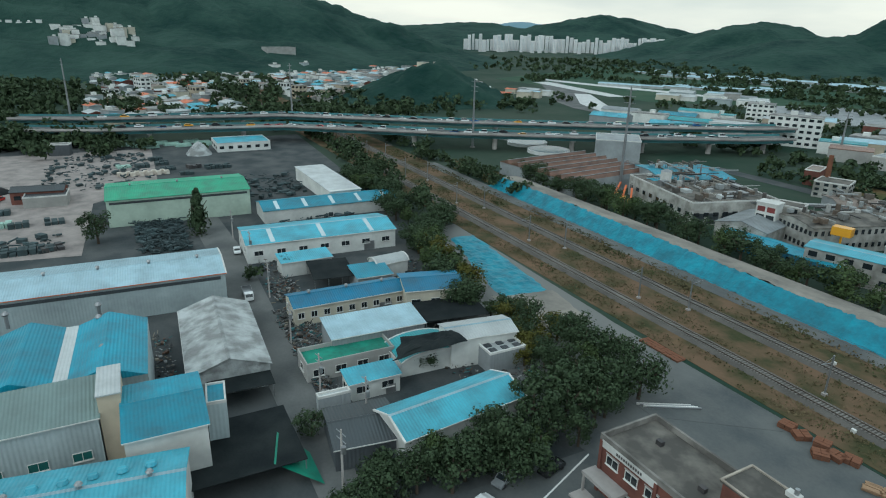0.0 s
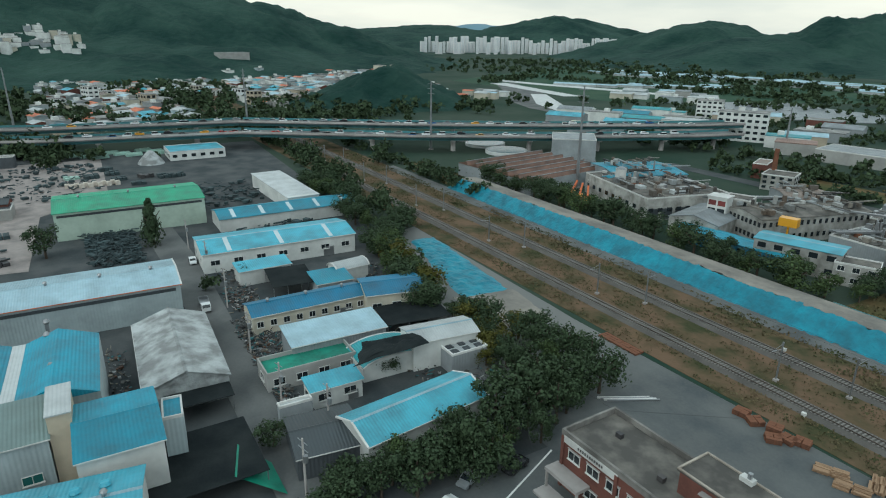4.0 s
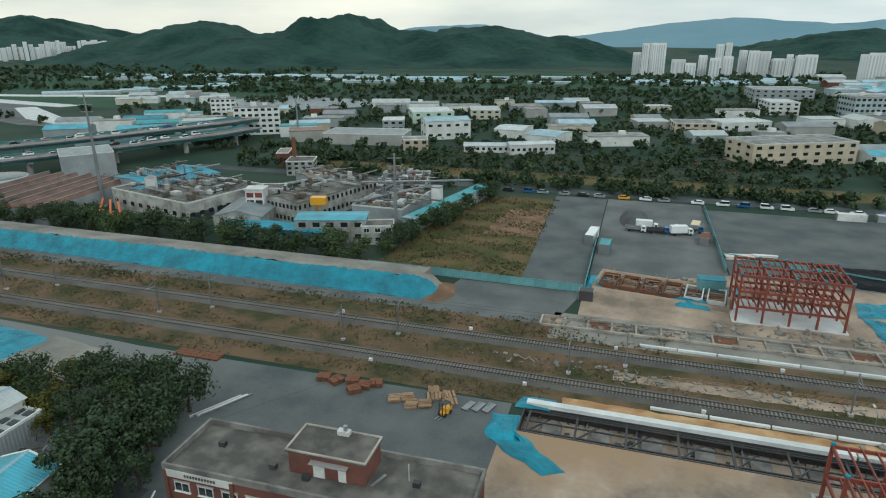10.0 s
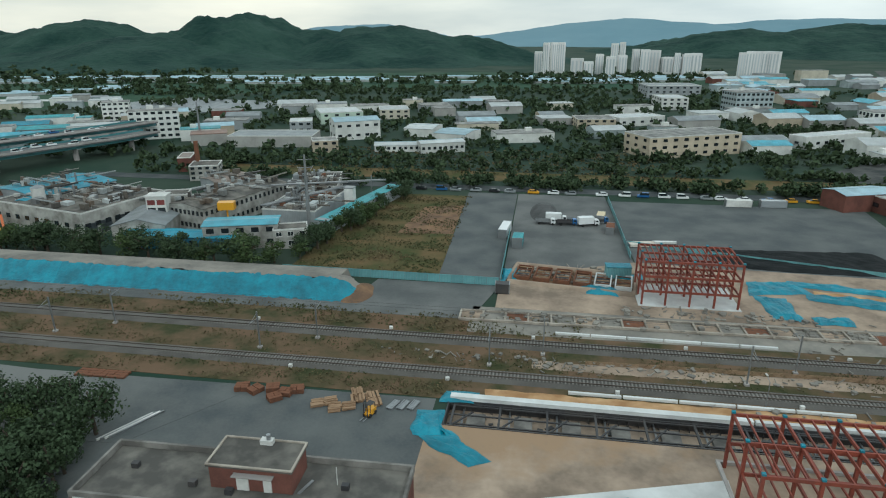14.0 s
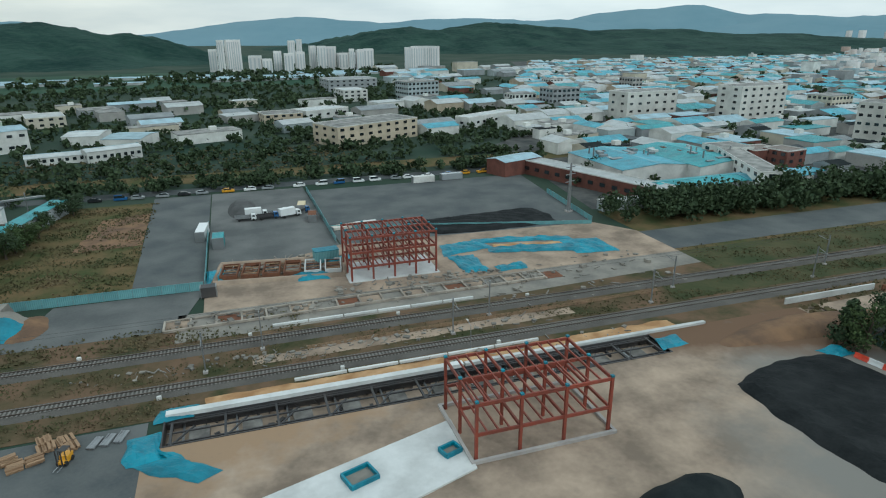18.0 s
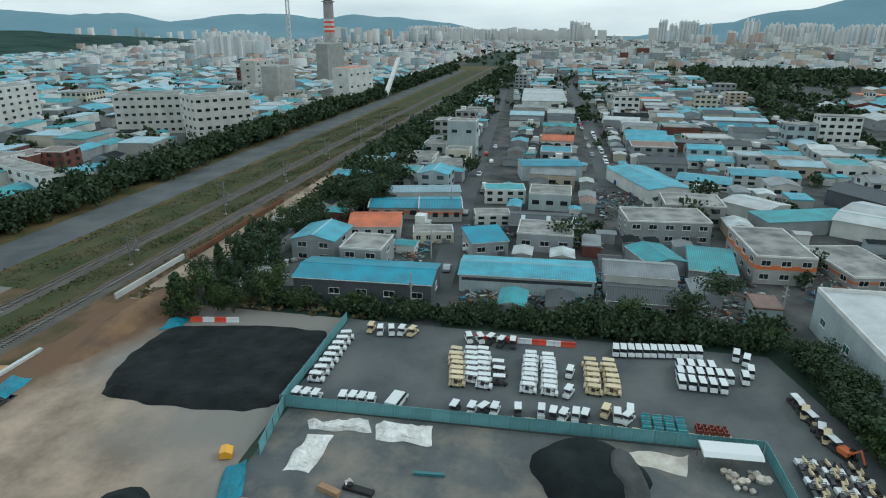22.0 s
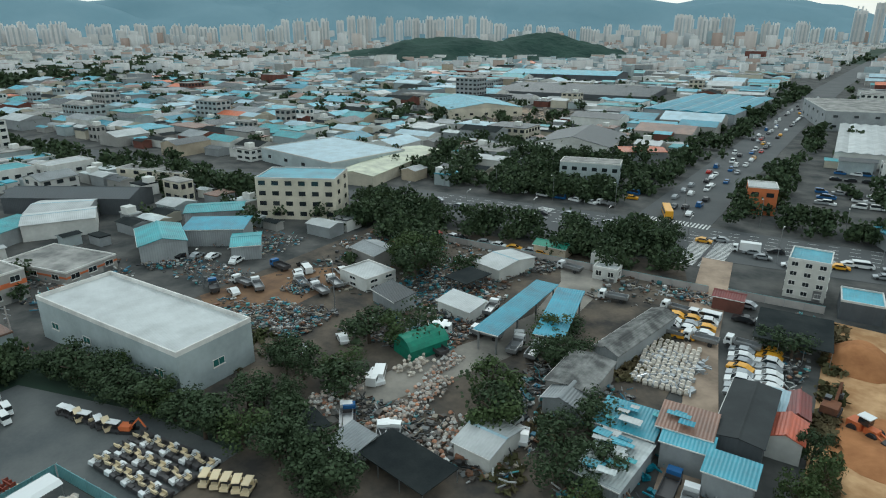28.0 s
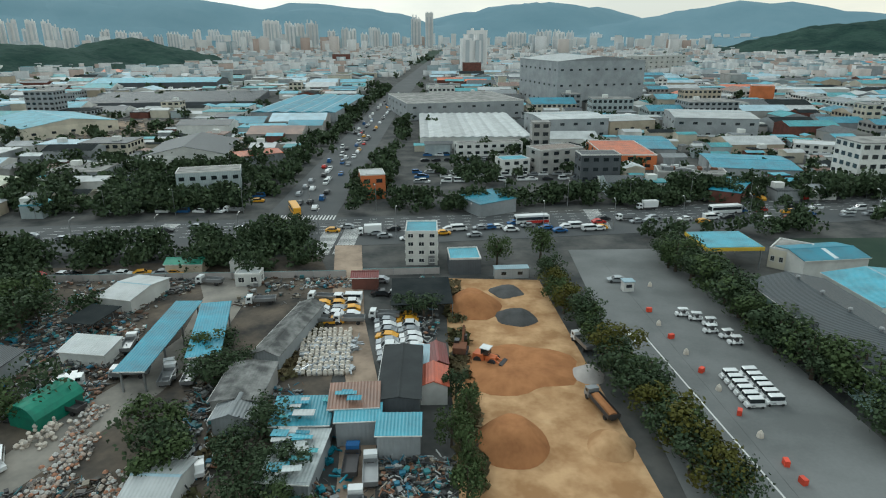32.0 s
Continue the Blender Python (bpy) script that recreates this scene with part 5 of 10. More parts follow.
building(80.9, -295.8, 21.0, 14.0, 4.0, -149.4, "gable", "roof_orange", "wall_grey", "orange-brown roofed hall among the workshops", rise=1)
building(20.8, -225.4, 8.8, 10.0, 8.8, -170.2, "flat", "roof_white", "wall_orange", "white and orange station building", wins=2, floors=2)
building(-19.4, -204.9, 14.6, 14.1, 4.5, 117.3, "shed", "roof_blue", "wall_grey", "blue canopy roof among the workshops", rise=0.5)
building(398.6, -691.4, 63.6, 14.0, 5.9, -147.1, "flat", "roof_white", "wall_white", "white block among the workshops", wins=8, floors=2)
building(-36.2, -264.3, 12.4, 9.0, 6.3, -165.1, "flat", "roof_skyblue", "wall_white", "white gate house with a blue roof", wins=3, floors=2)
building(43.6, -140.3, 5.9, 4.0, 3.0, -179.0, "flat", "roof_white", "wall_white", "white site cabin among the workshops", wins=2)

# ---------------------------------------------------------------- canopy of the wooded hills
def quads_mesh(name, v, mat, label, category):
    """One mesh of loose four-cornered leaves or clumps, kind stuff."""
    v = np.ascontiguousarray(v, dtype=np.float32).reshape(-1, 3)
    me = bpy.data.meshes.new(name)
    me.vertices.add(len(v))
    me.vertices.foreach_set("co", v.ravel())
    me.loops.add(len(v))
    me.loops.foreach_set("vertex_index", np.arange(len(v), dtype=np.int32))
    me.polygons.add(len(v) // 4)
    me.polygons.foreach_set("loop_start", np.arange(0, len(v), 4, dtype=np.int32))
    me.update(calc_edges=True)
    me.materials.append(MATS[mat])
    return tagged(new(name, me), label, category, "", "stuff")


def clump_quads(c, size, rng, flat=0.5):
    """A tilted leaf clump at each centre c."""
    n = len(c)
    d = rng.normal(0, 1, (n, 3)) * (1, 1, 0.5) + (0, 0, flat)
    d /= np.linalg.norm(d, axis=1)[:, None]
    a = np.cross(d, rng.normal(0, 1, (n, 3)))
    a /= np.linalg.norm(a, axis=1)[:, None]
    b = np.cross(d, a)
    s = size[:, None]
    return np.stack((c - a * s - b * s * 0.7, c + a * s - b * s, c + a * s * 0.7 + b * s, c - a * s + b * s * 0.8), 1)


def scrub(name, label, areas, seed, mat="scrub", per=3):
    """Low weeds and grass tufts over areas (x0, y0, x1, y1, count, height)."""
    rng = np.random.default_rng(seed)
    out = []
    for x0, y0, x1, y1, count, h in areas:
        f = rng.random((count, 2))
        c0 = np.stack((x0 + (x1 - x0) * f[:, 0], y0 + (y1 - y0) * f[:, 1], np.full(count, 0.1)), 1)
        c0 = c0[np.sin(c0[:, 0] * 0.21 + 2 * np.sin(c0[:, 1] * 0.3)) + np.sin(c0[:, 1] * 0.5 + c0[:, 0] * 0.07) > rng.uniform(-1.6, 0.9, count)]
        for q in range(per):
            hh = h * rng.uniform(0.4, 1.2, len(c0))
            c = c0 + np.stack((rng.normal(0, 0.3, len(c0)), rng.normal(0, 0.3, len(c0)), hh * 0.55), 1)
            out.append(clump_quads(c, hh * 0.55, rng, 1.2))
    return quads_mesh(name, np.concatenate(out), mat, label, "weeds")


scrub("verge_weeds", "green and brown weeds on the railway land", [(-300, 92.5, -10, 98.3, 4200, 0.26), (-300, 103.2, 60, 111.6, 5600, 0.24), (-300, 117, 10, 126, 5200, 0.34), (112, 92.5, 420, 98.3, 3600, 0.3), (60, 103.2, 420, 111.6, 6200, 0.28), (112, 117, 460, 133, 6200, 0.3)], 41)
scrub("grass_tufts", "rough grass tufts with brown patches", [(-65, 146, -26, 231, 5200, 0.38), (-260, 131, -66, 146, 2600, 0.8), (-120, 270, 60, 330, 2600, 0.8)], 42)
scrub("yard_weeds", "green weeds among the scrap", [(22, -94, 29, -118, 500, 0.8), (-6.5, -60, -2.8, -140, 900, 1.0), (29, -60, 34, -84, 260, 0.8), (84, -60, 112, -76, 500, 0.8), (112, 34, 118, 92, 400, 0.8)], 43)

# ---------------------------------------------------------------- trees
def crown_mesh(seed, mat, leaves=1350, tall=1.0, conifer=False):
    """A crown of many small leaf clumps, about 1 unit high and wide, with gaps and an uneven outline."""
    rng = random.Random(seed)
    g = Geo()
    lobes = []
    for k in range(16):
        a, r = rng.uniform(0, 6.28), rng.uniform(0.05, 0.36)
        z = rng.uniform(0.30, 0.82)
        if conifer:
            z = 0.15 + 0.8 * k / 16
            r = (1 - z) * 0.16
        s = rng.uniform(0.12, 0.24) * ((1.25 - z) if conifer else 1 - 0.45 * max(0, z - 0.55))
        lobes.append((r * math.cos(a), r * math.sin(a), z * tall, s))
    for k in range(leaves):
        cx, cy, cz, s = rng.choice(lobes)
        d = Vector((rng.gauss(0, 1), rng.gauss(0, 1), rng.gauss(0, 1))).normalized()
        c = Vector((cx, cy, cz)) + d * s * rng.uniform(0.5, 1.12)
        t1 = d.orthogonal().normalized()
        t1.rotate(Matrix.Rotation(rng.uniform(0, 6.28), 3, d))
        tilt = Vector((rng.gauss(0, 0.5), rng.gauss(0, 0.5), rng.gauss(0, 0.5)))
        t2 = (d + tilt).cross(t1).normalized()
        q = rng.uniform(0.012, 0.030)
        g.quad(c - t1 * q - t2 * q * 0.6, c + t1 * q - t2 * q * 0.7, c + t1 * q * 0.6 + t2 * q, c - t1 * q * 0.8 + t2 * q * 0.7)
    return g.mesh("crown", mat)


def trunk_mesh(seed, conifer=False):
    rng = random.Random(seed)
    g = Geo().tube(0, 0, -0.02, 0.035, 0.45, 7, 0.022)
    g.tube(0, 0, 0.43, 0.022, 0.35, 6, 0.008)
    for k in range(5):
        a = rng.uniform(0, 6.28)
        z = rng.uniform(0.25, 0.5)
        g.beam((0, 0, z), (0.24 * math.cos(a), 0.24 * math.sin(a), z + 0.25), 0.016)
    return g.mesh("trunk", "bark")


CROWNS = {"dark": [crown_mesh(k, "leaf_dark") for k in range(4)], "mid": [crown_mesh(10 + k, "leaf_mid") for k in range(4)],
          "gold": [crown_mesh(20 + k, "leaf_gold") for k in range(2)], "conifer": [crown_mesh(30, "leaf_dark", 2600, 1.0, True)]}
TRUNKS = [trunk_mesh(k) for k in range(3)]
TREE_LABEL = {"dark": "dark green broadleaved tree with a dense crown", "mid": "mid-green broadleaved tree with a loose crown", "gold": "yellowing broadleaved tree with a thin crown", "conifer": "tall dark conifer with a pointed crown"}
tree_rng = random.Random(5)


def tree(x, y, h, wide, sort="dark", group=""):
    root = thing("tree", TREE_LABEL[sort], "tree", x, y, -0.1, tree_rng.uniform(0, 360), group)
    root.scale = (wide * 1.25, wide * 1.25, h)
    part("trunk", tree_rng.choice(TRUNKS), None, root)
    part("crown", tree_rng.choice(CROWNS[sort]), None, root)
    return root


def tree_row(x0, y0, x1, y1, n, h, wide, sorts="dark", jitter=1.5, group="trees in a row"):
    names = sorts.split()
    for k in range(n):
        t = (k + tree_rng.uniform(0.2, 0.8)) / n
        s = tree_rng.uniform(0.75, 1.2)
        tree(x0 + (x1 - x0) * t + tree_rng.uniform(-jitter, jitter), y0 + (y1 - y0) * t + tree_rng.uniform(-jitter, jitter), h * s, wide * s * tree_rng.uniform(0.9, 1.15), tree_rng.choice(names), group)


def inside(px, py, poly):
    c = False
    for k in range(len(poly)):
        (xa, ya), (xb, yb) = poly[k - 1], poly[k]
        if (ya > py) != (yb > py) and px < (xb - xa) * (py - ya) / (yb - ya) + xa:
            c = not c
    return c


def grove(poly, n, h, wide, sorts, group, gap=3.0):
    """Trees crowded together inside an outline."""
    names, made = sorts.split(), []
    xs, ys = [p[0] for p in poly], [p[1] for p in poly]
    for k in range(n * 30):
        px, py = tree_rng.uniform(min(xs), max(xs)), tree_rng.uniform(min(ys), max(ys))
        if len(made) < n and inside(px, py, poly) and all(math.hypot(px - a, py - b) > gap for a, b in made):
            made.append((px, py))
            s = tree_rng.uniform(0.7, 1.25)
            tree(px, py, h * s, wide * s * tree_rng.uniform(0.85, 1.1), tree_rng.choice(names), group)


grove([(-65, 28), (-61, 45), (-59.5, 52), (-63, 63), (-67, 74), (-76, 79), (-84, 77), (-78, 66), (-72, 60), (-67, 52), (-66.5, 42)], 34, 8.2, 6.5, "dark dark dark mid", "trees between yard and factories", 3.2)
grove([(-66, 24), (-60, 30), (-58.5, 46), (-62, 46)], 9, 7.6, 6.6, "dark", "trees between yard and factories", 2.6)
grove([(-84, 68), (-104, 70), (-106, 66), (-90, 62), (-78, 60), (-76, 64)], 12, 5.0, 5.5, "dark dark gold", "trees between yard and factories", 3.0)
grove([(105, 78), (106, 65), (115, 57), (124, 62), (150, 68), (178, 70), (186, 57), (222, 62), (222, 74), (150, 80), (118, 82)], 52, 9.0, 7.2, "dark dark dark mid conifer", "trees south of the railway", 3.6)
tree_row(-176, 90, -150, 70, 14, 7.5, 8, "dark dark mid", 2.5, "trees between yard and factories")
tree_row(-156, 72, -108, 64, 24, 7.5, 7.5, "dark dark mid gold", 2.0, "trees between yard and factories")
tree_row(-66, 28, -60, 14, 5, 6, 6, "dark", 2.0, "trees between yard and factories")
tree_row(-225, 149, -68, 149, 40, 8.6, 8.6, "dark dark dark mid", 3.0, "trees in front of the plant")
tree_row(-66, 150, -50, 236, 17, 7, 7, "dark mid", 2.0, "trees beside the plant")
tree_row(115, 60, 117, -42, 16, 4.6, 5, "dark mid", 1.2, "hedge behind the cart yard")
tree_row(113, -44, 66, -48.5, 20, 6.4, 6.6, "dark dark dark mid", 1.4, "trees beside the grey warehouse")
tree_row(64, -51, 46, -48, 9, 6.2, 6.6, "dark", 2.0, "trees beside the grey warehouse")
tree_row(74, -56, 66, -60, 4, 5.6, 6.4, "dark", 1.6, "trees beside the grey warehouse")
tree_row(80, -68, 72, -66, 4, 6.4, 6.6, "dark", 1.6, "trees beside the grey warehouse")
tree_row(-27, -142, -36, -60, 25, 7.6, 7.4, "dark dark mid gold", 1.4, "trees beside the sand lot")
tree_row(-61, -158, -70, -66, 28, 8.5, 9.5, "dark dark mid", 2.5, "trees beside the access road")
for tx, ty, th, tw in ((123, -27, 8, 8), (119, -15, 8, 7), (136, -35, 8, 9), (85, -120, 11, 11), (71, -83, 8, 10), (66, -85, 7, 8), (42, -79, 8, 9), (42, -102, 7, 8), (40, -105, 6, 7), (25, -78, 7, 8), (20, -69, 6, 7), (89, -128, 9, 9), (93, -127, 8, 8), (25, -65, 7, 7), (90, -124, 9, 9),
                       (-4, -70, 8, 5), (-2, -76, 7, 5), (44, -172, 9, 8), (36, -172, 8, 8), (40, -176, 8, 7), (-17, -151, 9, 7), (-29, -155, 10, 8), (98, -52, 6, 7), (20, -60, 6, 6)):
    tree(tx, ty, th, tw, tree_rng.choice(("dark", "mid")), "trees of the scrap yards")
for tx, ty, th, tw in ((36.5, -70.5, 8, 8.5), (38.5, -74, 7, 7), (37, -93, 7.5, 8), (35.5, -97, 6, 7), (26, -70, 6.5, 6.5), (28.5, -74, 5.5, 6), (21, -66.5, 5, 5), (62.5, -66, 7, 9), (66, -69, 7, 8), (82, -114, 10, 11), (86, -117, 9, 10), (81, -119, 8, 9), (17, -62, 4.5, 5), (-3.5, -64, 7, 5.5), (-4.5, -81, 7, 5), (-3.2, -88, 6, 4.5), (2, -119, 6, 7), (6, -122, 5, 6)):
    tree(tx, ty, th, tw, tree_rng.choice(("dark", "dark", "mid")), "trees of the scrap yards")
tree_row(-106, 66, -84, 76, 9, 6.5, 7, "dark dark gold", 2.0, "trees between yard and factories")
tree_row(-238, 82, -178, 78, 20, 8, 8, "dark dark mid", 3.5, "trees between yard and factories")
tree(-81, 20, 4.5, 5.5, "dark")
tree(-92, 44, 4.2, 5, "dark")
tree(-150, 33, 5, 4.5, "dark")
tree(-191, 17, 15, 9, "conifer")
tree(-193, -10, 10, 9, "dark")


CLEAR = [(-66, 146, -13, 241), (60, -46, 114, 60), (-9, -140, 30, -60), (-14, 84, 112, 241), (-60, 84, 1000, 152), (-80, -200, 420, -172), (26, -300, 54, -190), (16, -560, 46, -300), (4, -900, 38, -560), (-40, -1400, 10, -900), (-64, -170, -1, -56)]


def woodland(name, label, rows, seed, mat="leaf_dark", fine=1.0):
    """Far trees that nobody could count: crowns of several lobes of leaf clumps along bands (x0, y0, x1, y1, count, spread, height)."""
    rng = np.random.default_rng(seed)
    quads = []
    for x0, y0, x1, y1, count, spread, high in rows:
        t = rng.random(count)
        cx = x0 + (x1 - x0) * t + rng.normal(0, spread, count)
        cy = y0 + (y1 - y0) * t + rng.normal(0, spread, count)
        hh = high * rng.uniform(0.55, 1.3, count)
        for px, py, ph in zip(cx, cy, hh):
            if any(a < px < c and b < py < e for a, b, c, e in CLEAR):
                continue
            leaf = min(max(0.0024 * math.hypot(px, py) / fine, 0.3), 0.2 * ph)
            n = int(min(380, max(22, 0.95 * (ph / leaf) ** 2)))
            lobes = rng.normal(0, 1, (7, 3)) * np.array((0.2, 0.2, 0.12)) * ph + np.array((0, 0, ph * 0.5))
            size = rng.uniform(0.24, 0.4, 7) * ph
            k = rng.integers(0, 7, n)
            d = rng.normal(0, 1, (n, 3))
            d /= np.linalg.norm(d, axis=1)[:, None]
            c = lobes[k] + d * (size[k] * rng.uniform(0.6, 1.05, n))[:, None] * np.array((1, 1, 0.85)) + np.array((px, py, 0))
            c[:, 2] = np.maximum(c[:, 2], 0.3)
            quads.append(clump_quads(c, leaf * rng.uniform(0.6, 1.15, n), rng, 0.7))
    return quads_mesh(name, np.concatenate(quads), mat, label, "woodland")


woodland("tree_belt", "dark band of trees across the valley", [(-180, 256, 140, 252, 120, 2, 5), (-170, 282, 160, 280, 130, 2.5, 4.5), (-150, 300, 180, 320, 200, 8, 4), (-120, 345, 300, 340, 220, 12, 4), (-300, 300, -120, 290, 60, 12, 6),
         (-330, 430, 80, 400, 520, 26, 4.2), (80, 380, 320, 460, 420, 36, 4.5), (-250, 520, 150, 560, 520, 34, 5), (-540, 180, -440, 300, 110, 30, 8), (-760, 60, -600, 110, 160, 30, 8), (-250, 640, 300, 680, 360, 30, 5), (-600, 700, 200, 900, 200, 30, 7)], 3, "leaf_dark")
woodland("railside_wood", "dark trees along the far railway", [(112, 159, 420, 160, 200, 4, 9), (300, 158, 900, 162, 360, 5, 9), (190, 74, 420, 80, 190, 4.5, 8), (230, 80, 900, 82, 420, 4, 9), (330, 146, 700, 150, 60, 3, 5), (-700, 95, -360, 95, 90, 8, 8), (-700, 140, -340, 138, 70, 8, 8)], 4, "leaf_dark")
woodland("junction_trees", "dark trees round the road junction", [(38, -168, 52, -164, 12, 2, 8), (21, -212, 17, -262, 16, 2, 8), (-12, -208, -60, -214, 22, 2.5, 7.5), (150, -222, 70, -212, 34, 5, 7.5), (150, -270, 84, -226, 44, 12, 8), (128, -138, 96, -146, 16, 4, 7)], 17, "leaf_dark")
woodland("street_trees", "green street trees along the roads", [(62, -200, 40, -700, 120, 4, 7), (24, -205, 8, -700, 110, 3.5, 7), (130, -156, 60, -160, 26, 3, 7.5), (66, -162, 36, -163, 8, 2, 8), (60, -150, 30, -152, 10, 2, 6), (140, -210, 62, -206, 18, 4, 6.5), (-64, -214, -190, -232, 40, 4, 8), (-60, -172, -150, -184, 16, 3, 7),
         (520, -130, 180, -150, 70, 7, 6), (160, -162, 110, -168, 18, 4, 6), (110, -208, 64, -230, 20, 8, 6), (560, -150, 1200, -330, 260, 30, 8), (250, -330, 420, -420, 60, 30, 7), (-20, -205, 10, -206, 12, 3, 7)], 6, "leaf_dark")
woodland("western_wood", "dark woodland at the foot of the hill", [(-420, -300, -370, -60, 200, 18, 9), (-372, -60, -362, -8, 60, 9, 9), (-470, -50, -700, -140, 420, 45, 9), (-460, 30, -430, 200, 120, 20, 7), (-360, -60, -330, 20, 30, 10, 7)], 8)

woodland("railway_trees", "dark trees along the railway and yards", [(-360, 96, -180, 90, 34, 3, 7.5), (-340, 133, -190, 132, 26, 2.5, 6.5), (-90, 246, 125, 249, 44, 2, 5.5), (113, 165, 330, 158, 64, 3, 8.5)], 16, "leaf_dark", 1.3)
woodland("hedge", "dense dark hedge behind the cart yard", [(115.2, 60, 115.6, -30, 150, 0.8, 3.6), (116, -4, 117, -42, 60, 1.6, 5)], 15, "leaf_dark")
woodland("town_trees", "scattered dark trees between the workshops", [(140, -200, 600, -420, 240, 50, 5), (-70, -250, -300, -420, 120, 50, 5), (166, -240, 84, -240, 34, 9, 6), (140, -270, 80, -262, 30, 9, 6.5), (150, -212, 60, -210, 18, 4, 5), (190, -330, 80, -320, 60, 18, 6), (-60, -214, -160, -222, 30, 5, 6), (-20, -245, -60, -300, 40, 12, 6), (130, -150, 500, -140, 60, 14, 6), (150, 66, 880, 70, 90, 6, 7), (180, -60, 600, -60, 110, 60, 5), (300, 20, 800, 20, 70, 40, 5), (300, -300, 900, -500, 160, 90, 6), (80, -260, 260, -380, 110, 50, 7), (-80, -240, -400, -300, 80, 40, 6),
         (100, -400, 500, -1000, 160, 120, 6), (-100, -420, -500, -1000, 160, 140, 6), (150, 230, 700, 420, 190, 70, 6), (300, 600, 1100, 600, 160, 120, 7), (95, -140, 125, -152, 26, 5, 6), (60, -150, 40, -160, 14, 5, 7), (1000, -100, 1500, -300, 160, 160, 8)], 12, "leaf_dark")

# ---------------------------------------------------------------- railway
def track(y, name):
    root = thing(name, "single railway track on a ballast bed", "railway", 0, y, 0, 0, "railway tracks", "structure")
    part("ballast_bed", Geo().sweep([(-2.4, 0.05), (-1.5, 0.5), (1.5, 0.5), (2.4, 0.05)], -700, 1000, 0), "ballast", root)
    for e in (-0.75, 0.75):
        part("rail", Geo().sweep([(e - 0.07, 0.6), (e - 0.07, 0.78), (e + 0.07, 0.78), (e + 0.07, 0.6)], -700, 1000, 0), "rail_steel", root)
    one = Geo().box(0, 0, 0.45, 0.28, 2.5, 0.17).mesh("sleeper", "sleeper")
    for k in range(150):
        part("sleeper", one, None, root).location = (-55 + k * 0.65, 0, 0)
    rest = Geo()
    for k in range(1500):
        px = -600 + k * 0.65
        if not -55.3 < px < 42.6:
            rest.box(px, 0, 0.45, 0.28, 2.5, 0.17)
    tagged(part("sleepers_beyond", rest, "sleeper", root), kind="stuff")


track(100.6, "railway_track")
track(114.0, "railway_track_far")


def catenary_pole(x, y, side):
    root = thing("overhead_line_pole", "grey steel overhead-line mast with a bracket arm", "mast", x, y, 0, 0, "overhead-line masts")
    part("footing", Geo().box(0, 0, 0, 0.8, 0.8, 0.5), "concrete", root)
    part("pole", Geo().box(0, 0, 0.4, 0.24, 0.24, 7.6), "metal_grey", root)
    part("arm", Geo().beam((0, 0, 6.6), (0, side * 3.2, 6.9), 0.1), "metal_grey", root)
    part("stay", Geo().beam((0, 0, 7.7), (0, side * 3.0, 6.9), 0.06), "metal_grey", root)


for k in range(16):
    catenary_pole(-330 + k * 46, 104.6, -1)
    catenary_pole(-320 + k * 46, 110.2, 1)
for wy in (101.5, 113.2):
    solo("contact_wire", Geo().beam((-400, wy, 6.9), (420, wy, 6.9), 0.03).beam((-400, wy, 7.6), (420, wy, 7.6), 0.03), "metal_dark", "thin overhead contact wire above the track", "wire")

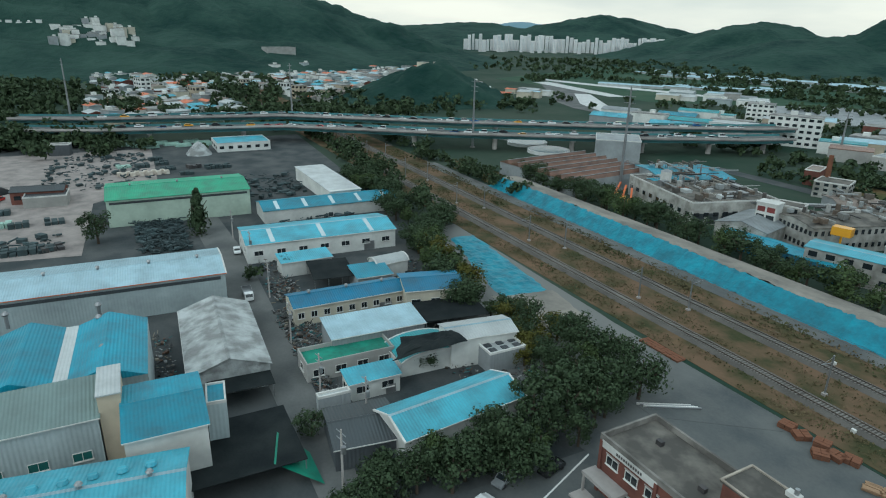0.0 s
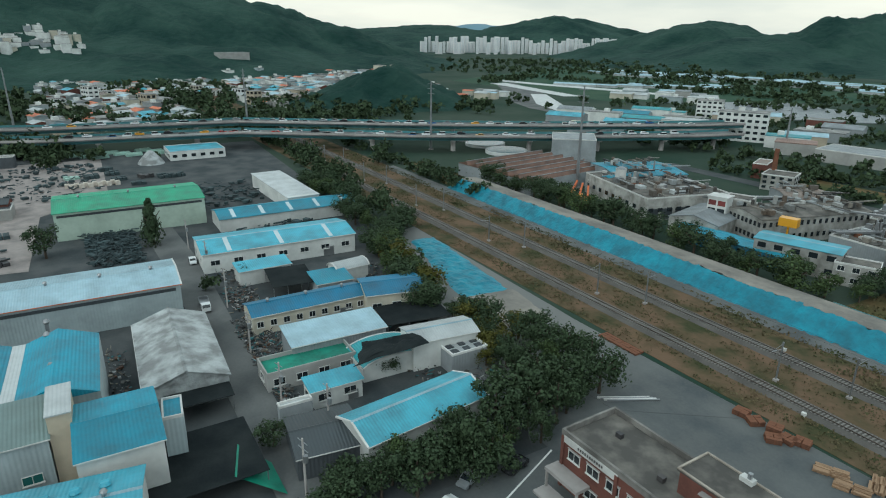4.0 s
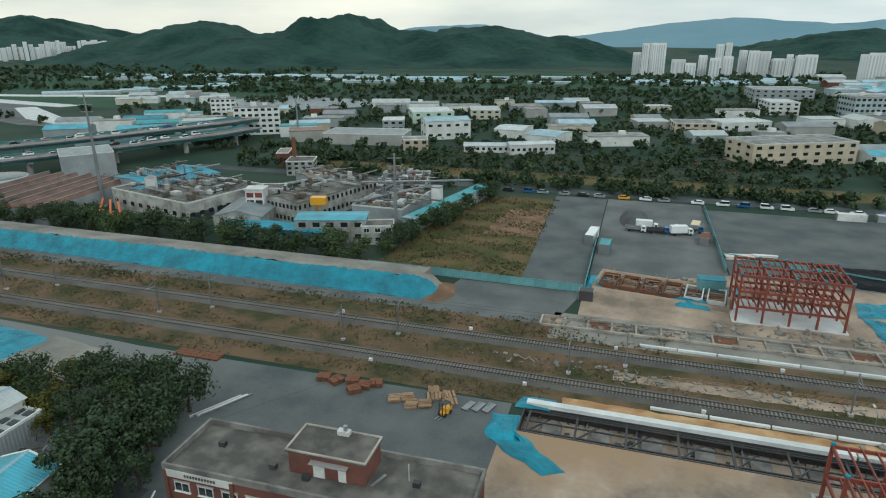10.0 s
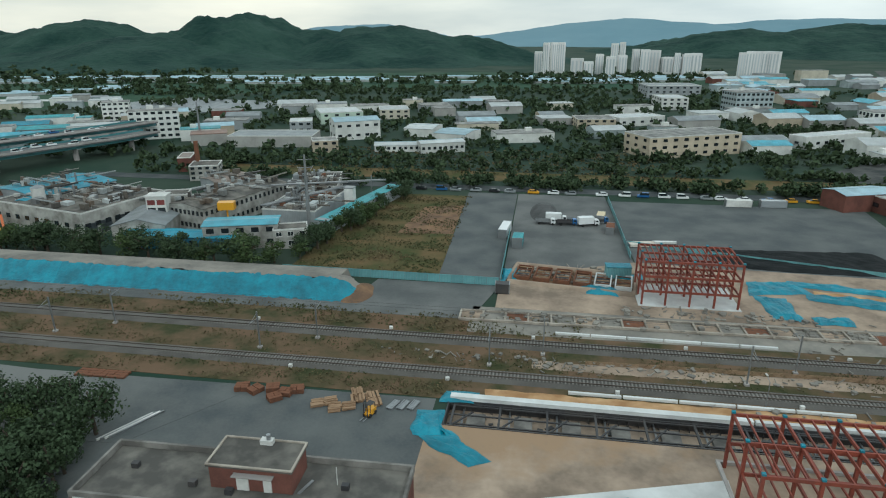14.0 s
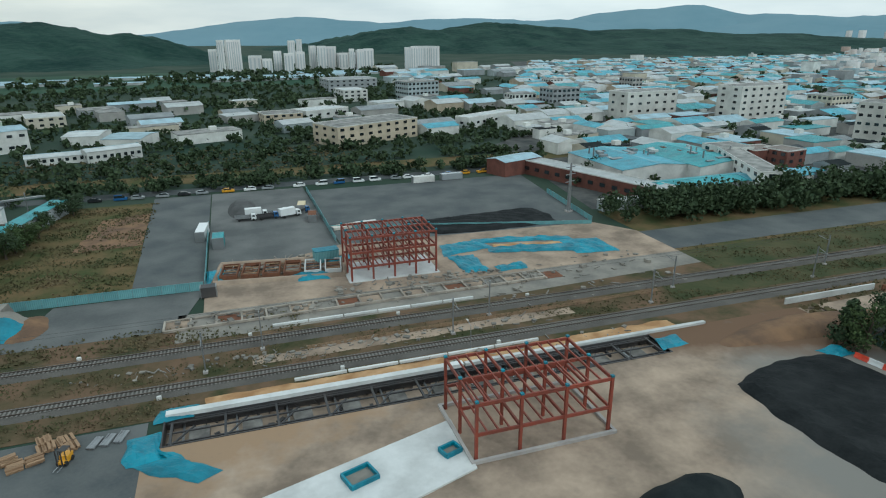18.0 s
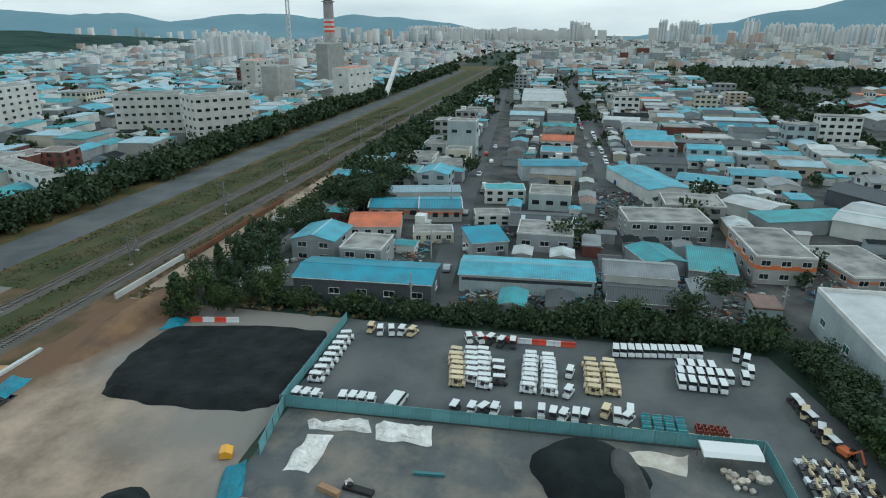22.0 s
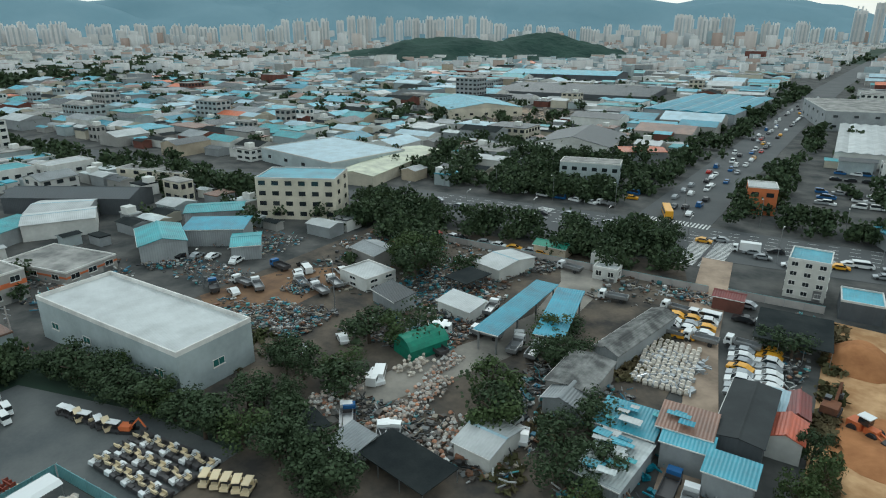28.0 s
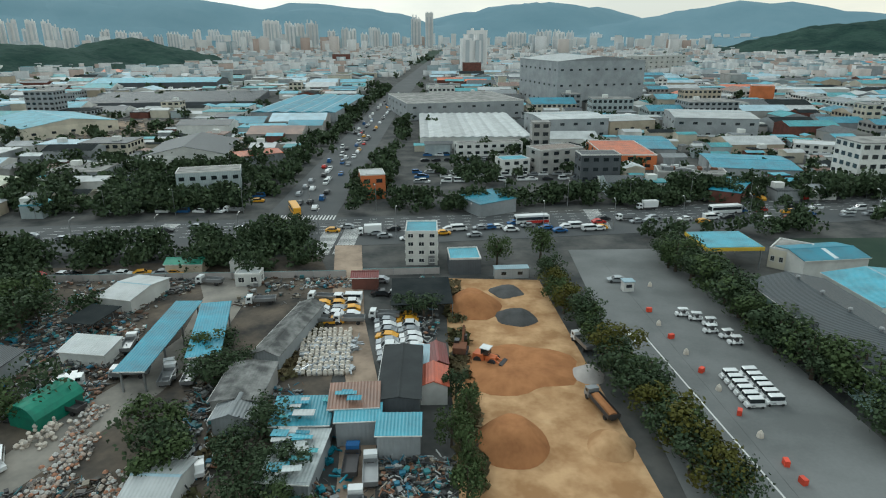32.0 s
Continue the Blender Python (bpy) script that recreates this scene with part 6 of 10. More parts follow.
# ---------------------------------------------------------------- brick depot building
def brick_depot():
    root = thing("brick_office", "two-storey red brick depot office with a stained flat roof", "office building", -33.3, 57.4, 0, 1.2)
    w, d, h = 39.2, 9.8, 8.3
    part("wall", Geo().box(0, 0, -0.3, w, d, h + 0.3), "brick_red", root)
    part("roof", Geo().box(0, 0, h + 0.004, w - 0.5, d - 0.5, 0.1), "roof_stained", root, "stained concrete roof deck")
    for bx, by, bw, bd in ((0, -d / 2, w + 0.3, 0.35), (0, d / 2, w + 0.3, 0.35), (-w / 2, 0, 0.35, d - 0.36), (w / 2, 0, 0.35, d - 0.36)):
        part("parapet", Geo().box(bx, by, h, bw, bd, 0.9), "concrete_grimy", root, "grimy concrete parapet")
    fm, pm, sm = window_meshes(2.2, 1.4)
    for fl in range(2):
        for k in range(11):
            o = part("window", fm, None, root)
            o.matrix_basis = pose(-w / 2 + 2.4 + k * 3.45, -d / 2 - 0.05, 1.6 + fl * 3.7)
            part("pane", pm, None, o)
            part("sill", sm, None, o)
            part("lintel", Geo().box(-w / 2 + 2.4 + k * 3.45, -d / 2 - 0.06, 3.1 + fl * 3.7, 2.5, 0.12, 0.12), "concrete", root)
    for k in range(5):
        part("pier", Geo().box(-w / 2 + 9.6 * k + 0.2, -d / 2 - 0.12, 0, 0.5, 0.3, h), "brick_red", root)
    sign = part("sign", Geo().box(-w / 2 + 5.2, -d / 2 - 0.16, h - 0.9, 9.6, 0.12, 1.1), "trim_white", root, "white name board")
    for k in range(11):
        part("sign_letter", Geo().box(-w / 2 + 3.2 + k * 0.42, -d / 2 - 0.235, h - 0.55, 0.28, 0.03, 0.4), "metal_dark", sign)
    canopy = part("porch", Geo().box(-w / 2 + 2.6, -d / 2 - 1.3, 3.2, 6.2, 2.4, 0.5), "concrete", root)
    for e in (-0.3, 5.5):
        part("porch_post", Geo().box(-w / 2 + e, -d / 2 - 2.2, 0, 0.3, 0.3, 3.2), "concrete", canopy)
    part("step", Geo().box(-w / 2 + 2.6, -d / 2 - 3.0, 0.1, 6.4, 2.6, 0.35), "concrete", root)
    # roof house
    part("roof_house", Geo().box(1.2, 1.3, h, 10.2, 5.0, 3.2), "brick_red", root)
    part("roof_house_slab", Geo().box(1.2, 1.3, h + 3.2, 10.7, 5.5, 0.28), "roof_stained", root)
    for bx, by, bw, bd in ((1.2, -1.4, 10.7, 0.25), (1.2, 4.0, 10.7, 0.25), (-4.05, 1.3, 0.25, 5.1), (6.45, 1.3, 0.25, 5.1)):
        part("coping", Geo().box(bx, by, h + 3.48, bw, bd, 0.18), "concrete_raw", root)
    part("door", Geo().box(0.2, -1.26, h + 0.15, 1.5, 0.12, 2.1), "trim_white", root, "white double door")
    part("door", Geo().box(3.3, -1.26, h + 0.15, 1.0, 0.12, 2.1), "trim_white", root, "white door")
    part("door_canopy", Geo().box(1.7, -1.6, h + 2.4, 5.0, 0.8, 0.15), "concrete", root)
    part("chimney_base", Geo().box(1.6, 3.4, h + 3.5, 1.6, 0.9, 0.6), "trim_white", root)
    part("roof_vent", Geo().tube(1.8, 3.4, h + 4.1, 0.28, 0.7, 8), "metal_grey", root)
    part("ladder", Geo().beam((6.9, -1.0, h + 0.15), (7.9, 1.4, h + 0.25), 0.4, 0.06), "metal_grey", root)
    for px, py in ((-6.2, -1.2), (-1.2, -2.0), (12.2, 0.6), (-15, 1.0)):
        part("roof_plant", Geo().box(px, py, h + 0.1, 0.9, 0.7, 0.7), "metal_dark", root)
    part("aerial", Geo().tube(11, 1.2, h, 0.06, 2.6, 6), "trim_white", root)


brick_depot()


# ---------------------------------------------------------------- vehicles
def wheel_geo(x, y, r=0.33, wide=0.24):
    n = 10
    return Geo().sweep([(y + r * math.cos(6.2832 * k / n), r + r * math.sin(6.2832 * k / n)) for k in range(n)], x - wide / 2, x + wide / 2, 0)


def wheels_geo(x, ys, r=0.33, wide=0.24):
    g = Geo()
    n = 10
    for sx in (-x, x):
        for y in ys:
            g.sweep([(y + r * math.cos(6.2832 * k / n), r + r * math.sin(6.2832 * k / n)) for k in range(n)], sx - wide / 2, sx + wide / 2, 0)
    return g


def car_kind(paint, label, long=4.4, high=1.45, wide=1.75, van=False):
    root = thing("car" if not van else "van", label, "car" if not van else "van", 0, 0, -60)
    a = long / 2
    if van:
        prof = [(-a, 0.35), (-a, 0.95), (-a + 0.5, 1.15), (-a + 1.2, high), (a, high), (a, 0.35)]
        gp = [(-a + 0.45, 1.18), (-a + 1.12, high - 0.12), (a - 0.25, high - 0.12), (a - 0.25, 1.18)]
    else:
        prof = [(-a, 0.32), (-a - 0.04, 0.7), (-a + 0.95, 0.92), (-a + 1.75, high - 0.04), (-a + 2.1, high), (a - 1.2, high), (a - 0.35, 0.98), (a, 0.9), (a, 0.32)]
        gp = [(-a + 1.05, 0.94), (-a + 1.72, high - 0.1), (a - 1.2, high - 0.08), (a - 0.5, 0.98)]
    part("body", Geo().sweep(prof, -wide / 2, wide / 2, 0), paint, root)
    ws = Geo().sweep(gp, -wide / 2 - 0.015, wide / 2 + 0.015, 0)
    if van:
        ws.quad((-0.75, -a + 0.46, 1.2), (0.75, -a + 0.46, 1.2), (0.7, -a + 1.1, high - 0.1), (-0.7, -a + 1.1, high - 0.1))
    else:
        ws.quad((-0.78, -a + 0.98, 0.96), (0.78, -a + 0.98, 0.96), (0.7, -a + 1.66, high - 0.08), (-0.7, -a + 1.66, high - 0.08))
        ws.quad((-0.72, a - 0.42, 1.0), (0.72, a - 0.42, 1.0), (0.68, a - 1.12, high - 0.06), (-0.68, a - 1.12, high - 0.06))
    part("glazing", ws, "window_glass", root)
    part("wheels", wheels_geo(wide / 2 - 0.08, (-a + 0.85, a - 0.8)), "tyre", root)
    return root


def lorry_kind(cab, bed, label, long=6.5, box=0.0, load=None):
    root = thing("lorry", label, "lorry", 0, 0, -60)
    a = long / 2
    part("cab", Geo().sweep([(-a, 0.5), (-a, 1.3), (-a + 0.25, 2.1), (-a + 1.5, 2.15), (-a + 1.5, 0.5)], -0.95, 0.95, 0), cab, root)
    part("glazing", Geo().quad((-0.8, -a - 0.02, 1.34), (0.8, -a - 0.02, 1.34), (0.8, -a + 0.21, 2.0), (-0.8, -a + 0.21, 2.0)).box(0, -a + 0.8, 1.35, 1.93, 0.75, 0.55), "window_glass", root)
    part("chassis", Geo().box(0, 0.3, 0.55, 0.9, long - 0.8, 0.3), "metal_dark", root)
    part("bed", Geo().box(0, 0.95, 0.9, 2.05, long - 1.9, 0.15 if not box else box), bed, root)
    if not box:
        sb = Geo()
        for bx, by, bw, bd in ((-1.0, 0.95, 0.08, long - 1.9), (1.0, 0.95, 0.08, long - 1.9), (0, a - 0.02, 2.05, 0.08), (0, -a + 1.75, 2.05, 0.08)):
            sb.box(bx, by, 1.05, bw, bd, 0.6)
        part("bed_rim", sb, bed, root)
    if load:
        part("load", Geo().sweep([(-0.85, 1.1), (-0.6, 1.6), (0, 1.75), (0.6, 1.6), (0.85, 1.1)], -a + 2.0, a - 0.3, 1), load, root)
    part("wheels", wheels_geo(0.85, (-a + 0.9, a - 1.3), 0.42, 0.3), "tyre", root)
    return root


def bus_kind(paint, label, band):
    root = thing("bus", label, "bus", 0, 0, -60)
    part("body", Geo().sweep([(-5.4, 0.4), (-5.4, 2.6), (-5.1, 3.0), (5.2, 3.0), (5.4, 2.7), (5.4, 0.4)], -1.22, 1.22, 0), paint, root)
    part("window_band", Geo().box(0, 0, 1.5, 2.47, 10.2, 0.95), "window_glass", root)
    part("colour_band", Geo().box(0, 1.6, 0.5, 2.48, 7.4, 0.9), band, root)
    part("windscreen", Geo().box(0, -5.4, 1.2, 2.2, 0.06, 1.4), "window_glass", root)
    for sx in (-1, 1):
        for sy in (-3.6, 3.2):
            part("wheel", wheel_geo(sx * 1.1, sy, 0.48, 0.3), "tyre", root)
    return root


def cart_kind(roof, body, label, closed=False, long=2.9):
    root = thing("golf_cart", label, "golf cart", 0, 0, -60)
    a = long / 2
    part("body", Geo().sweep([(-a, 0.3), (-a + 0.1, 0.8), (-a + 0.6, 0.85), (-a + 0.75, 0.4), (-0.2, 0.4), (-0.1, 0.75), (a - 0.1, 0.8), (a, 0.35)], -0.58, 0.58, 0), body, root)
    if roof:
        part("roof", Geo().sweep([(-a + 0.45, 1.72), (-a + 0.6, 1.83), (a - 0.5, 1.83), (a - 0.35, 1.72)], -0.55, 0.55, 0), roof, root)
    p = Geo()
    for sx in (-0.48, 0.48):
        for sy in (-a + 0.65, a - 0.5):
            p.beam((sx, sy, 0.7), (sx, sy, 1.73 if roof else 1.0), 0.06)
    for sx in (-0.48, 0.48):
        p.beam((sx, -a + 0.65, 1.72 if roof else 0.98), (sx, a - 0.5, 1.72 if roof else 0.98), 0.06)
    part("canopy_frame" if roof else "rail_frame", p, "metal_dark", root)
    part("seat", Geo().box(0, 0.15, 0.75, 1.0, 0.5, 0.15).box(0, 0.42, 0.85, 1.0, 0.12, 0.5), "metal_dark" if roof else "cart_cream", root)
    if closed:
        part("window_band", Geo().box(0, 0.05, 1.02, 1.14, long - 0.9, 0.62), "window_glass", root)
        part("side_panel", Geo().box(0, 0.05, 0.7, 1.17, long - 0.72, 0.34), body, root)
    tagged(part("wheels", wheels_geo(0.5, (-a + 0.45, a - 0.5), 0.24, 0.18), "tyre", root), kind="stuff")
    return root


FLEET = {"white": car_kind("car_white", "white saloon car with dark windows"), "silver": car_kind("car_silver", "silver grey saloon car with dark windows"), "black": car_kind("car_black", "black saloon car with dark windows"),
         "red": car_kind("car_red", "red saloon car with dark windows"), "taxi": car_kind("car_yellow", "orange-yellow taxi car with dark windows"), "blue": car_kind("car_blue", "dark blue saloon car with dark windows"),
         "suv": car_kind("car_white", "white high-roofed estate car", 4.6, 1.75, 1.85), "van": car_kind("car_white", "white panel van with side windows", 5.0, 1.95, 1.85, True),
         "lorry": lorry_kind("car_white", "metal_grey", "white flatbed lorry with drop sides"), "blue_lorry": lorry_kind("car_blue", "metal_dark", "blue flatbed lorry with a dark bed"),
         "tipper": lorry_kind("car_silver", "metal_dark", "grey tipper lorry loaded with sand", 8.4, 0, "sand_red"), "box_lorry": lorry_kind("car_white", "car_white", "white box lorry with a plain body", 7.0, 2.2),
         "bus": bus_kind("car_white", "white coach with dark windows", "car_white"), "red_bus": bus_kind("car_white", "red and white city bus", "car_red"), "yellow_bus": bus_kind("car_yellow", "orange-yellow school bus with dark windows", "car_yellow"),
         "cart": cart_kind("car_white", "car_white", "white golf cart with a white canopy"), "cream_cart": cart_kind("cart_cream", "cart_cream", "cream golf cart with a tan canopy"),
         "dark_cart": cart_kind("car_white", "metal_dark", "black golf cart with a pale canopy"), "open_cart": cart_kind("", "metal_dark", "dark golf cart without canopy and with pale seats"), "stripped_cart": cart_kind("", "car_white", "white golf cart without canopy and with pale seats"), "shuttle": cart_kind("car_white", "car_white", "white closed shuttle cart with glazed sides", True, 3.2)}
USED = set()


def park(kind, x, y, rot=0.0, z=0.2, group=""):
    m = pose(x, y, z, 0, 0, rot)
    if kind in USED:
        ob = copy_thing(FLEET[kind], m)
    else:
        USED.add(kind)
        ob = FLEET[kind]
        ob.matrix_basis = m
    return tagged(ob, group=group)


car_rng = random.Random(11)
FAR_CARS = {}


def far_car(kind, x, y, rot, z):
    """One of the uncountable far cars: body and cabin in a joined mesh for each colour."""
    m = pose(x, y, z, 0, 0, rot)
    g = FAR_CARS.setdefault(kind, Geo())
    big = kind in ("van", "lorry", "blue_lorry", "suv")
    for prof, w, k in (([(-2.2, 0.2), (-2.2, 0.8), (-1.2, 0.95), (2.2, 0.95), (2.2, 0.2)], 1.75, 0), ([(-1.2, 0.95), (-0.5, 1.8 if big else 1.42), (1.3 if not big else 2.1, 1.8 if big else 1.42), (2.0, 0.95)], 1.5, 1)):
        i = len(g.v)
        g.sweep(prof, -w / 2, w / 2, 0, m=0)
        if k:
            g.m[-2:] = [1, 1]
            g.m[-3 - len(prof) + 1] = 1
        for q in range(i, len(g.v)):
            g.v[q] = tuple(m @ Vector(g.v[q]))

COLOURS = ["white"] * 5 + ["silver"] * 4 + ["black"] * 4 + ["suv", "suv", "van", "red", "blue", "taxi", "lorry", "blue_lorry"]


def traffic(x0, y0, x1, y1, n, z=0.16, lanes=1, gap=3.2, group="traffic", jit=0.6, rot=None):
    a = math.degrees(math.atan2(y1 - y0, x1 - x0)) - 90
    nx, ny = -(y1 - y0), (x1 - x0)
    l = math.hypot(nx, ny)
    for k in range(n):
        t = (k + car_rng.uniform(0.15, 0.85)) / n
        o = (car_rng.randrange(lanes) - (lanes - 1) / 2) * gap
        kind, px, py = car_rng.choice(COLOURS), x0 + (x1 - x0) * t + nx / l * o, y0 + (y1 - y0) * t + ny / l * o
        turn = (a if rot is None else rot) + car_rng.choice((0, 180)) + car_rng.uniform(-jit, jit)
        if math.hypot(px, py) > 215:
            far_car(kind, px, py, turn, z)
        else:
            park(kind, px, py, turn, z, group)


# carts in the yard
for ax, ay, bx, by, n, kind in ((91.1, 15.0, 101.0, 16.8, 7, "cream_cart"), (92.8, 12.8, 101.6, 14.1, 6, "cart"), (91.3, 10.6, 102.0, 12.0, 7, "cart"), (93.1, 8.2, 98.0, 9.0, 3, "dark_cart"), (91.5, 3.2, 102.3, 3.5, 8, "cart"), (91.4, -0.2, 102.2, 0.3, 8, "cart"),
                                (93.0, -7.4, 101.8, -7.0, 6, "cream_cart"), (93.5, -10.5, 102.1, -10.1, 6, "cream_cart")):
    for k in range(n):
        t = k / (n - 1)
        park(kind, ax + (bx - ax) * t + car_rng.uniform(-0.12, 0.12), ay + (by - ay) * t + car_rng.uniform(-0.15, 0.15), car_rng.uniform(-5, 5), 0.18, "golf carts in the yard")
for ax, ay, bx, by, n in ((107.6, -11.7, 109.8, -26.5, 12), (104.0, -22.4, 104.4, -27.6, 4), (101.4, -22.0, 101.8, -30.0, 6), (98.6, -21.8, 98.4, -28.3, 5)):
    for k in range(n):
        t = k / (n - 1)
        park("shuttle", ax + (bx - ax) * t, ay + (by - ay) * t, 90 + car_rng.uniform(-2, 2), 0.18, "shuttle carts in the yard")
for kx, ky, kk in ((98.1, -3.5, "cart"), (91.8, -3.3, "cart"), (83.7, 14.1, "dark_cart"), (83.9, 11.4, "cart"), (84.1, 9.6, "dark_cart"), (84.4, 7.9, "cart"), (84.9, 4.4, "dark_cart"), (85.4, 0.8, "cart"), (85.0, -1.0, "dark_cart"), (84.9, -2.6, "cart"), (85.4, -4.4, "cart"), (85.4, -5.8, "dark_cart"),
                   (87.4, -9.0, "cream_cart"), (86.6, -10.6, "cart"), (86.2, -12.2, "cart"), (88.0, -12.6, "dark_cart")):
    park(kk, kx, ky, 75 + car_rng.uniform(-20, 20), 0.18, "golf carts in the yard")
for k in range(8):
    park("cart", 87.8 + k * 2.2, 38.6, 12 + car_rng.uniform(-8, 8), 0.18, "golf carts in the yard")
for kx, ky in ((82.4, 39.6), (82.4, 38.0), (82.4, 36.4), (82.8, 32.0), (83.0, 30.4), (83.0, 28.9), (83.0, 27.4)):
    park("cart", kx, ky, 90 + car_rng.uniform(-8, 8), 0.18, "golf carts in the yard")
park("van", 83.6, 23.4, 80, 0.18)
for k in range(10):
    park(car_rng.choice(("cart", "dark_cart", "cream_cart")), 107.0 + car_rng.uniform(-0.6, 0.6), 35 - k * 2.1 - (9 if k > 4 else 0), 90 + car_rng.uniform(-30, 30), 0.18, "golf carts in the yard")
for r in range(3):
    for k in range(12):
        park(("stripped_cart", "open_cart", "open_cart")[(k * 2 + r) % 3], 80.6 - k * 1.3, -35.4 - r * 2.9 - k * 0.07 * r, 180 * (k % 2) + car_rng.uniform(-10, 10), 0.18, "golf carts beside the fence")
for k in range(5):
    park("cream_cart", 64.4 - k * 1.5, -40.6 - k * 0.5, 30 + car_rng.uniform(-6, 6), 0.18, "golf carts beside the fence")
for k in range(8):
    park(car_rng.choice(("cream_cart", "open_cart", "dark_cart")), 85.6 + k * 1.5, -40.4 + k * 0.25, 80 + car_rng.uniform(-35, 35), 0.18, "golf carts beside the fence")
for kx, ky, kr in ((104.3, -34.0, 80), (108.4, -34.4, 70), (109.9, -33.0, 75), (102.0, -32.6, 85)):
    park("shuttle", kx, ky, kr, 0.18, "shuttle carts in the yard")
for k in range(4):
    for q in range(3):
        rack = thing("frame_stack", "teal plastic-covered steel frames in a stack", "frame stack", 84.9 + q * 1.3, -14.9 - k * 1.7, 0.18, car_rng.uniform(-8, 8), "stacked frames in the yard")
        for z in (0.0, 0.45):
            part("pallet", Geo().box(0, 0, z, 1.0, 1.3, 0.12), "roof_teal", rack)
            for sx in (-0.42, 0.42):
                part("rail", Geo().box(sx, 0, z + 0.12, 0.08, 1.2, 0.32), "fence_teal", rack)
for k in range(5):
    rack = thing("frame_stack", "rust-red steel frames in a stack", "frame stack", 85.8, -22.3 - k * 0.95, 0.18, car_rng.uniform(-5, 5), "stacked frames in the yard")
    for sx in (-0.9, 0, 0.9):
        part("post", Geo().box(sx, 0, 0, 0.09, 0.7, 0.9), "steel_red", rack)
    part("rail", Geo().box(0, 0.3, 0.85, 2.2, 0.08, 0.08).box(0, -0.3, 0.4, 2.2, 0.08, 0.08), "steel_red", rack)
for r in range(2):
    for k in range(6):
        park("shuttle", -50.8 - r * 3.6, -84.4 - k * 1.75 - r * 0.6, 90, 0.2, "shuttle carts beside the access road")
for kx, ky in ((-52.6, -118.5), (-54.6, -116.4), (-56.4, -113.8), (-55.2, -110.6), (-57.4, -108.4), (-57.8, -105.6)):
    park("cart", kx, ky, 90 + car_rng.uniform(-15, 15), 0.2, "shuttle carts beside the access road")
park("silver", -44.4, -138.2, 84, 0.16)


# vehicles in the scrap yards
for kind, kx, ky, kr in (("van", 61.6, -74.4, 30), ("lorry", 57.6, -61, 40), ("lorry", 48.6, -60.6, 25), ("blue_lorry", 115.1, -101.9, 80), ("lorry", 114.6, -89.6, 85), ("white", 112.4, -85, 70), ("van", 62, -95, 20), ("lorry", 46.4, -97.4, 20), ("silver", 79, -73.6, 40), ("suv", 108, -101, 60), ("black", 111, -106, 75), ("white", 136, -98, 10), ("silver", 140, -96, 12), ("black", 143, -94, 8), ("suv", 128, -99, 15), ("red", 150, -112, 80), ("white", 153, -110, 82)):
    park(kind, kx, ky, kr, 0.17, "vehicles in the scrap yards")

# ---------------------------------------------------------------- fences, barriers, poles
def fence(x0, y0, x1, y1, high=2.2, label="teal corrugated steel site fence", mat="fence_teal", step=3.0, z=0.1):
    l = math.hypot(x1 - x0, y1 - y0)
    n = max(1, round(l / step))
    root = thing("fence", label, "fence", x0, y0, z, math.degrees(math.atan2(y1 - y0, x1 - x0)))
    s = l / n
    panel = Geo().box(s / 2, 0, 0.08, s - 0.06, 0.06, high - 0.1).mesh("panel", mat)
    post = Geo().box(0, 0.09, 0, 0.1, 0.1, high + 0.05).mesh("post", "metal_grey")
    for k in range(n):
        part("panel", panel, None, root).location = (k * s, 0, 0)
        part("post", post, None, root).location = (k * s, 0, 0)
    part("top_rail", Geo().beam((0, -0.05, high), (l, -0.05, high), 0.07), "fence_teal", root)
    return root


fence(79.9, 41, 82.3, -30.4)
fence(82.3, -30.6, 66.5, -31.4)
fence(79.6, 41.2, 111, 41.2)
fence(79.6, 40.6, 68, 39.0)
fence(-66, 144.8, -9.2, 144.0)
fence(-9, 145, -9, 196, 1.8)
fence(25.4, 168, 24.6, 232, 1.8)
fence(26, 181.5, 103, 160.5, 1.2, "low teal fence panels along the coal store")
fence(104, 162, 108, 200, 1.8)
fence(112.6, 73.5, 170, 88, 1.6)
fence(21, -143.6, 100, -142.6, 1.8, "weathered concrete yard wall", "concrete", 4.0)
fence(-2, -145, 17, -144.4, 1.8, "weathered concrete yard wall", "concrete", 4.0)


def barrier_row(x0, y0, x1, y1, n, z=0.18):
    for k in range(n):
        t = (k + 0.5) / n
        ob = solo("traffic_barrier", BARRIER[k // 2 % 2], None, "red plastic water-filled traffic barrier" if k // 2 % 2 == 0 else "white plastic water-filled traffic barrier", "barrier", "", "traffic barriers", x0 + (x1 - x0) * t, y0 + (y1 - y0) * t, z, math.degrees(math.atan2(y1 - y0, x1 - x0)))


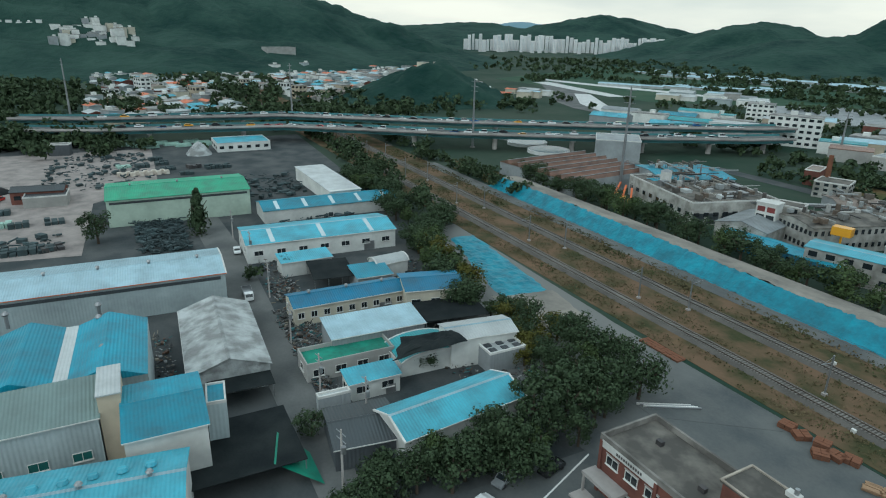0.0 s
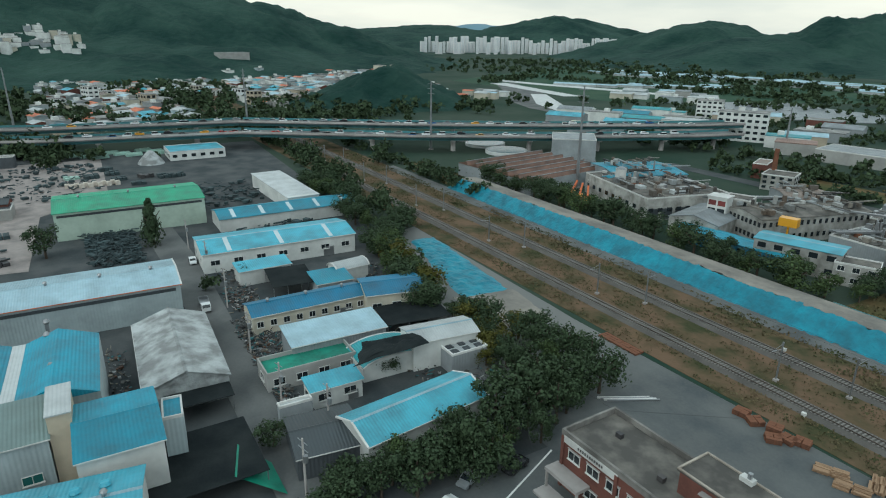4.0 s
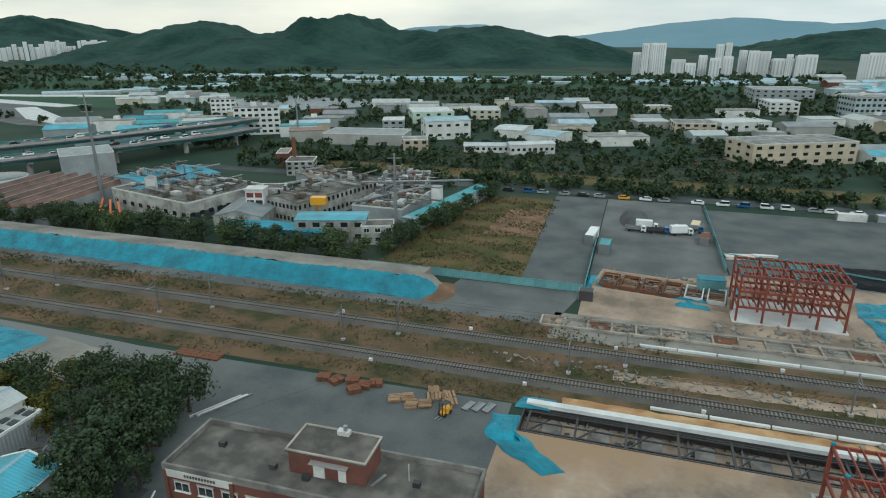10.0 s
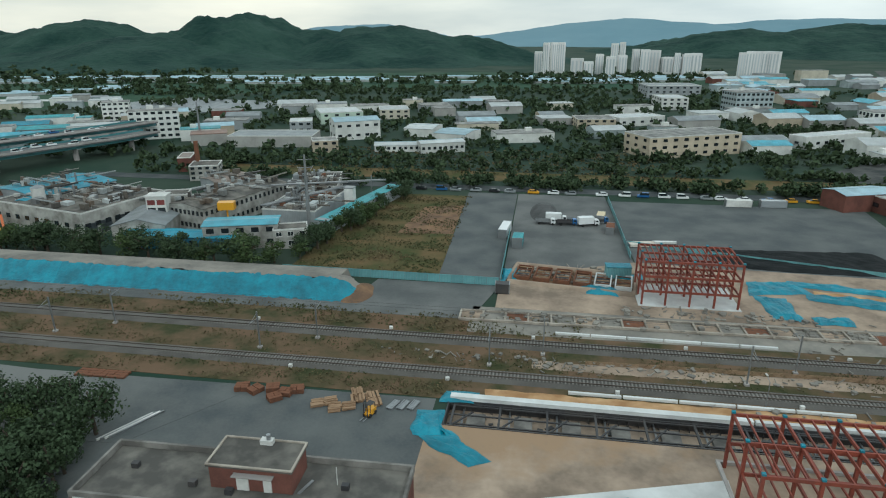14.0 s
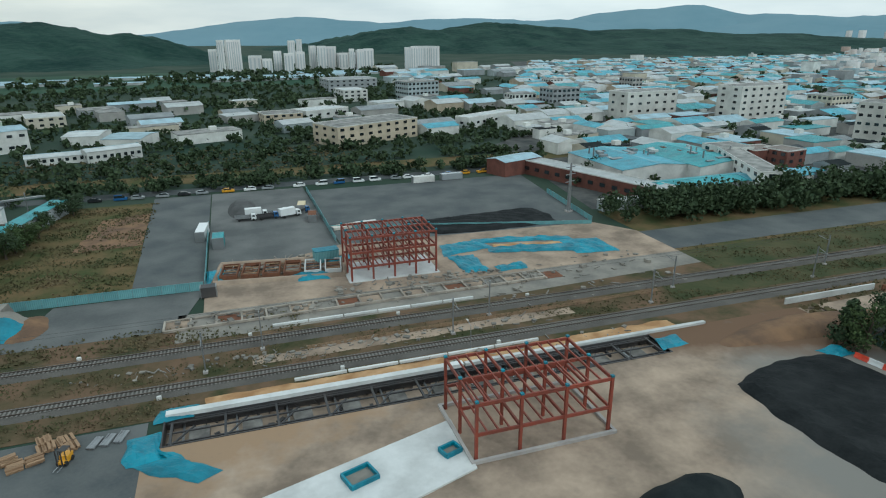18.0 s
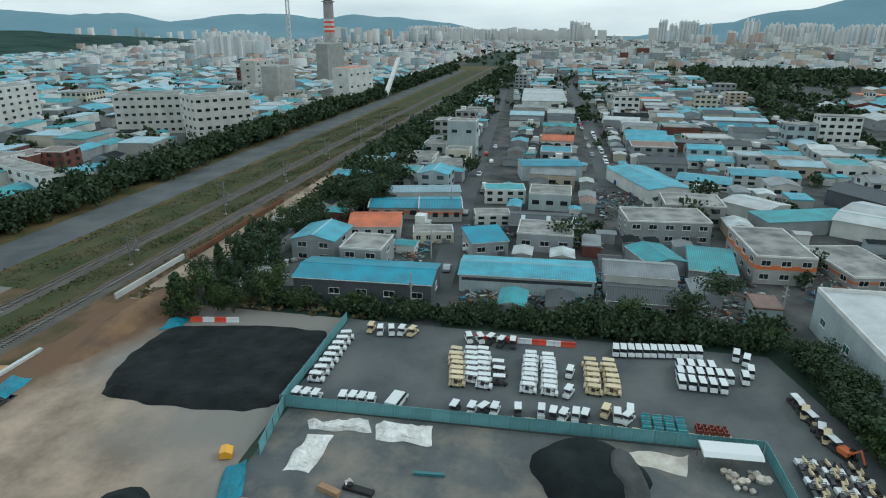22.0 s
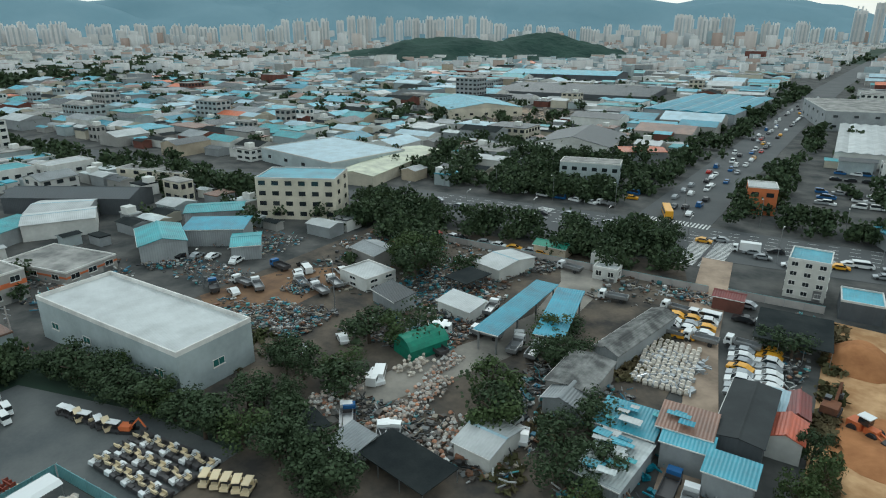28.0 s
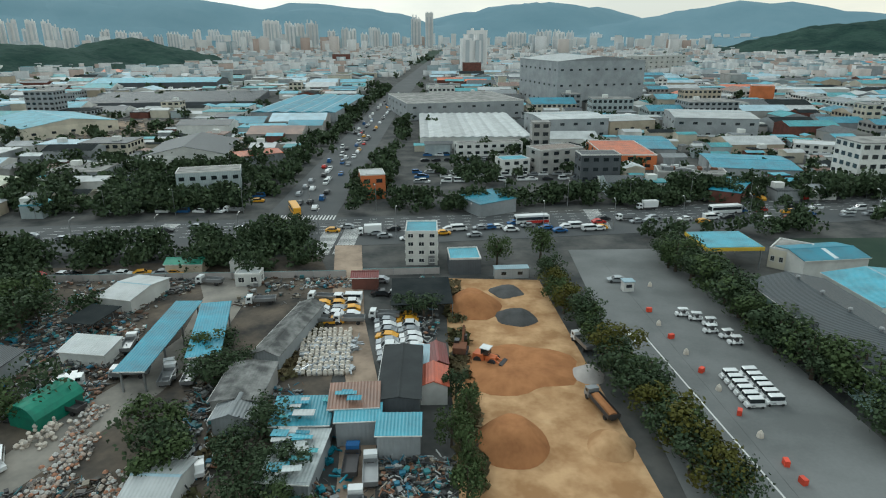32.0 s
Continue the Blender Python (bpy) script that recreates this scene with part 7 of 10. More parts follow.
BARRIER = [Geo().sweep([(-0.28, 0), (-0.12, 0.5), (-0.12, 1.0), (0.12, 1.0), (0.12, 0.5), (0.28, 0)], -0.66, 0.66, 0).mesh("traffic_barrier", m) for m in ("plastic_red", "car_white")]
barrier_row(108.2, 14.5, 108.8, -4.5, 14)
barrier_row(104.4, 72.2, 106.0, 62.6, 8, 0.14)
for k, (bx, by) in enumerate(((-46.4, -121.0), (-46.5, -108.6), (-47.0, -95.6), (-47.5, -82.6), (-48.1, -70.4), (-48.3, -66.6), (-51.5, -135.1), (-46.2, -114.5), (-46.9, -102.2), (-47.4, -89.7), (-47.8, -76.8))):
    solo("traffic_barrier" if k < 6 else "ballast_bag", Geo().box(0, 0, 0, 1.1, 0.7, 0.9) if k < 6 else Geo().tube(0, 0, 0, 0.55, 0.7, 9, 0.4).tube(0, 0, 0.7, 0.4, 0.4, 9, 0.12), "plastic_red" if k < 6 else "sack_white",
         "red plastic traffic barrier on the access road" if k < 6 else "white ballast bag on the access road", "barrier" if k < 6 else "bag", "", "markers on the access road", bx, by, 0.16, 20 * k)


def mast(x, y, h, label="tall tapered grey steel transmission mast", arms=3):
    root = thing("transmission_mast", label, "mast", x, y, 0, 20, "transmission masts")
    part("footing", Geo().box(0, 0, 0, 2, 2, 0.6), "concrete", root)
    part("shaft", Geo().tube(0, 0, 0.4, 0.75, h, 10, 0.28), "metal_grey", root)
    for k in range(arms):
        part("crossarm", Geo().beam((-2.2, 0, h - 1 - k * 2.4), (2.2, 0, h - 1 - k * 2.4), 0.22), "metal_grey", root)


for mx, my, mh in ((-395, 96.5, 37), (-288, 165.5, 35), (-185, 175, 40), (-197, 337, 22), (-70, 175.3, 25), (103, 175, 16), (-457, -27, 37)):
    mast(mx, my, mh)


def lattice_tower(x, y, h):
    root = thing("pylon", "lattice steel electricity pylon", "pylon", x, y, 0, 15, "pylons")
    b = h * 0.11
    for sx in (-1, 1):
        for sy in (-1, 1):
            part("leg", Geo().beam((sx * b, sy * b, 0), (sx * b * 0.15, sy * b * 0.15, h), 0.35), "metal_grey", root)
    br = Geo()
    for k in range(8):
        z0, z1 = h * k / 9, h * (k + 1) / 9
        c0, c1 = b * (1 - 0.85 * k / 9), b * (1 - 0.85 * (k + 1) / 9)
        for s in (-1, 1):
            br.beam((-c0, s * c0, z0), (c1, s * c1, z1), 0.18).beam((s * c0, -c0, z0), (s * c1, c1, z1), 0.18)
    part("bracing", br, "metal_grey", root)
    for k in range(3):
        part("crossarm", Geo().beam((-h * 0.13, 0, h * (0.72 + 0.1 * k)), (h * 0.13, 0, h * (0.72 + 0.1 * k)), 0.3), "metal_grey", root)


lattice_tower(-640, -188, 64)
lattice_tower(-716, -206, 82)
lattice_tower(-560, -176, 56)


def street_lamp(x, y, h=8, rot=0.0, label="grey street lamp with a curved arm"):
    root = thing("street_lamp", label, "street lamp", x, y, 0, rot, "street lamps")
    part("pole", Geo().tube(0, 0, 0, 0.11, h, 7, 0.07), "metal_grey", root)
    part("arm", Geo().beam((0, 0, h), (1.6, 0, h + 0.4), 0.09), "metal_grey", root)
    part("lamp_head", Geo().box(1.9, 0, h + 0.35, 0.8, 0.3, 0.14), "trim_white", root)


def utility_pole(x, y, h=10, rot=0.0):
    root = thing("utility_pole", "concrete utility pole with a transformer", "utility pole", x, y, 0, rot, "utility poles")
    part("pole", Geo().tube(0, 0, 0, 0.2, h, 8, 0.13), "concrete", root)
    for k in range(2):
        part("crossarm", Geo().beam((-1.1, 0, h - 0.5 - k * 1.1), (1.1, 0, h - 0.5 - k * 1.1), 0.1), "metal_grey", root)
    part("transformer", Geo().tube(0.45, 0, h - 3.4, 0.35, 1.0, 8), "metal_grey", root)


for ux, uy in ((-66, 20, ), (-90, 24), (-112, 24.5), (-136, 25.5), (-160, 26), (-182, 25), (118, 29.5), (150, 32), (190, 34), (235, 38), (126, -45), (-80, 28.5)):
    utility_pole(ux, uy, 11 if ux == -66 else 9, 15)
for k in range(14):
    street_lamp(120 - k * 22, -163 - k * 2.2, 9, -95)
    street_lamp(128 - k * 22, -199 - k * 1.2, 9, 85)
street_lamp(39, 97.5, 5, 90, "white site lamp on a pole")
street_lamp(86, -90, 12, 130, "tall yard floodlight pole")
street_lamp(121, -83.6, 10, 130, "tall yard floodlight pole")


# ---------------------------------------------------------------- steel frames
def steel_frame(x, y, xs, ys, levels, label, rot=0.0, sub=1, slab=True):
    root = thing("unfinished_building", label, "steel frame", x, y, 0.14, rot)
    top = levels[-1]
    for cx in xs:
        for cy in ys:
            part("column", Geo().box(cx, cy, 0, 0.42, 0.42, top), "steel_red", root)
            part("column_cap", Geo().box(cx, cy, top, 0.5, 0.5, 0.3), "tarp_blue", root)
    for z in levels:
        for cy in ys:
            for a, b in zip(xs, xs[1:]):
                part("beam", Geo().beam((a + 0.22, cy, z - 0.3), (b - 0.22, cy, z - 0.3), 0.26, 0.5), "steel_red", root)
        for cx in xs:
            for a, b in zip(ys, ys[1:]):
                part("beam", Geo().beam((cx, a + 0.22, z - 0.3), (cx, b - 0.22, z - 0.3), 0.26, 0.5), "steel_red", root)
        for a, b in zip(xs, xs[1:]):
            for k in range(sub):
                m = a + (b - a) * (k + 1) / (sub + 1)
                part("joist", Geo().beam((m, ys[0], z - 0.2), (m, ys[-1], z - 0.2), 0.18, 0.32), "steel_red", root)
    mx, my, w, d = (xs[0] + xs[-1]) / 2, (ys[0] + ys[-1]) / 2, xs[-1] - xs[0] + 1.5, ys[-1] - ys[0] + 1.5
    if slab:
        part("base_slab", Geo().box(mx, my, -0.05, w, d, 0.25), "concrete_white", root)
    else:
        for bx, by, bw, bd in ((mx, my - d / 2, w + 0.5, 0.5), (mx, my + d / 2, w + 0.5, 0.5), (mx - w / 2, my, 0.5, d - 0.5), (mx + w / 2, my, 0.5, d - 0.5)):
            part("ground_beam", Geo().box(bx, by, -0.05, bw, bd, 0.55), "concrete", root)


steel_frame(0, 0, (28.3, 35.0, 42.0, 49.4), (67.4, 74.0, 80.6), (4.4, 9.2), "two-storey red-painted steel building frame on the site", 0, 3, False)
steel_frame(0, 0, (24.2, 29.4, 34.7, 40.0, 45.2), (137.6, 143.6, 149.6), (3.8, 7.4, 11.0), "three-level red-painted steel building frame", 0, 3)

# trench with retaining wall and struts
x0, y0, x1, y1 = TRENCH
t = thing("trench", "braced construction trench with a white capping beam", "trench", 0, 0, 0, 0, "", "structure")
TR = random.Random(4)
lat = Geo()
for k in range(int((x1 - x0) / 1.6)):
    lx = x0 + 1 + k * 1.6
    lat.box(lx, y0 + 0.5, -1.8, 0.12, 0.12, 1.9).box(lx, y1 - 0.5, -1.8, 0.12, 0.12, 1.9)
    if k % 2:
        lat.beam((lx, y0 + 0.5, -1.7), (lx + 1.6, y0 + 0.5, 0.0), 0.09)
        lat.beam((lx, y1 - 0.5, 0.0), (lx + 1.6, y1 - 0.5, -1.7), 0.09)
    if TR.random() < 0.5:
        lat.box(lx, TR.uniform(y0 + 1, y1 - 1), -1.7, TR.uniform(0.3, 2.0), TR.uniform(0.3, 1.2), TR.uniform(0.1, 0.5), TR.uniform(0, 90))
for yy in (y0 + 0.9, (y0 + y1) / 2, y1 - 0.9):
    lat.beam((x0 + 0.5, yy, -0.15), (x1 - 0.5, yy, -0.15), 0.22)
tagged(part("lattice", lat, "metal_dark", t, "dark steel lattice and formwork"), kind="stuff")
part("trench_floor", Geo().box((x0 + x1) / 2, (y0 + y1) / 2, -2.0, x1 - x0, y1 - y0, 0.3), "dirt", t)
for wx, wy, sx, sy in (((x0 + x1) / 2, y0 - 0.1, x1 - x0, 0.2), ((x0 + x1) / 2, y1 + 0.1, x1 - x0, 0.2), (x0 - 0.1, (y0 + y1) / 2, 0.2, y1 - y0 + 0.4), (x1 + 0.1, (y0 + y1) / 2, 0.2, y1 - y0 + 0.4)):
    part("sheet_wall", Geo().box(wx, wy, -3.2, sx, sy, 3.45), "metal_dark", t)
part("capping_beam", Geo().box(11, y1 + 0.7, 0.05, 49, 1.3, 0.9), "concrete_white", t, "white concrete capping beam")
part("capping_beam", Geo().box(62, y1 + 0.9, 0.05, 52, 0.8, 0.6), "concrete_white", t, "white concrete capping beam")
for k in range(12):
    cx = x0 + 1 + k * (x1 - x0 - 2) / 11
    part("strut", Geo().beam((cx, y0, -0.2), (cx, y1, -0.2), 0.35), "metal_dark", t)
    part("strut", Geo().beam((cx + 1.6, y0, -1.2), (cx + 1.6, y1, -1.2), 0.3), "metal_grey", t)
    part("brace", Geo().beam((cx, y0 + 0.3, -0.2), (cx + 3.2, y1 - 2.5, -0.2), 0.22), "metal_dark", t)
    part("footing", Geo().box(cx + 3.9, (y0 + y1) / 2, -1.7, 3.0, 4.0, 0.7), "concrete_grimy", t)
part("waling", Geo().beam((x0, y0 + 0.25, -0.3), (x1, y0 + 0.25, -0.3), 0.4), "metal_dark", t)
part("waling", Geo().beam((x0, y1 - 0.25, -0.3), (x1, y1 - 0.25, -0.3), 0.4), "metal_dark", t)

g = Geo()
g.quad((28, 77.4, 0.42), (27.8, 65.6, 0.42), (-6, 54.6, 0.42), (-9, 66.4, 0.42))
for a, b in (((28, 77.4), (27.8, 65.6)), ((27.8, 65.6), (-6, 54.6)), ((-6, 54.6), (-9, 66.4)), ((-9, 66.4), (28, 77.4))):
    g.quad((*a, 0.42), (*b, 0.42), (*b, 0.0), (*a, 0.0))
slab = solo("foundation_slab", g, "concrete_white", "fresh white concrete foundation slab", "concrete slab", "structure")
for hx, hy, s in ((12.2, 68.6, 1.0), (25.4, 70.0, 0.65)):
    hole = thing("shaft_frame", "blue-sheeted timber frame round an opening in the slab", "formwork", hx, hy, 0.42, 18, "openings in the slab")
    for bx, by, bw, bd in ((0, -1.5 * s, 4.2 * s, 0.3), (0, 1.5 * s, 4.2 * s, 0.3), (-2.0 * s, 0, 0.3, 2.7 * s), (2.0 * s, 0, 0.3, 2.7 * s)):
        part("side", Geo().box(bx, by, 0, bw, bd, 0.7), "tarp_blue", hole)
    part("opening_floor", Geo().box(0, 0, 0, 3.7 * s, 2.7 * s, 0.06), "dirt_grey", hole)


# ---------------------------------------------------------------- heaps and sheets
def mound(name, label, category, cx, cy, rx, ry, h, mat, rough=0.25, rot=0.0, flat=1.0, z=0.1, n=26, seed=0):
    """A heap with an uneven rim; flat > 1 gives it a level top."""
    g = Geo()
    rings = 12
    for i in range(rings + 1):
        for k in range(n):
            a, r = 6.2832 * k / n, i / rings
            wob = 1 + rough * 0.6 * noise.noise((math.cos(a) * 1.3 + seed, math.sin(a) * 1.3, seed * 2.1)) + 0.12 * rough * noise.noise((math.cos(a) * 6, math.sin(a) * 6, seed))
            px, py = rx * r * wob * math.cos(a), ry * r * wob * math.sin(a)
            hz = h * min(1, flat * (1 - r ** 1.4)) + rough * h * 0.35 * noise.fractal((px * 0.35 + seed, py * 0.35, 0.5), 1.0, 2.0, 3) * (1 - r)
            g.v.append((px, py, hz if i < rings else -0.1))
    for i in range(rings):
        for k in range(n):
            j = (k + 1) % n
            g.f.append((i * n + k, i * n + j, (i + 1) * n + j, (i + 1) * n + k))
            g.m.append(0)
    ob = solo(name, g, mat, label, category, "", "", cx, cy, z, rot)
    ob.data.polygons.foreach_set("use_smooth", [True] * len(ob.data.polygons))
    return ob


def sheet(name, label, corners, h, mat, nx=24, ny=10, seed=0.0, z=0.15, category="tarpaulin", folds=0.0):
    """A crumpled sheet over uneven ground between four corners."""
    g = Geo()
    A, B, C, D = [Vector((*c, 0)) for c in corners]
    for i in range(nx + 1):
        for j in range(ny + 1):
            u, v = i / nx, j / ny
            p = A.lerp(B, u).lerp(D.lerp(C, u), v)
            e = min(1, 6 * min(u, 1 - u, v, 1 - v) + 0.05)
            w = noise.noise((p.x * 0.3 + seed, p.y * 0.3, 0)) * 0.9
            q = noise.fractal((p.x * 0.5 + seed, p.y * 0.5, 3), 0.9, 2.0, 3)
            g.v.append((p.x + w * (e < 0.9), p.y + w * 0.8 * (e < 0.9), z + e * (h * (0.6 + 0.5 * q) + folds * abs(noise.noise((u * 2.5 + seed, v * 7, 5))))))
    for i in range(nx):
        for j in range(ny):
            k = i * (ny + 1) + j
            g.f.append((k, k + ny + 1, k + ny + 2, k + 1))
            g.m.append(0)
    return solo(name, g, mat, label, category)


# long sheeted bank north of the railway
bank = thing("sheeted_bank", "long earth bank covered with overlapping blue tarpaulins", "tarpaulin")
BANK = ((128.6, 0.1), (129.2, 0.6), (129.9, 1.3), (130.6, 2.1), (131.2, 2.7), (131.8, 3.3), (132.4, 3.8), (133.0, 4.2), (133.8, 4.4), (136, 4.2))


def bank_strip(x0, x1, rows, lift, seed):
    g = Geo()
    n, m = round((x1 - x0) * 2), len(rows)
    for i in range(n + 1):
        px = x0 + (x1 - x0) * i / n
        e = min(1, (px + 212) / 6, (-40 - px) / 6)
        for j, (py, pz) in enumerate(rows):
            q = noise.fractal((px * 0.45 + seed, pz * 1.1, 2.0), 0.8, 2.1, 4)
            g.v.append((px, py + 0.4 * q - (0.3 * noise.noise((px * 0.9, seed, 1)) if j == 0 else 0), max(0.1, (pz + 0.34 * q) * e) + lift))
    for i in range(n):
        for j in range(m - 1):
            k = i * m + j
            g.f.append((k, k + m, k + m + 1, k + 1))
            g.m.append(0)
    return g


for k in range(19):
    bx = -211 + k * 9
    part("tarpaulin_sheet", bank_strip(bx, bx + 9.5, BANK[:8], 0.05 * (k % 2), 3.0 * (k % 2)), "tarp_blue", bank)
part("earth_crest", bank_strip(-211, -41, BANK[7:], 0.0, 0.0), "dirt_grey", bank)
sheet("bare_earth", "bare brown earth in the grass lot", ((-44, 182), (-26.5, 184), (-27.5, 218), (-41, 214)), 0.1, "earth_brown", 16, 16, 81, 0.16, "earth")
sheet("bare_earth", "bare brown earth beside the tarpaulin", ((-115, 73), (-97, 74), (-94, 86), (-112, 88.5)), 0.15, "dirt_grey", 16, 12, 83, 0.2, "earth")
mound("earth_mound", "brown earth at the end of the sheeted bank", "earth heap", -43, 134, 5, 6, 2.0, "earth_brown", 0.4)
g = Geo().sweep([(134, 0), (134, 4.1), (141, 3.6), (144, 0)], -208, -47, 0)
solo("earth_bank", g, "dirt_grey", "bare earth behind the sheeted bank", "earth bank")
sheet("tarpaulin", "crumpled blue tarpaulin spread over soil heaps", ((-158, 84), (-113, 74.5), (-113, 87.5), (-157, 92)), 0.9, "tarp_blue", 40, 14, 1)
sheet("tarpaulin", "blue tarpaulin over a low soil ridge", ((-16.5, 86), (-14.4, 84), (-8, 78.4), (-12, 80)), 0.7, "tarp_blue", 14, 6, 4)
sheet("tarpaulin", "blue tarpaulin over a low soil ridge", ((-18.5, 88), (-14, 88.6), (-13, 81), (-18, 81)), 1.0, "tarp_blue", 10, 10, 7)
sheet("tarpaulin", "blue tarpaulin over a low soil ridge", ((-17.5, 81), (-12.5, 82), (-5, 76.6), (-8, 75)), 1.0, "tarp_blue", 14, 6, 9)
sheet("tarpaulin", "blue tarpaulin at the trench end", ((-15, 91), (-9, 91.5), (-9, 94.5), (-14.5, 94.5)), 0.7, "tarp_blue", 8, 6, 12)
sheet("tarpaulin", "blue tarpaulin at the trench end", ((73, 85.5), (79, 86), (79, 90), (74, 90)), 0.6, "tarp_blue", 8, 6, 13)
for k, c in enumerate((((52, 156), (63, 157), (66, 150), (50.5, 147)), ((64, 150), (93, 145), (90, 139), (63, 146)), ((51, 147), (58, 146), (58, 133), (52, 134)), ((62, 158), (90, 152), (90, 148.5), (62, 154.5)), ((84, 150), (97, 148), (97, 136), (85, 138)), ((60, 136), (68, 136), (68, 132.5), (60, 132.5)), ((20, 157), (27, 157), (27, 151), (21, 152)), ((-9, 156), (-4, 157), (-5, 148), (-9, 147)), ((11, 147), (19, 147), (20, 141.5), (12, 142)))):
    sheet("tarpaulin", "blue tarpaulin lining the excavation", c, 1.0, "tarp_blue", 16, 6, 20 + k, 0.2)
sheet("tarpaulin", "blue tarpaulin bundle beside the storage ground", ((57, 40), (60, 37.5), (67, 40.5), (65, 42.5)), 1.0, "tarp_blue", 10, 5, 33, 0.2)
sheet("sand_patch", "pale sand inside the lined excavation", ((66, 152), (88, 148), (86, 144), (66, 148)), 0.5, "sand", 12, 6, 41, 0.18, "sand")
solo("excavator_bucket", Geo().sweep([(-0.8, 0), (-0.9, 0.8), (0, 1.3), (0.8, 1.1), (0.9, 0.1)], -0.9, 0.9, 0), "car_yellow", "orange digger bucket on the ground", "digger bucket", "", "", 67, 43.5, 0.2, 20)


sk0 = random.Random(88)


def flat_heap(name, label, pts, h, mat, n=30, seed=0, z=0.12):
    """A low spread heap filling the quadrilateral pts."""
    g = Geo()
    A, B, C, D = [Vector((*c, 0)) for c in pts]
    for i in range(n + 1):
        for j in range(n + 1):
            u, v = i / n, j / n
            s = 2 * u - 1, 2 * v - 1
            p = A.lerp(B, u).lerp(D.lerp(C, u), v)
            r = max(abs(s[0]), abs(s[1]))
            sh = 1 - 0.13 * (abs(s[0] * s[1]) ** 2)
            c = (A + B + C + D) / 4
            p = c + (p - c) * (sh + 0.05 * noise.noise((p.x * 0.25, p.y * 0.25, seed)))
            e = min(1, 5 * (1 - r))
            g.v.append((p.x, p.y, z + e * h * (0.75 + 0.3 * noise.fractal((p.x * 0.3, p.y * 0.3, seed), 1.0, 2.0, 4)) - (0.1 if r > 0.99 else 0)))
    for i in range(n):
        for j in range(n):
            k = i * (n + 1) + j
            g.f.append((k, k + n + 1, k + n + 2, k + 1))
            g.m.append(0)
    return solo(name, g, mat, label, "heap")


flat_heap("coal_bed", "wide low heap of black coal fines", ((75.2, 73.6), (102.5, 77), (108, 41.4), (77, 40)), 1.3, "coal", 40, 3)
flat_heap("coal_bed", "long low heap of black coal fines", ((42, 180), (96, 184), (96, 164), (54, 164.5)), 1.0, "coal", 30, 5)
mound("covered_mound", "heap covered with black patched netting", "heap", 49.2, 49.0, 9.6, 6.0, 3.0, "net_dark", 0.4, 20, 1.5, 0.1, 30, 7)
mound("covered_mound", "gravel heap under torn black netting", "heap", 72.8, -6.2, 7.4, 8.2, 2.3, "net_dark", 0.35, 4, 2.2, 0.15, 34, 9)
mound("gravel_mound", "dark grey gravel laid open beside the netting", "gravel heap", 72.6, -10.6, 6.4, 3.0, 2.7, "gravel_dark", 0.4, 8, 1.6, 0.15, 30, 19)
sheet("tarpaulin", "blue tarpaulin bundle at the coal bed", ((99, 76), (104, 77), (106, 73), (101, 73)), 1.0, "tarp_blue", 10, 6, 35, 0.2)
for k, c in enumerate((((76.8, 35.5), (78.4, 26.2), (76.1, 25.3), (74.9, 34.5)), ((78.3, 25.2), (79.2, 16.4), (75.0, 16.1), (74.3, 24.0)), ((73.6, 34.2), (74.6, 30.6), (65.4, 30.6), (65.8, 34.8)), ((64.9, 25.6), (65.6, 24.6), (64.5, 24.4), (63.9, 25.2)))):
    sheet("white_sheeting", "pile of folded white plastic sheeting", c, 0.9, "tarp_white", 40, 22, 60 + k, 0.2, "plastic sheeting", 0.5)
solo("timber_beam", Geo().box(0, 0, 0, 3.2, 0.9, 0.7), "timber", "short stack of pale timber on the ground", "timber", "", "", 62.9, 26.8, 0.18, 70)
solo("rubber_hose", Geo().box(0, 0, 0, 4.2, 1.0, 0.5).tube(1.2, 0, 0.5, 0.4, 0.4, 8), "tyre", "dark rolls of rubber sheeting", "rubber roll", "", "", 63.8, 23.2, 0.18, 80)
solo("steel_beam", Geo().box(0, 0, 0, 4.2, 0.5, 0.4), "girder_teal", "long teal steel beam on the ground", "beam", "", "", 68.6, 14.9, 0.18, 95)
for k in range(13):
    solo("cart_canopy", Geo().sweep([(-0.55, 0), (-0.45, 0.16), (0.45, 0.16), (0.55, 0)], -0.75, 0.75, 0), "cart_cream", "spare cream cart canopy lying beside the fence", "canopy", "", "spare canopies beside the fence", 83.7 + k * 0.09, 4.6 - k * 2.6 + sk0.uniform(-0.5, 0.5), 0.2, 90 + sk0.uniform(-12, 12))
sheet("white_sheeting", "spilt white powder and torn sacks", ((79, -11.5), (80, -20), (75, -19), (76, -12.5)), 0.15, "sack_white", 12, 8, 66, 0.2, "plastic sheeting")
tent = thing("canopy_tent", "white flat canopy tent over stacked sacks", "tent", 78.6, -24.9, 0.17, -87)
part("canopy", Geo().sweep([(-1.9, 2.5), (-1.2, 2.9), (1.2, 2.9), (1.9, 2.5)], -3.9, 3.9, 0), "car_white", tent)
for sx in (-3.7, 0, 3.7):
    for sy in (-1.7, 1.7):
        part("post", Geo().box(sx, sy, 0, 0.1, 0.1, 2.55), "metal_grey", tent)
sk = random.Random(3)


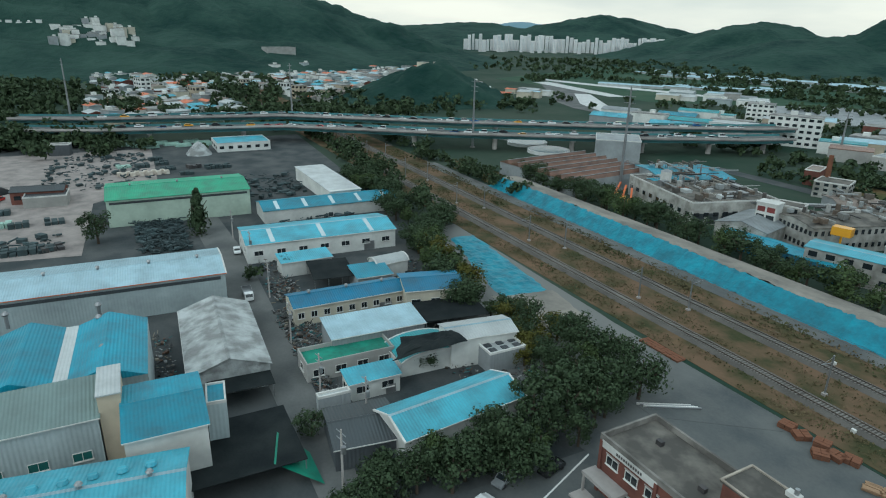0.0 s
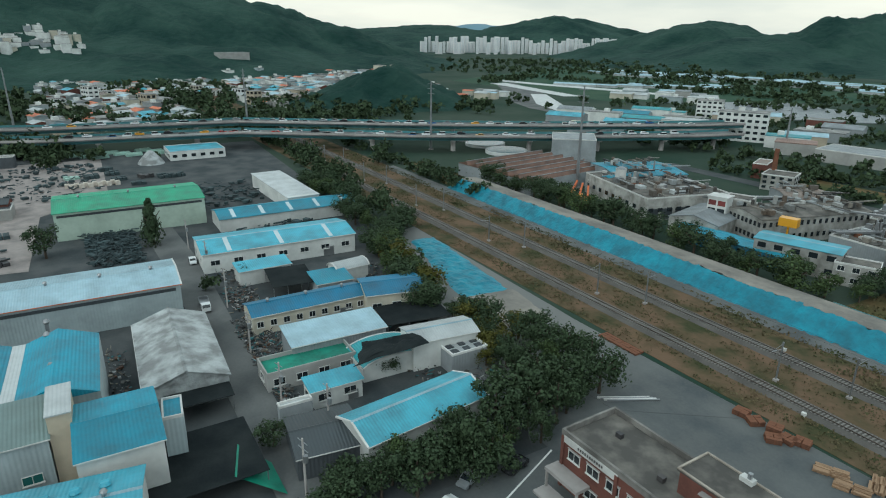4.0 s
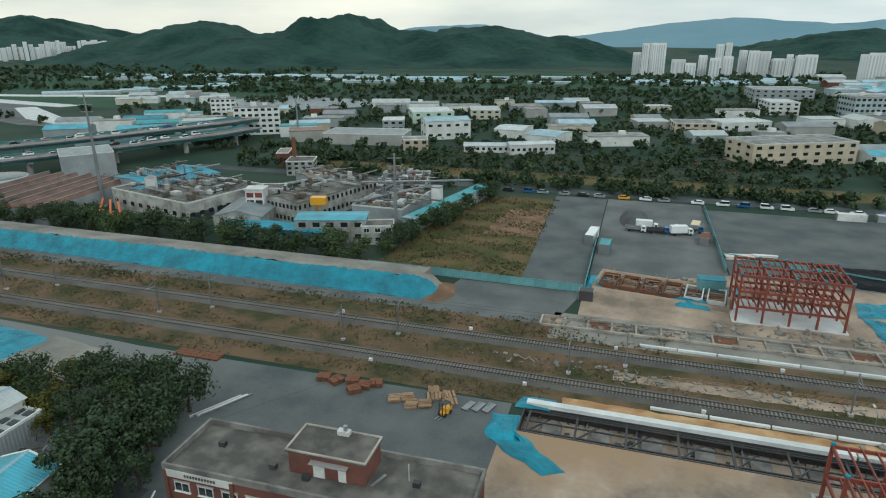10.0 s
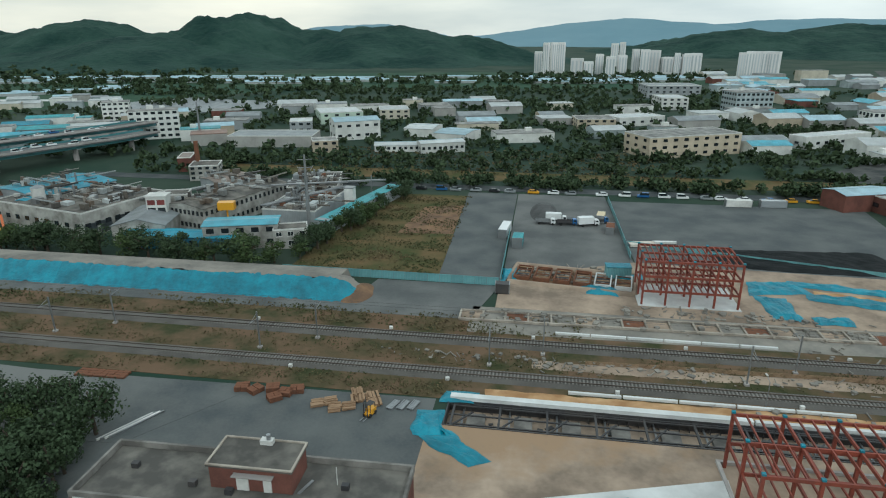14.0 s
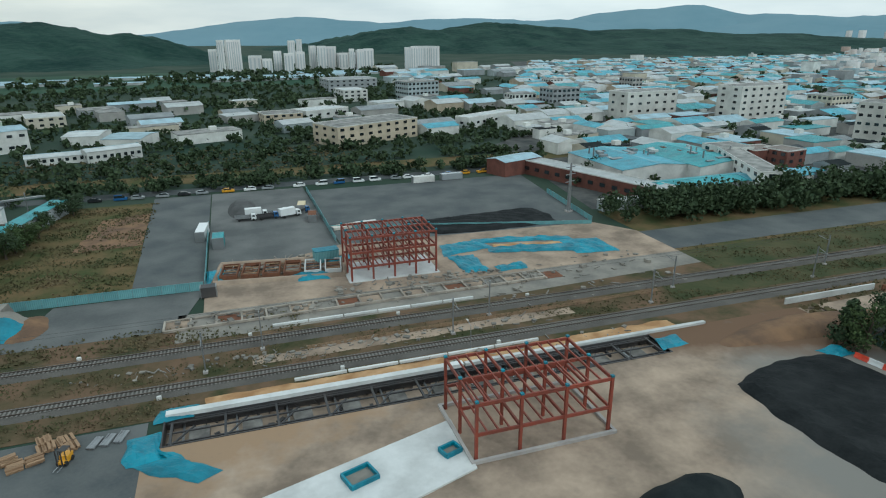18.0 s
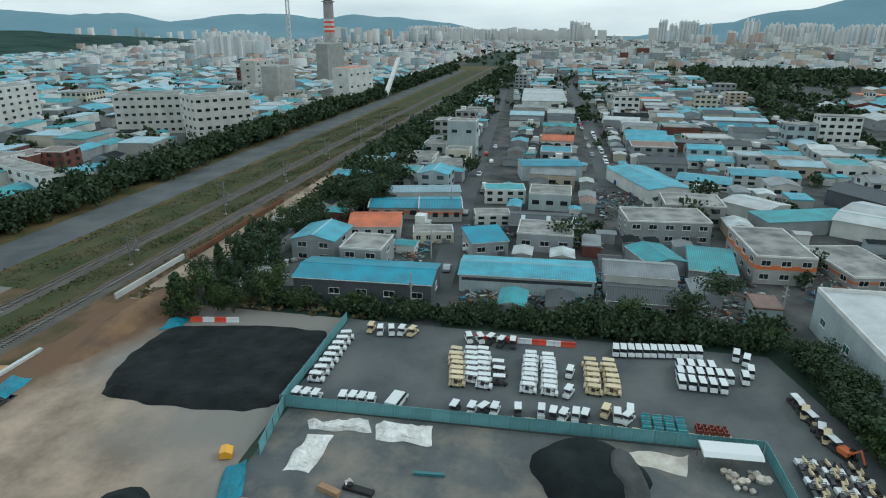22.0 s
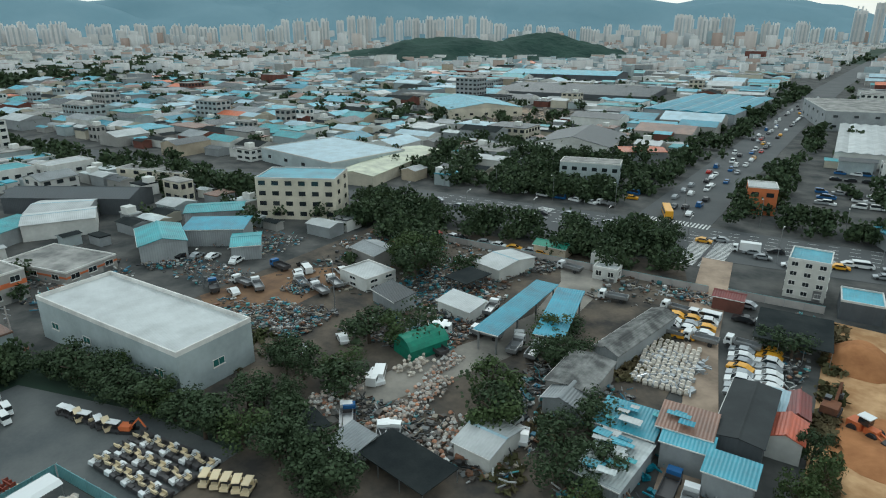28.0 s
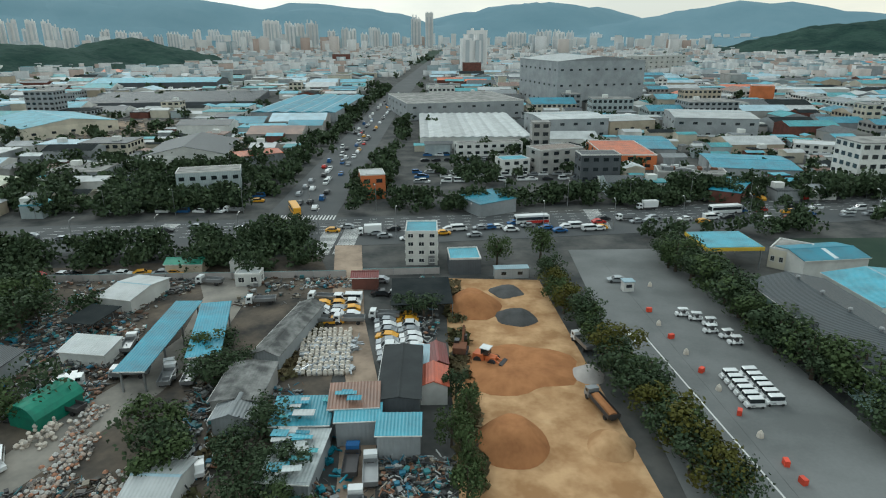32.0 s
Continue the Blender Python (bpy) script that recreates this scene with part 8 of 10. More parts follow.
def sacks(name, label, area, n, mat="sack_white", size=1.0, z=0.15, layers=1.6):
    """Bulk bags thrown together: one heap of many small rounded sacks."""
    g = Geo()
    xa, ya, xb, yb = area
    for k in range(n):
        px, py, s = sk.uniform(xa, xb), sk.uniform(ya, yb), size * sk.uniform(0.6, 1.15)
        pz = z + sk.choice((0, 0, 0.5, 1.0)) * s * (layers > 1)
        g.tube(px, py, pz, s * 0.42, s * 0.45, 7, s * 0.55)
        g.tube(px, py, pz + s * 0.45, s * 0.55, s * 0.35, 7, s * 0.2)
    return solo(name, g, mat, label, "sacks", "stuff")


sacks("bulk_bags", "heap of pinkish bulk bags", (73.5, -29, 77.5, -24), 22)
sacks("bulk_bags", "pink and white bulk bags beside the lane", (62.5, -70, 66, -61), 90, "sack_mix", 0.75)
sacks("bulk_bags", "pink and white bulk bags beside the lane", (51, -80, 54, -61), 130, "sack_mix", 0.7)
sacks("bulk_bags", "white and teal bulk bags in the scrap yard", (40, -72, 45, -60), 110, "sack_mix", 0.7)
sacks("bulk_bags", "white sacks beside the green tunnel", (56.5, -84, 61, -77), 60, "sack_white", 0.8)
sacks("bulk_bags", "white and orange bulk bags in the scrap yard", (61, -74, 67, -60), 120, "sack_mix", 0.6)
sacks("bulk_bags", "heap of orange and white bulk bags", (49, -78, 53, -62), 190, "sack_mix", 0.6)
sacks("bulk_bags", "line of orange and white bulk bags", (52.4, -88, 55.4, -78), 110, "sack_mix", 0.6)
sacks("bulk_bags", "white and orange bulk bags", (41, -68, 45, -60), 70, "sack_mix", 0.6)
surf("bag_orange", (0.55, 0.20, 0.08), (0.6, 0.45, 0.35), 0.8, size=0.6, big=2, island=True, vary=0.4)
sacks("bulk_bags", "orange bulk bags among the white ones", (49.5, -80, 54.5, -63), 40, "bag_orange", 0.6)


def scrap(name, label, areas, seed, mat="scrap_mix", size=1.2, high=1.2):
    """Loose scrap: broken boxes, bars and sheets lying across each other, by areas (x0, y0, x1, y1, count)."""
    rng = random.Random(seed)
    g = Geo()
    for xa, ya, xb, yb, n in areas:
        for k in range(n):
            px, py = rng.uniform(min(xa, xb), max(xa, xb)), rng.uniform(min(ya, yb), max(ya, yb))
            s = size * rng.uniform(0.35, 1.3)
            if rng.random() < 0.45:
                a = rng.uniform(0, 6.28)
                z = rng.uniform(0.1, high)
                g.beam((px, py, z), (px + 1.8 * s * math.cos(a), py + 1.8 * s * math.sin(a), z + rng.uniform(-0.3, 0.5) + 0.2), s * 0.22)
            else:
                g.box(px, py, 0.05 + rng.uniform(0, high * 0.5), s * rng.uniform(0.5, 1.6), s, s * rng.uniform(0.2, 0.7), rng.uniform(0, 180))
    return solo(name, g, mat, label, "scrap", "stuff")


scrap("scrap_metal", "grey scrap metal and machine parts", [(119, 66, 164, 62, 240), (133, 62, 164, 34, 700), (119, 21, 131, -12, 420), (131, -8, 148, -20, 260), (120, -20, 148, -46, 560), (146, -14, 158, -30, 220), (166, 2, 178, -12, 200), (168, 28, 180, 12, 120), (195, -12, 232, -28, 320), (140, -56, 150, -80, 160)], 1, size=0.8, high=1.0)
scrap("scrap_metal", "mixed scrap of the dismantling yards", [(84, -76, 112, -84, 260), (58, -100, 72, -118, 420), (70, -100, 84, -120, 360), (30, -60, 41, -86, 320), (56, -88, 66, -100, 220), (64, -118, 84, -142, 420), (86, -122, 116, -142, 420)], 2, size=0.65)
scrap("scrap_metal", "tangled grey scrap on the brown yard", [(92, -78, 102, -88, 340), (84, -76, 92, -90, 320), (98, -92, 105, -97, 160), (118, -84, 150, -96, 420), (124, -104, 150, -122, 360), (152, -60, 176, -84, 260)], 71, size=0.6)
scrap("scrap_metal", "broken machines beside the workshops", [(14, -58, 24, -68, 420), (-2, -62, 8, -73, 520), (22, -80, 27, -92, 160), (-1, -104, 3, -142, 200), (14, -136, 30, -142, 260), (8, -58, 14, -66, 90)], 3, size=0.6)
scrap("scrap_metal", "coloured plastic and sheet scrap", [(12, -60, 22, -80, 120), (70, -105, 84, -118, 40)], 4, "tarp_blue", 0.8)
scrap("rubble", "brown rubble and offcuts on the building site", [(-4, 148, 24, 160, 160), (20, 131, 60, 136, 90), (-14, 123, 70, 129, 140), (50, 112, 100, 136, 80)], 5, "dirt_grey", 0.9, 0.4)
scrap("rubble", "rubble and broken walls on the cleared lot", [(164, -336, 212, -440, 420)], 61, "dirt_grey", 2.2, 1.4)
scrap("rubble", "pale rubble between the tracks", [(-30, 105, 30, 109, 90), (0, 104, 60, 108, 70), (30, 94, 74, 97, 40)], 6, "dirt_grey", 0.7, 0.2)
scrap("scrap_metal", "stored parts beside the western street", [(-180, 27, -130, 33, 320), (-132, 33, -146, 26, 200), (-128, 24, -98, 31, 620), (-104, 24, -82, 28, 320), (-126, 0, -97, 3, 160), (-148, 58, -128, 66, 160), (-112, 48, -84, 53, 160), (-84, 62, -78, 50, 120)], 7, "scrap_dark", 0.5)
scrap("scrap_metal", "dense heap of grey-blue machine parts", [(-213, 0, -178, 13, 900)], 8, "pallet_dark", 1.0, 1.6)
scrap("stored_goods", "stacked dark building materials", [(-330, -100, -270, -70, 120), (-330, -30, -260, 8, 260), (-205, -70, -190, -20, 120), (-205, 40, -175, 66, 160), (-260, 30, -225, 60, 200)], 9, "pallet_dark", 1.5)


def stack(name, label, x, y, nx, ny, nz, sx, sy, sz, mat, rot=0.0, z=0.12, jig=0.06):
    """A stack of separate pieces."""
    rng = random.Random(int(x * 13 + y * 7))
    root = thing(name, label, name.replace("_", " "), x, y, z, rot)
    piece = Geo().box(0, 0, 0, sx * 0.94, sy * 0.94, sz * 0.96).mesh("piece", mat)
    for i in range(nx):
        for j in range(ny):
            for k in range(nz):
                part("piece", piece, None, root).matrix_basis = pose((i - (nx - 1) / 2) * sx + rng.uniform(-jig, jig), (j - (ny - 1) / 2) * sy + rng.uniform(-jig, jig), k * sz, 0, 0, rng.uniform(-3, 3))
    return root


for k, (px, py, r) in enumerate(((-34.6, 87.4, 25), (-31.2, 86.6, 20), (-29.6, 90.4, -70), (-26.6, 89.6, -65))):
    stack("timber_stack", "stack of sawn yellow timber beams", px, py, 2, 5, 2, 2.2, 0.42, 0.3, "timber", r, 0.12, 0.22)
for k, (px, py, r) in enumerate(((-50.5, 89.6, 10), (-47.8, 89.2, 60), (-45.0, 90.2, 20), (-42.2, 89.2, 0), (-43.5, 87.4, 40), (-40.6, 90.4, 15))):
    stack("formwork_stack", "rusty steel formwork panels in a pile", px, py, 2, 3, 3, 1.2, 0.7, 0.28, "rust", r)
stack("rebar_mats", "flat pile of rusty reinforcement mats", -78.4, 90.3, 8, 3, 2, 1.25, 0.8, 0.18, "rust", 1)
for k in range(3):
    stack("scaffold_pipes", "bundle of grey scaffold pipes", -22.8 + k * 1.7, 88.6 + 0.2 * k, 1, 6, 2, 3.0, 0.2, 0.16, "metal_grey", 70)
for k in range(4):
    solo("steel_pipe", Geo().beam((-66 + 0.5 * k, 72 + k * 0.3, 0.3), (-61.6 + 0.5 * k, 80 + k * 0.3, 0.3), 0.3), "metal_grey" if k % 2 else "trim_white", "long steel pipe lying on the asphalt", "pipe", "", "pipes on the asphalt")
solo("red_tarpaulin", Geo().tube(0, 0, 0, 1.3, 0.5, 7, 0.8), "plastic_red", "bright red tarpaulin bundle", "tarpaulin", "", "", -50, 66, 0.12)


def forklift(x, y, rot):
    root = thing("forklift", "yellow forklift truck with black mast", "forklift", x, y, 0.12, rot)
    part("body", Geo().sweep([(-1.0, 0.3), (-1.1, 1.2), (0.2, 1.2), (0.4, 0.7), (1.0, 0.6), (1.0, 0.3)], -0.6, 0.6, 0), "car_yellow", root)
    part("overhead_guard", Geo().box(0, -0.2, 2.1, 1.1, 1.3, 0.08), "metal_dark", root)
    for sx in (-0.5, 0.5):
        part("guard_post", Geo().beam((sx, -0.8, 1.2), (sx, -0.8, 2.1), 0.08).beam((sx, 0.45, 0.7), (sx, 0.45, 2.1), 0.08), "metal_dark", root)
        part("mast_rail", Geo().box(sx * 0.7, 1.15, 0.1, 0.12, 0.15, 2.6), "metal_dark", root)
        part("fork", Geo().box(sx * 0.6, 1.8, 0.15, 0.14, 1.2, 0.06), "metal_grey", root)
        for sy in (-0.7, 0.7):
            part("wheel", wheel_geo(sx * 1.15, sy, 0.35, 0.25), "tyre", root)


forklift(-26, 85.4, 160)


def loader(x, y, rot):
    root = thing("wheel_loader", "orange wheel loader with a white cab roof", "wheel loader", x, y, 0.14, rot)
    part("rear_body", Geo().sweep([(-2.6, 0.8), (-2.6, 1.9), (-0.6, 2.0), (-0.4, 0.8)], -1.0, 1.0, 0), "trim_orange", root)
    part("front_body", Geo().box(0, 0.7, 0.8, 1.4, 1.8, 0.9), "trim_orange", root)
    part("cab", Geo().box(0, -0.4, 1.9, 1.4, 1.5, 1.2), "window_glass", root)
    part("cab_roof", Geo().box(0, -0.4, 3.1, 1.8, 1.9, 0.15), "car_white", root)
    part("lift_arm", Geo().beam((-0.6, 0.8, 1.6), (-0.6, 2.8, 0.7), 0.25).beam((0.6, 0.8, 1.6), (0.6, 2.8, 0.7), 0.25), "trim_orange", root)
    part("bucket", Geo().sweep([(2.6, 0.3), (2.7, 1.2), (3.3, 1.0), (3.7, 0.2)], -1.3, 1.3, 0), "metal_dark", root)
    for sx in (-1, 1):
        for sy in (-1.6, 1.2):
            part("wheel", wheel_geo(sx * 1.05, sy, 0.75, 0.5), "tyre", root)


loader(-9.6, -100, 60)


def excavator(x, y, rot, paint="rust", label="brown tracked excavator with a folded boom", size=1.0):
    root = thing("excavator", label, "excavator", x, y, 0.14, rot)
    for sx in (-1.1, 1.1):
        part("track", Geo().sweep([(-1.9, 0.1), (-2.1, 0.5), (-1.8, 0.9), (1.8, 0.9), (2.1, 0.5), (1.9, 0.1)], sx - 0.3, sx + 0.3, 0), "tyre", root)
    part("house", Geo().box(0, -0.6, 1.0, 2.4, 2.8, 1.2), paint, root)
    part("cab", Geo().box(-0.7, 0.7, 1.0, 0.9, 1.2, 1.7), "window_glass", root)
    root.scale = (size, size, size)
    part("boom", Geo().beam((0.3, 0.6, 1.6), (0.3, 3.2, 4.4), 0.4), paint, root)
    part("stick", Geo().beam((0.3, 3.1, 4.4), (0.3, 4.6, 1.8), 0.32), paint, root)
    part("bucket", Geo().box(0.3, 4.5, 0.9, 1.0, 0.9, 0.9), "metal_dark", root)


excavator(-4.8, -103.6, 170)
excavator(83.6, -41.6, 120, "trim_orange", "small orange tracked excavator with a folded boom", 0.6)
mound("sand_mound", "tall cone of reddish sand with terraced sides", "sand pile", -10.8, -76.6, 5.6, 6.2, 3.6, "sand_red", 0.12, 0, 1.3, 0.12, 30, 3)
mound("sand_mound", "big heap of red-brown sand", "sand pile", -8.6, -125, 6.2, 7.4, 3.6, "sand_red", 0.3, 0, 1.2, 0.12, 28, 5)
mound("gravel_mound", "heap of dark grey gravel", "gravel pile", -17.5, -119, 4.6, 4.2, 1.8, "gravel_dark", 0.3, 0, 1.2, 0.12, 26, 6)
mound("gravel_mound", "low spread of dark grey gravel", "gravel pile", -17, -133, 4.0, 4.2, 0.9, "gravel_dark", 0.4, 0, 1.5, 0.12, 26, 8)
mound("sand_mound", "spread reddish sand worked by the loader", "sand pile", -14.5, -98, 10.5, 9.5, 0.9, "sand_red", 0.6, 0, 1.8, 0.10, 30, 9)
mound("sand_mound", "pale sand heap beside the tipper", "sand pile", -25.2, -75.5, 3.6, 4.0, 1.8, "sand", 0.4, 0, 1.2, 0.12, 24, 10)
mound("rubble_mound", "heap of pale rubble", "rubble", -26.8, -95.2, 3.0, 3.4, 1.6, "concrete", 0.6, 0, 1.2, 0.12, 24, 11)
mound("earth_mound", "long red-brown earth heap beside the railway", "earth heap", 106, 84.6, 21, 4.6, 1.7, "earth_brown", 0.4, 0, 1.5, 0.12, 30, 12)
mound("gravel_mound", "dark heap on the lorry park", "heap", 1.4, 213, 4.6, 13, 2.2, "gravel_dark", 0.3, 0, 1.6, 0.1, 26, 14)
mound("coal_mound", "small black heap in the material yard", "heap", -268, -45, 6, 7, 2.4, "coal", 0.3, 0, 1.3, 0.1, 24, 15)
park("tipper", -26.2, -84.8, 12, 0.14)
park("lorry", -28.4, -106, 14, 0.14)
for kx, ky, kr, kk in ((61.5, -73, 60, "suv"), (49.4, -60.6, 50, "lorry"), (53.2, -97.4, 95, "lorry"), (62.4, -94.4, 105, "van"), (36, -73.5, -10, "van"), (53, -53.6, 50, "lorry"), (42.2, -96, 5, "lorry"), (38, -128, 95, "lorry"), (57, -61, 40, "blue_lorry"), (58.6, -87, 70, "blue_lorry"),
                        (110, -90, 60, "lorry"), (103, -97, 62, "lorry"), (96, -101, 64, "lorry"), (118, -84, 58, "blue_lorry"), (76, -81, 55, "white"), (9.2, -70, 4, "lorry"), (11.8, -132, 86, "black"), (7.4, -133, 80, "suv")):
    park(kk, kx, ky, kr, 0.15)

# rows of wrecked cars in the dismantling yard
ENGINE = Geo().sweep([(-0.42, 0), (-0.5, 0.35), (-0.3, 0.75), (0.25, 0.8), (0.48, 0.4), (0.42, 0)], -0.36, 0.36, 0).box(0, 0.05, 0.8, 0.5, 0.4, 0.18).mesh("engine", "sack_white")
for r in range(12):
    for k in range(10):
        if car_rng.random() < 0.95:
            solo("engine", ENGINE, None, "pale salvaged engine standing in a close row", "engine", "", "engines in the dismantling yard", 15.4 + k * 0.98 + r * 0.12 + car_rng.uniform(-0.12, 0.12), -97 - r * 1.5 + car_rng.uniform(-0.2, 0.2), 0.17, car_rng.uniform(-25, 25))
for r in range(5):
    for k in range(3):
        park(car_rng.choice(("white", "suv", "lorry", "taxi", "silver", "van")), 17.4 + k * 3.2 + r * 0.2, -117.5 - r * 2.9, 88 + car_rng.uniform(-9, 9), 0.15, "cars in the dismantling yard")
for r in range(9):
    for k in range(2):
        park(car_rng.choice(("white", "suv", "lorry", "taxi", "silver")), 3.6 + k * 4.6 + 0.25 * r, -101 - r * 2.3, 88 + car_rng.uniform(-9, 9), 0.15, "cars in the dismantling yard")
scrap("engine_parts", "dense rows of grey engine parts", [(14.4, -97, 24.6, -110, 240)], 12, "car_silver", 0.9, 0.8)

# depot car park
for kx, ky, kr, kk in ((-59.5, 41.4, 25, "silver"), (-58.4, 48.6, 15, "black"), (-56.2, 35.5, 20, "white"), (-84.5, 11.5, 80, "suv"), (-138, 21, 86, "lorry"), (-128, 19, 88, "taxi"), (-170, 24, 85, "white")):
    park(kk, kx, ky, kr, 0.16)
solo("painted_line", Geo().quad((-59.2, 56.0, 0.125), (-58.9, 56.0, 0.125), (-50.6, 36, 0.125), (-50.9, 36, 0.125)), "road_paint", "white painted line across the depot yard", "road marking", "structure")
net = thing("net_roof", "dark shade-net roof over the sunken yard", "shade net", -79.5, 8.8, 0, 0)
part("net", Geo().box(0, 0, 3.0, 14.5, 16.5, 0.08), "net_dark", net)
for sx in (-7, 0, 7):
    for sy in (-8, 8):
        part("post", Geo().box(sx, sy, 0, 0.14, 0.14, 3.0), "metal_grey", net)
solo("green_sheet", Geo().quad((-73, 12.5, 3.2), (-69.5, 18.5, 0.3), (-76, 18.2, 1.2), (-80, 14.5, 3.2)), "sheet_green", "green tarpaulin hung at the yard edge", "tarpaulin")
tower = thing("stair_tower", "pale stair tower of the factory with a ribbed roof", "tower", -88.4, -6.3, 0, 89)
part("wall", Geo().box(0, 0, 0, 2.8, 8.0, 12.6), "wall_beige", tower)
part("roof", Geo().box(0, 0, 12.6, 3.1, 8.4, 0.2), "roof_white", tower)
box = thing("sheet_annex", "dark netted lean-to beside the sheeted shed", "shed", -98.5, 12.3, 0, 88)
part("net", Geo().box(0, 0, 3.0, 10.5, 9.5, 0.1), "net_dark", box)
for sx in (-5, 5):
    for sy in (-4.6, 4.6):
        part("post", Geo().box(sx, sy, 0, 0.14, 0.14, 3.0), "metal_grey", box)

# plant: silo, stack, orange booms, pipe bridges
silo = thing("silo", "white cylindrical silo of the plant", "silo", -163, 176, 0)
part("shell", Geo().tube(0, 0, 0, 2.0, 12, 14), "trim_white", silo)
part("cap", Geo().tube(0, 0, 12, 2.1, 0.8, 14, 0.5), "metal_grey", silo)
silo = thing("silo", "slim white tank tower of the plant", "silo", -66, 205, 0)
part("shell", Geo().box(0, 0, 0, 3.2, 3.2, 8.5), "trim_white", silo)
part("cap", Geo().box(0, 0, 8.5, 3.5, 3.5, 0.3), "metal_grey", silo)
stk = thing("smoke_stack", "red-brown process stack of the plant", "chimney", -150, 252, 0)
part("shaft", Geo().tube(0, 0, 0, 1.2, 15, 12, 0.9), "rust", stk)
for k, (px, py) in enumerate(((-178, 167), (-173, 166), (-168, 165))):
    boom = thing("drill_rig", "orange drilling rig lying beside the plant", "drilling rig", px, py, 0, 30 + 8 * k)
    part("mast", Geo().beam((0, -3, 0.8), (0, 4, 4.5), 0.7), "trim_orange", boom)
    part("base", Geo().box(0, -2, 0, 2.0, 3.0, 1.6), "car_yellow", boom)
orange = solo("tank_box", Geo().box(0, 0, 7.4, 5, 3, 2.4).box(0, 0, 0, 0.5, 0.5, 7.4), "car_yellow", "yellow tank box on the plant roof", "tank", "", "", -97, 176, 0, 15)
for pts in (((-140, 175, 7), (-118, 210, 7)), ((-90, 185, 6.5), (-72, 215, 6.5)), ((-200, 190, 7.5), (-160, 200, 7.5)), ((-100, 200, 9), (-60, 225, 7))):
    pb = thing("pipe_bridge", "silver pipe bridge across the plant roofs", "pipes")
    for o in (0, 0.9, 1.8):
        part("pipe", Geo().beam((pts[0][0] + o, pts[0][1], pts[0][2]), (pts[1][0] + o, pts[1][1], pts[1][2]), 0.5), "metal_grey", pb)
    for tt in (0.1, 0.9):
        part("trestle", Geo().box(pts[0][0] + (pts[1][0] - pts[0][0]) * tt + 0.9, pts[0][1] + (pts[1][1] - pts[0][1]) * tt, 0, 0.3, 0.3, pts[0][2]), "metal_grey", pb)

# lorry park things
for px, py, l, w, h, r, m, lab in ((-10.5, 186, 10, 2.6, 2.8, 84, "car_white", "white tanker body parked by the fence"), (-6, 176, 6, 3, 3, 88, "roof_teal", "teal tank on the lorry park"), (20, 205, 6, 2.5, 2.5, 80, "cart_cream", "cream container with stored parts"), (22, 193, 6, 2.5, 2.2, 82, "rust", "rusty open steel container"),
                                   (30, 181, 8, 3, 0.8, 10, "sack_white", "white sheeted stack of goods"), (37, 184, 7, 1.2, 0.6, 5, "trim_white", "white steel beams in a stack"), (70, 231, 9, 2.4, 2.4, 2, "trim_white", "white container at the yard end"), (82, 232, 9, 2.4, 2.4, 4, "car_silver", "grey container at the yard end"), (-8, 140, 3.5, 2.4, 2.4, 0, "metal_dark", "dark steel site container")):
    c = thing("container", lab, "container", px, py, 0.12, r, "containers")
    part("shell", Geo().box(0, 0, 0.15, l, w, h), m, c)
    for e in (-1, 1):
        part("end_frame", Geo().box(e * (l / 2 - 0.08), 0, 0.0, 0.2, w + 0.06, h + 0.2), "metal_grey", c)
for k in range(6):
    park(("lorry", "box_lorry", "blue_lorry")[k % 3], 2 + k * 3.4, 199 + (k % 2) * 3, 85 + 6 * k, 0.13)
traffic(-60, 240, 110, 240, 22, 0.1, 1, 3, "cars parked behind the lorry park")

# foundation strip north of the far track
fd = thing("foundation_strip", "row of white formwork bays for a platform foundation", "formwork", 0, 0, 0.12, 0.6)
part("edge_beam", Geo().beam((-15, 123.4, 0.3), (70, 124.2, 0.3), 0.5), "concrete_raw", fd)
part("edge_beam", Geo().beam((-15, 128.2, 0.3), (70, 128.8, 0.3), 0.4), "concrete_raw", fd)
for k in range(18):
    part("cross_beam", Geo().beam((-15 + k * 5, 123.4, 0.3), (-15 + k * 5, 128.4, 0.3), 0.4), "concrete_raw", fd)
    part("bay_floor", Geo().box(-12.5 + k * 5, 125.9, 0.02, 4.5, 4.3, 0.06), ("dirt", "dirt_grey", "rust")[k % 5 % 3], fd)
pit = thing("formwork_pit", "dug foundation pit with rusty formwork and timber", "formwork", 9, 151, 0.16, -8)
part("pit_floor", Geo().box(0, 0, 0, 30, 12.5, 0.08), "earth_brown", pit)
for bx, by, bw, bd in ((0, -6.4, 31, 0.7), (0, 6.4, 31, 0.7), (-15.3, 0, 0.7, 12.0), (15.3, 0, 0.7, 12.0)):
    part("pit_rim", Geo().sweep([(-0.9, 0), (-0.3, 0.8), (0.3, 0.8), (0.9, 0)], -bw / 2, bw / 2, 0).mesh("pit_rim", "dirt") if bw > bd else Geo().sweep([(-0.9, 0), (-0.3, 0.8), (0.3, 0.8), (0.9, 0)], -bd / 2, bd / 2, 1).mesh("pit_rim", "dirt"), None, pit).location = (bx, by, 0)
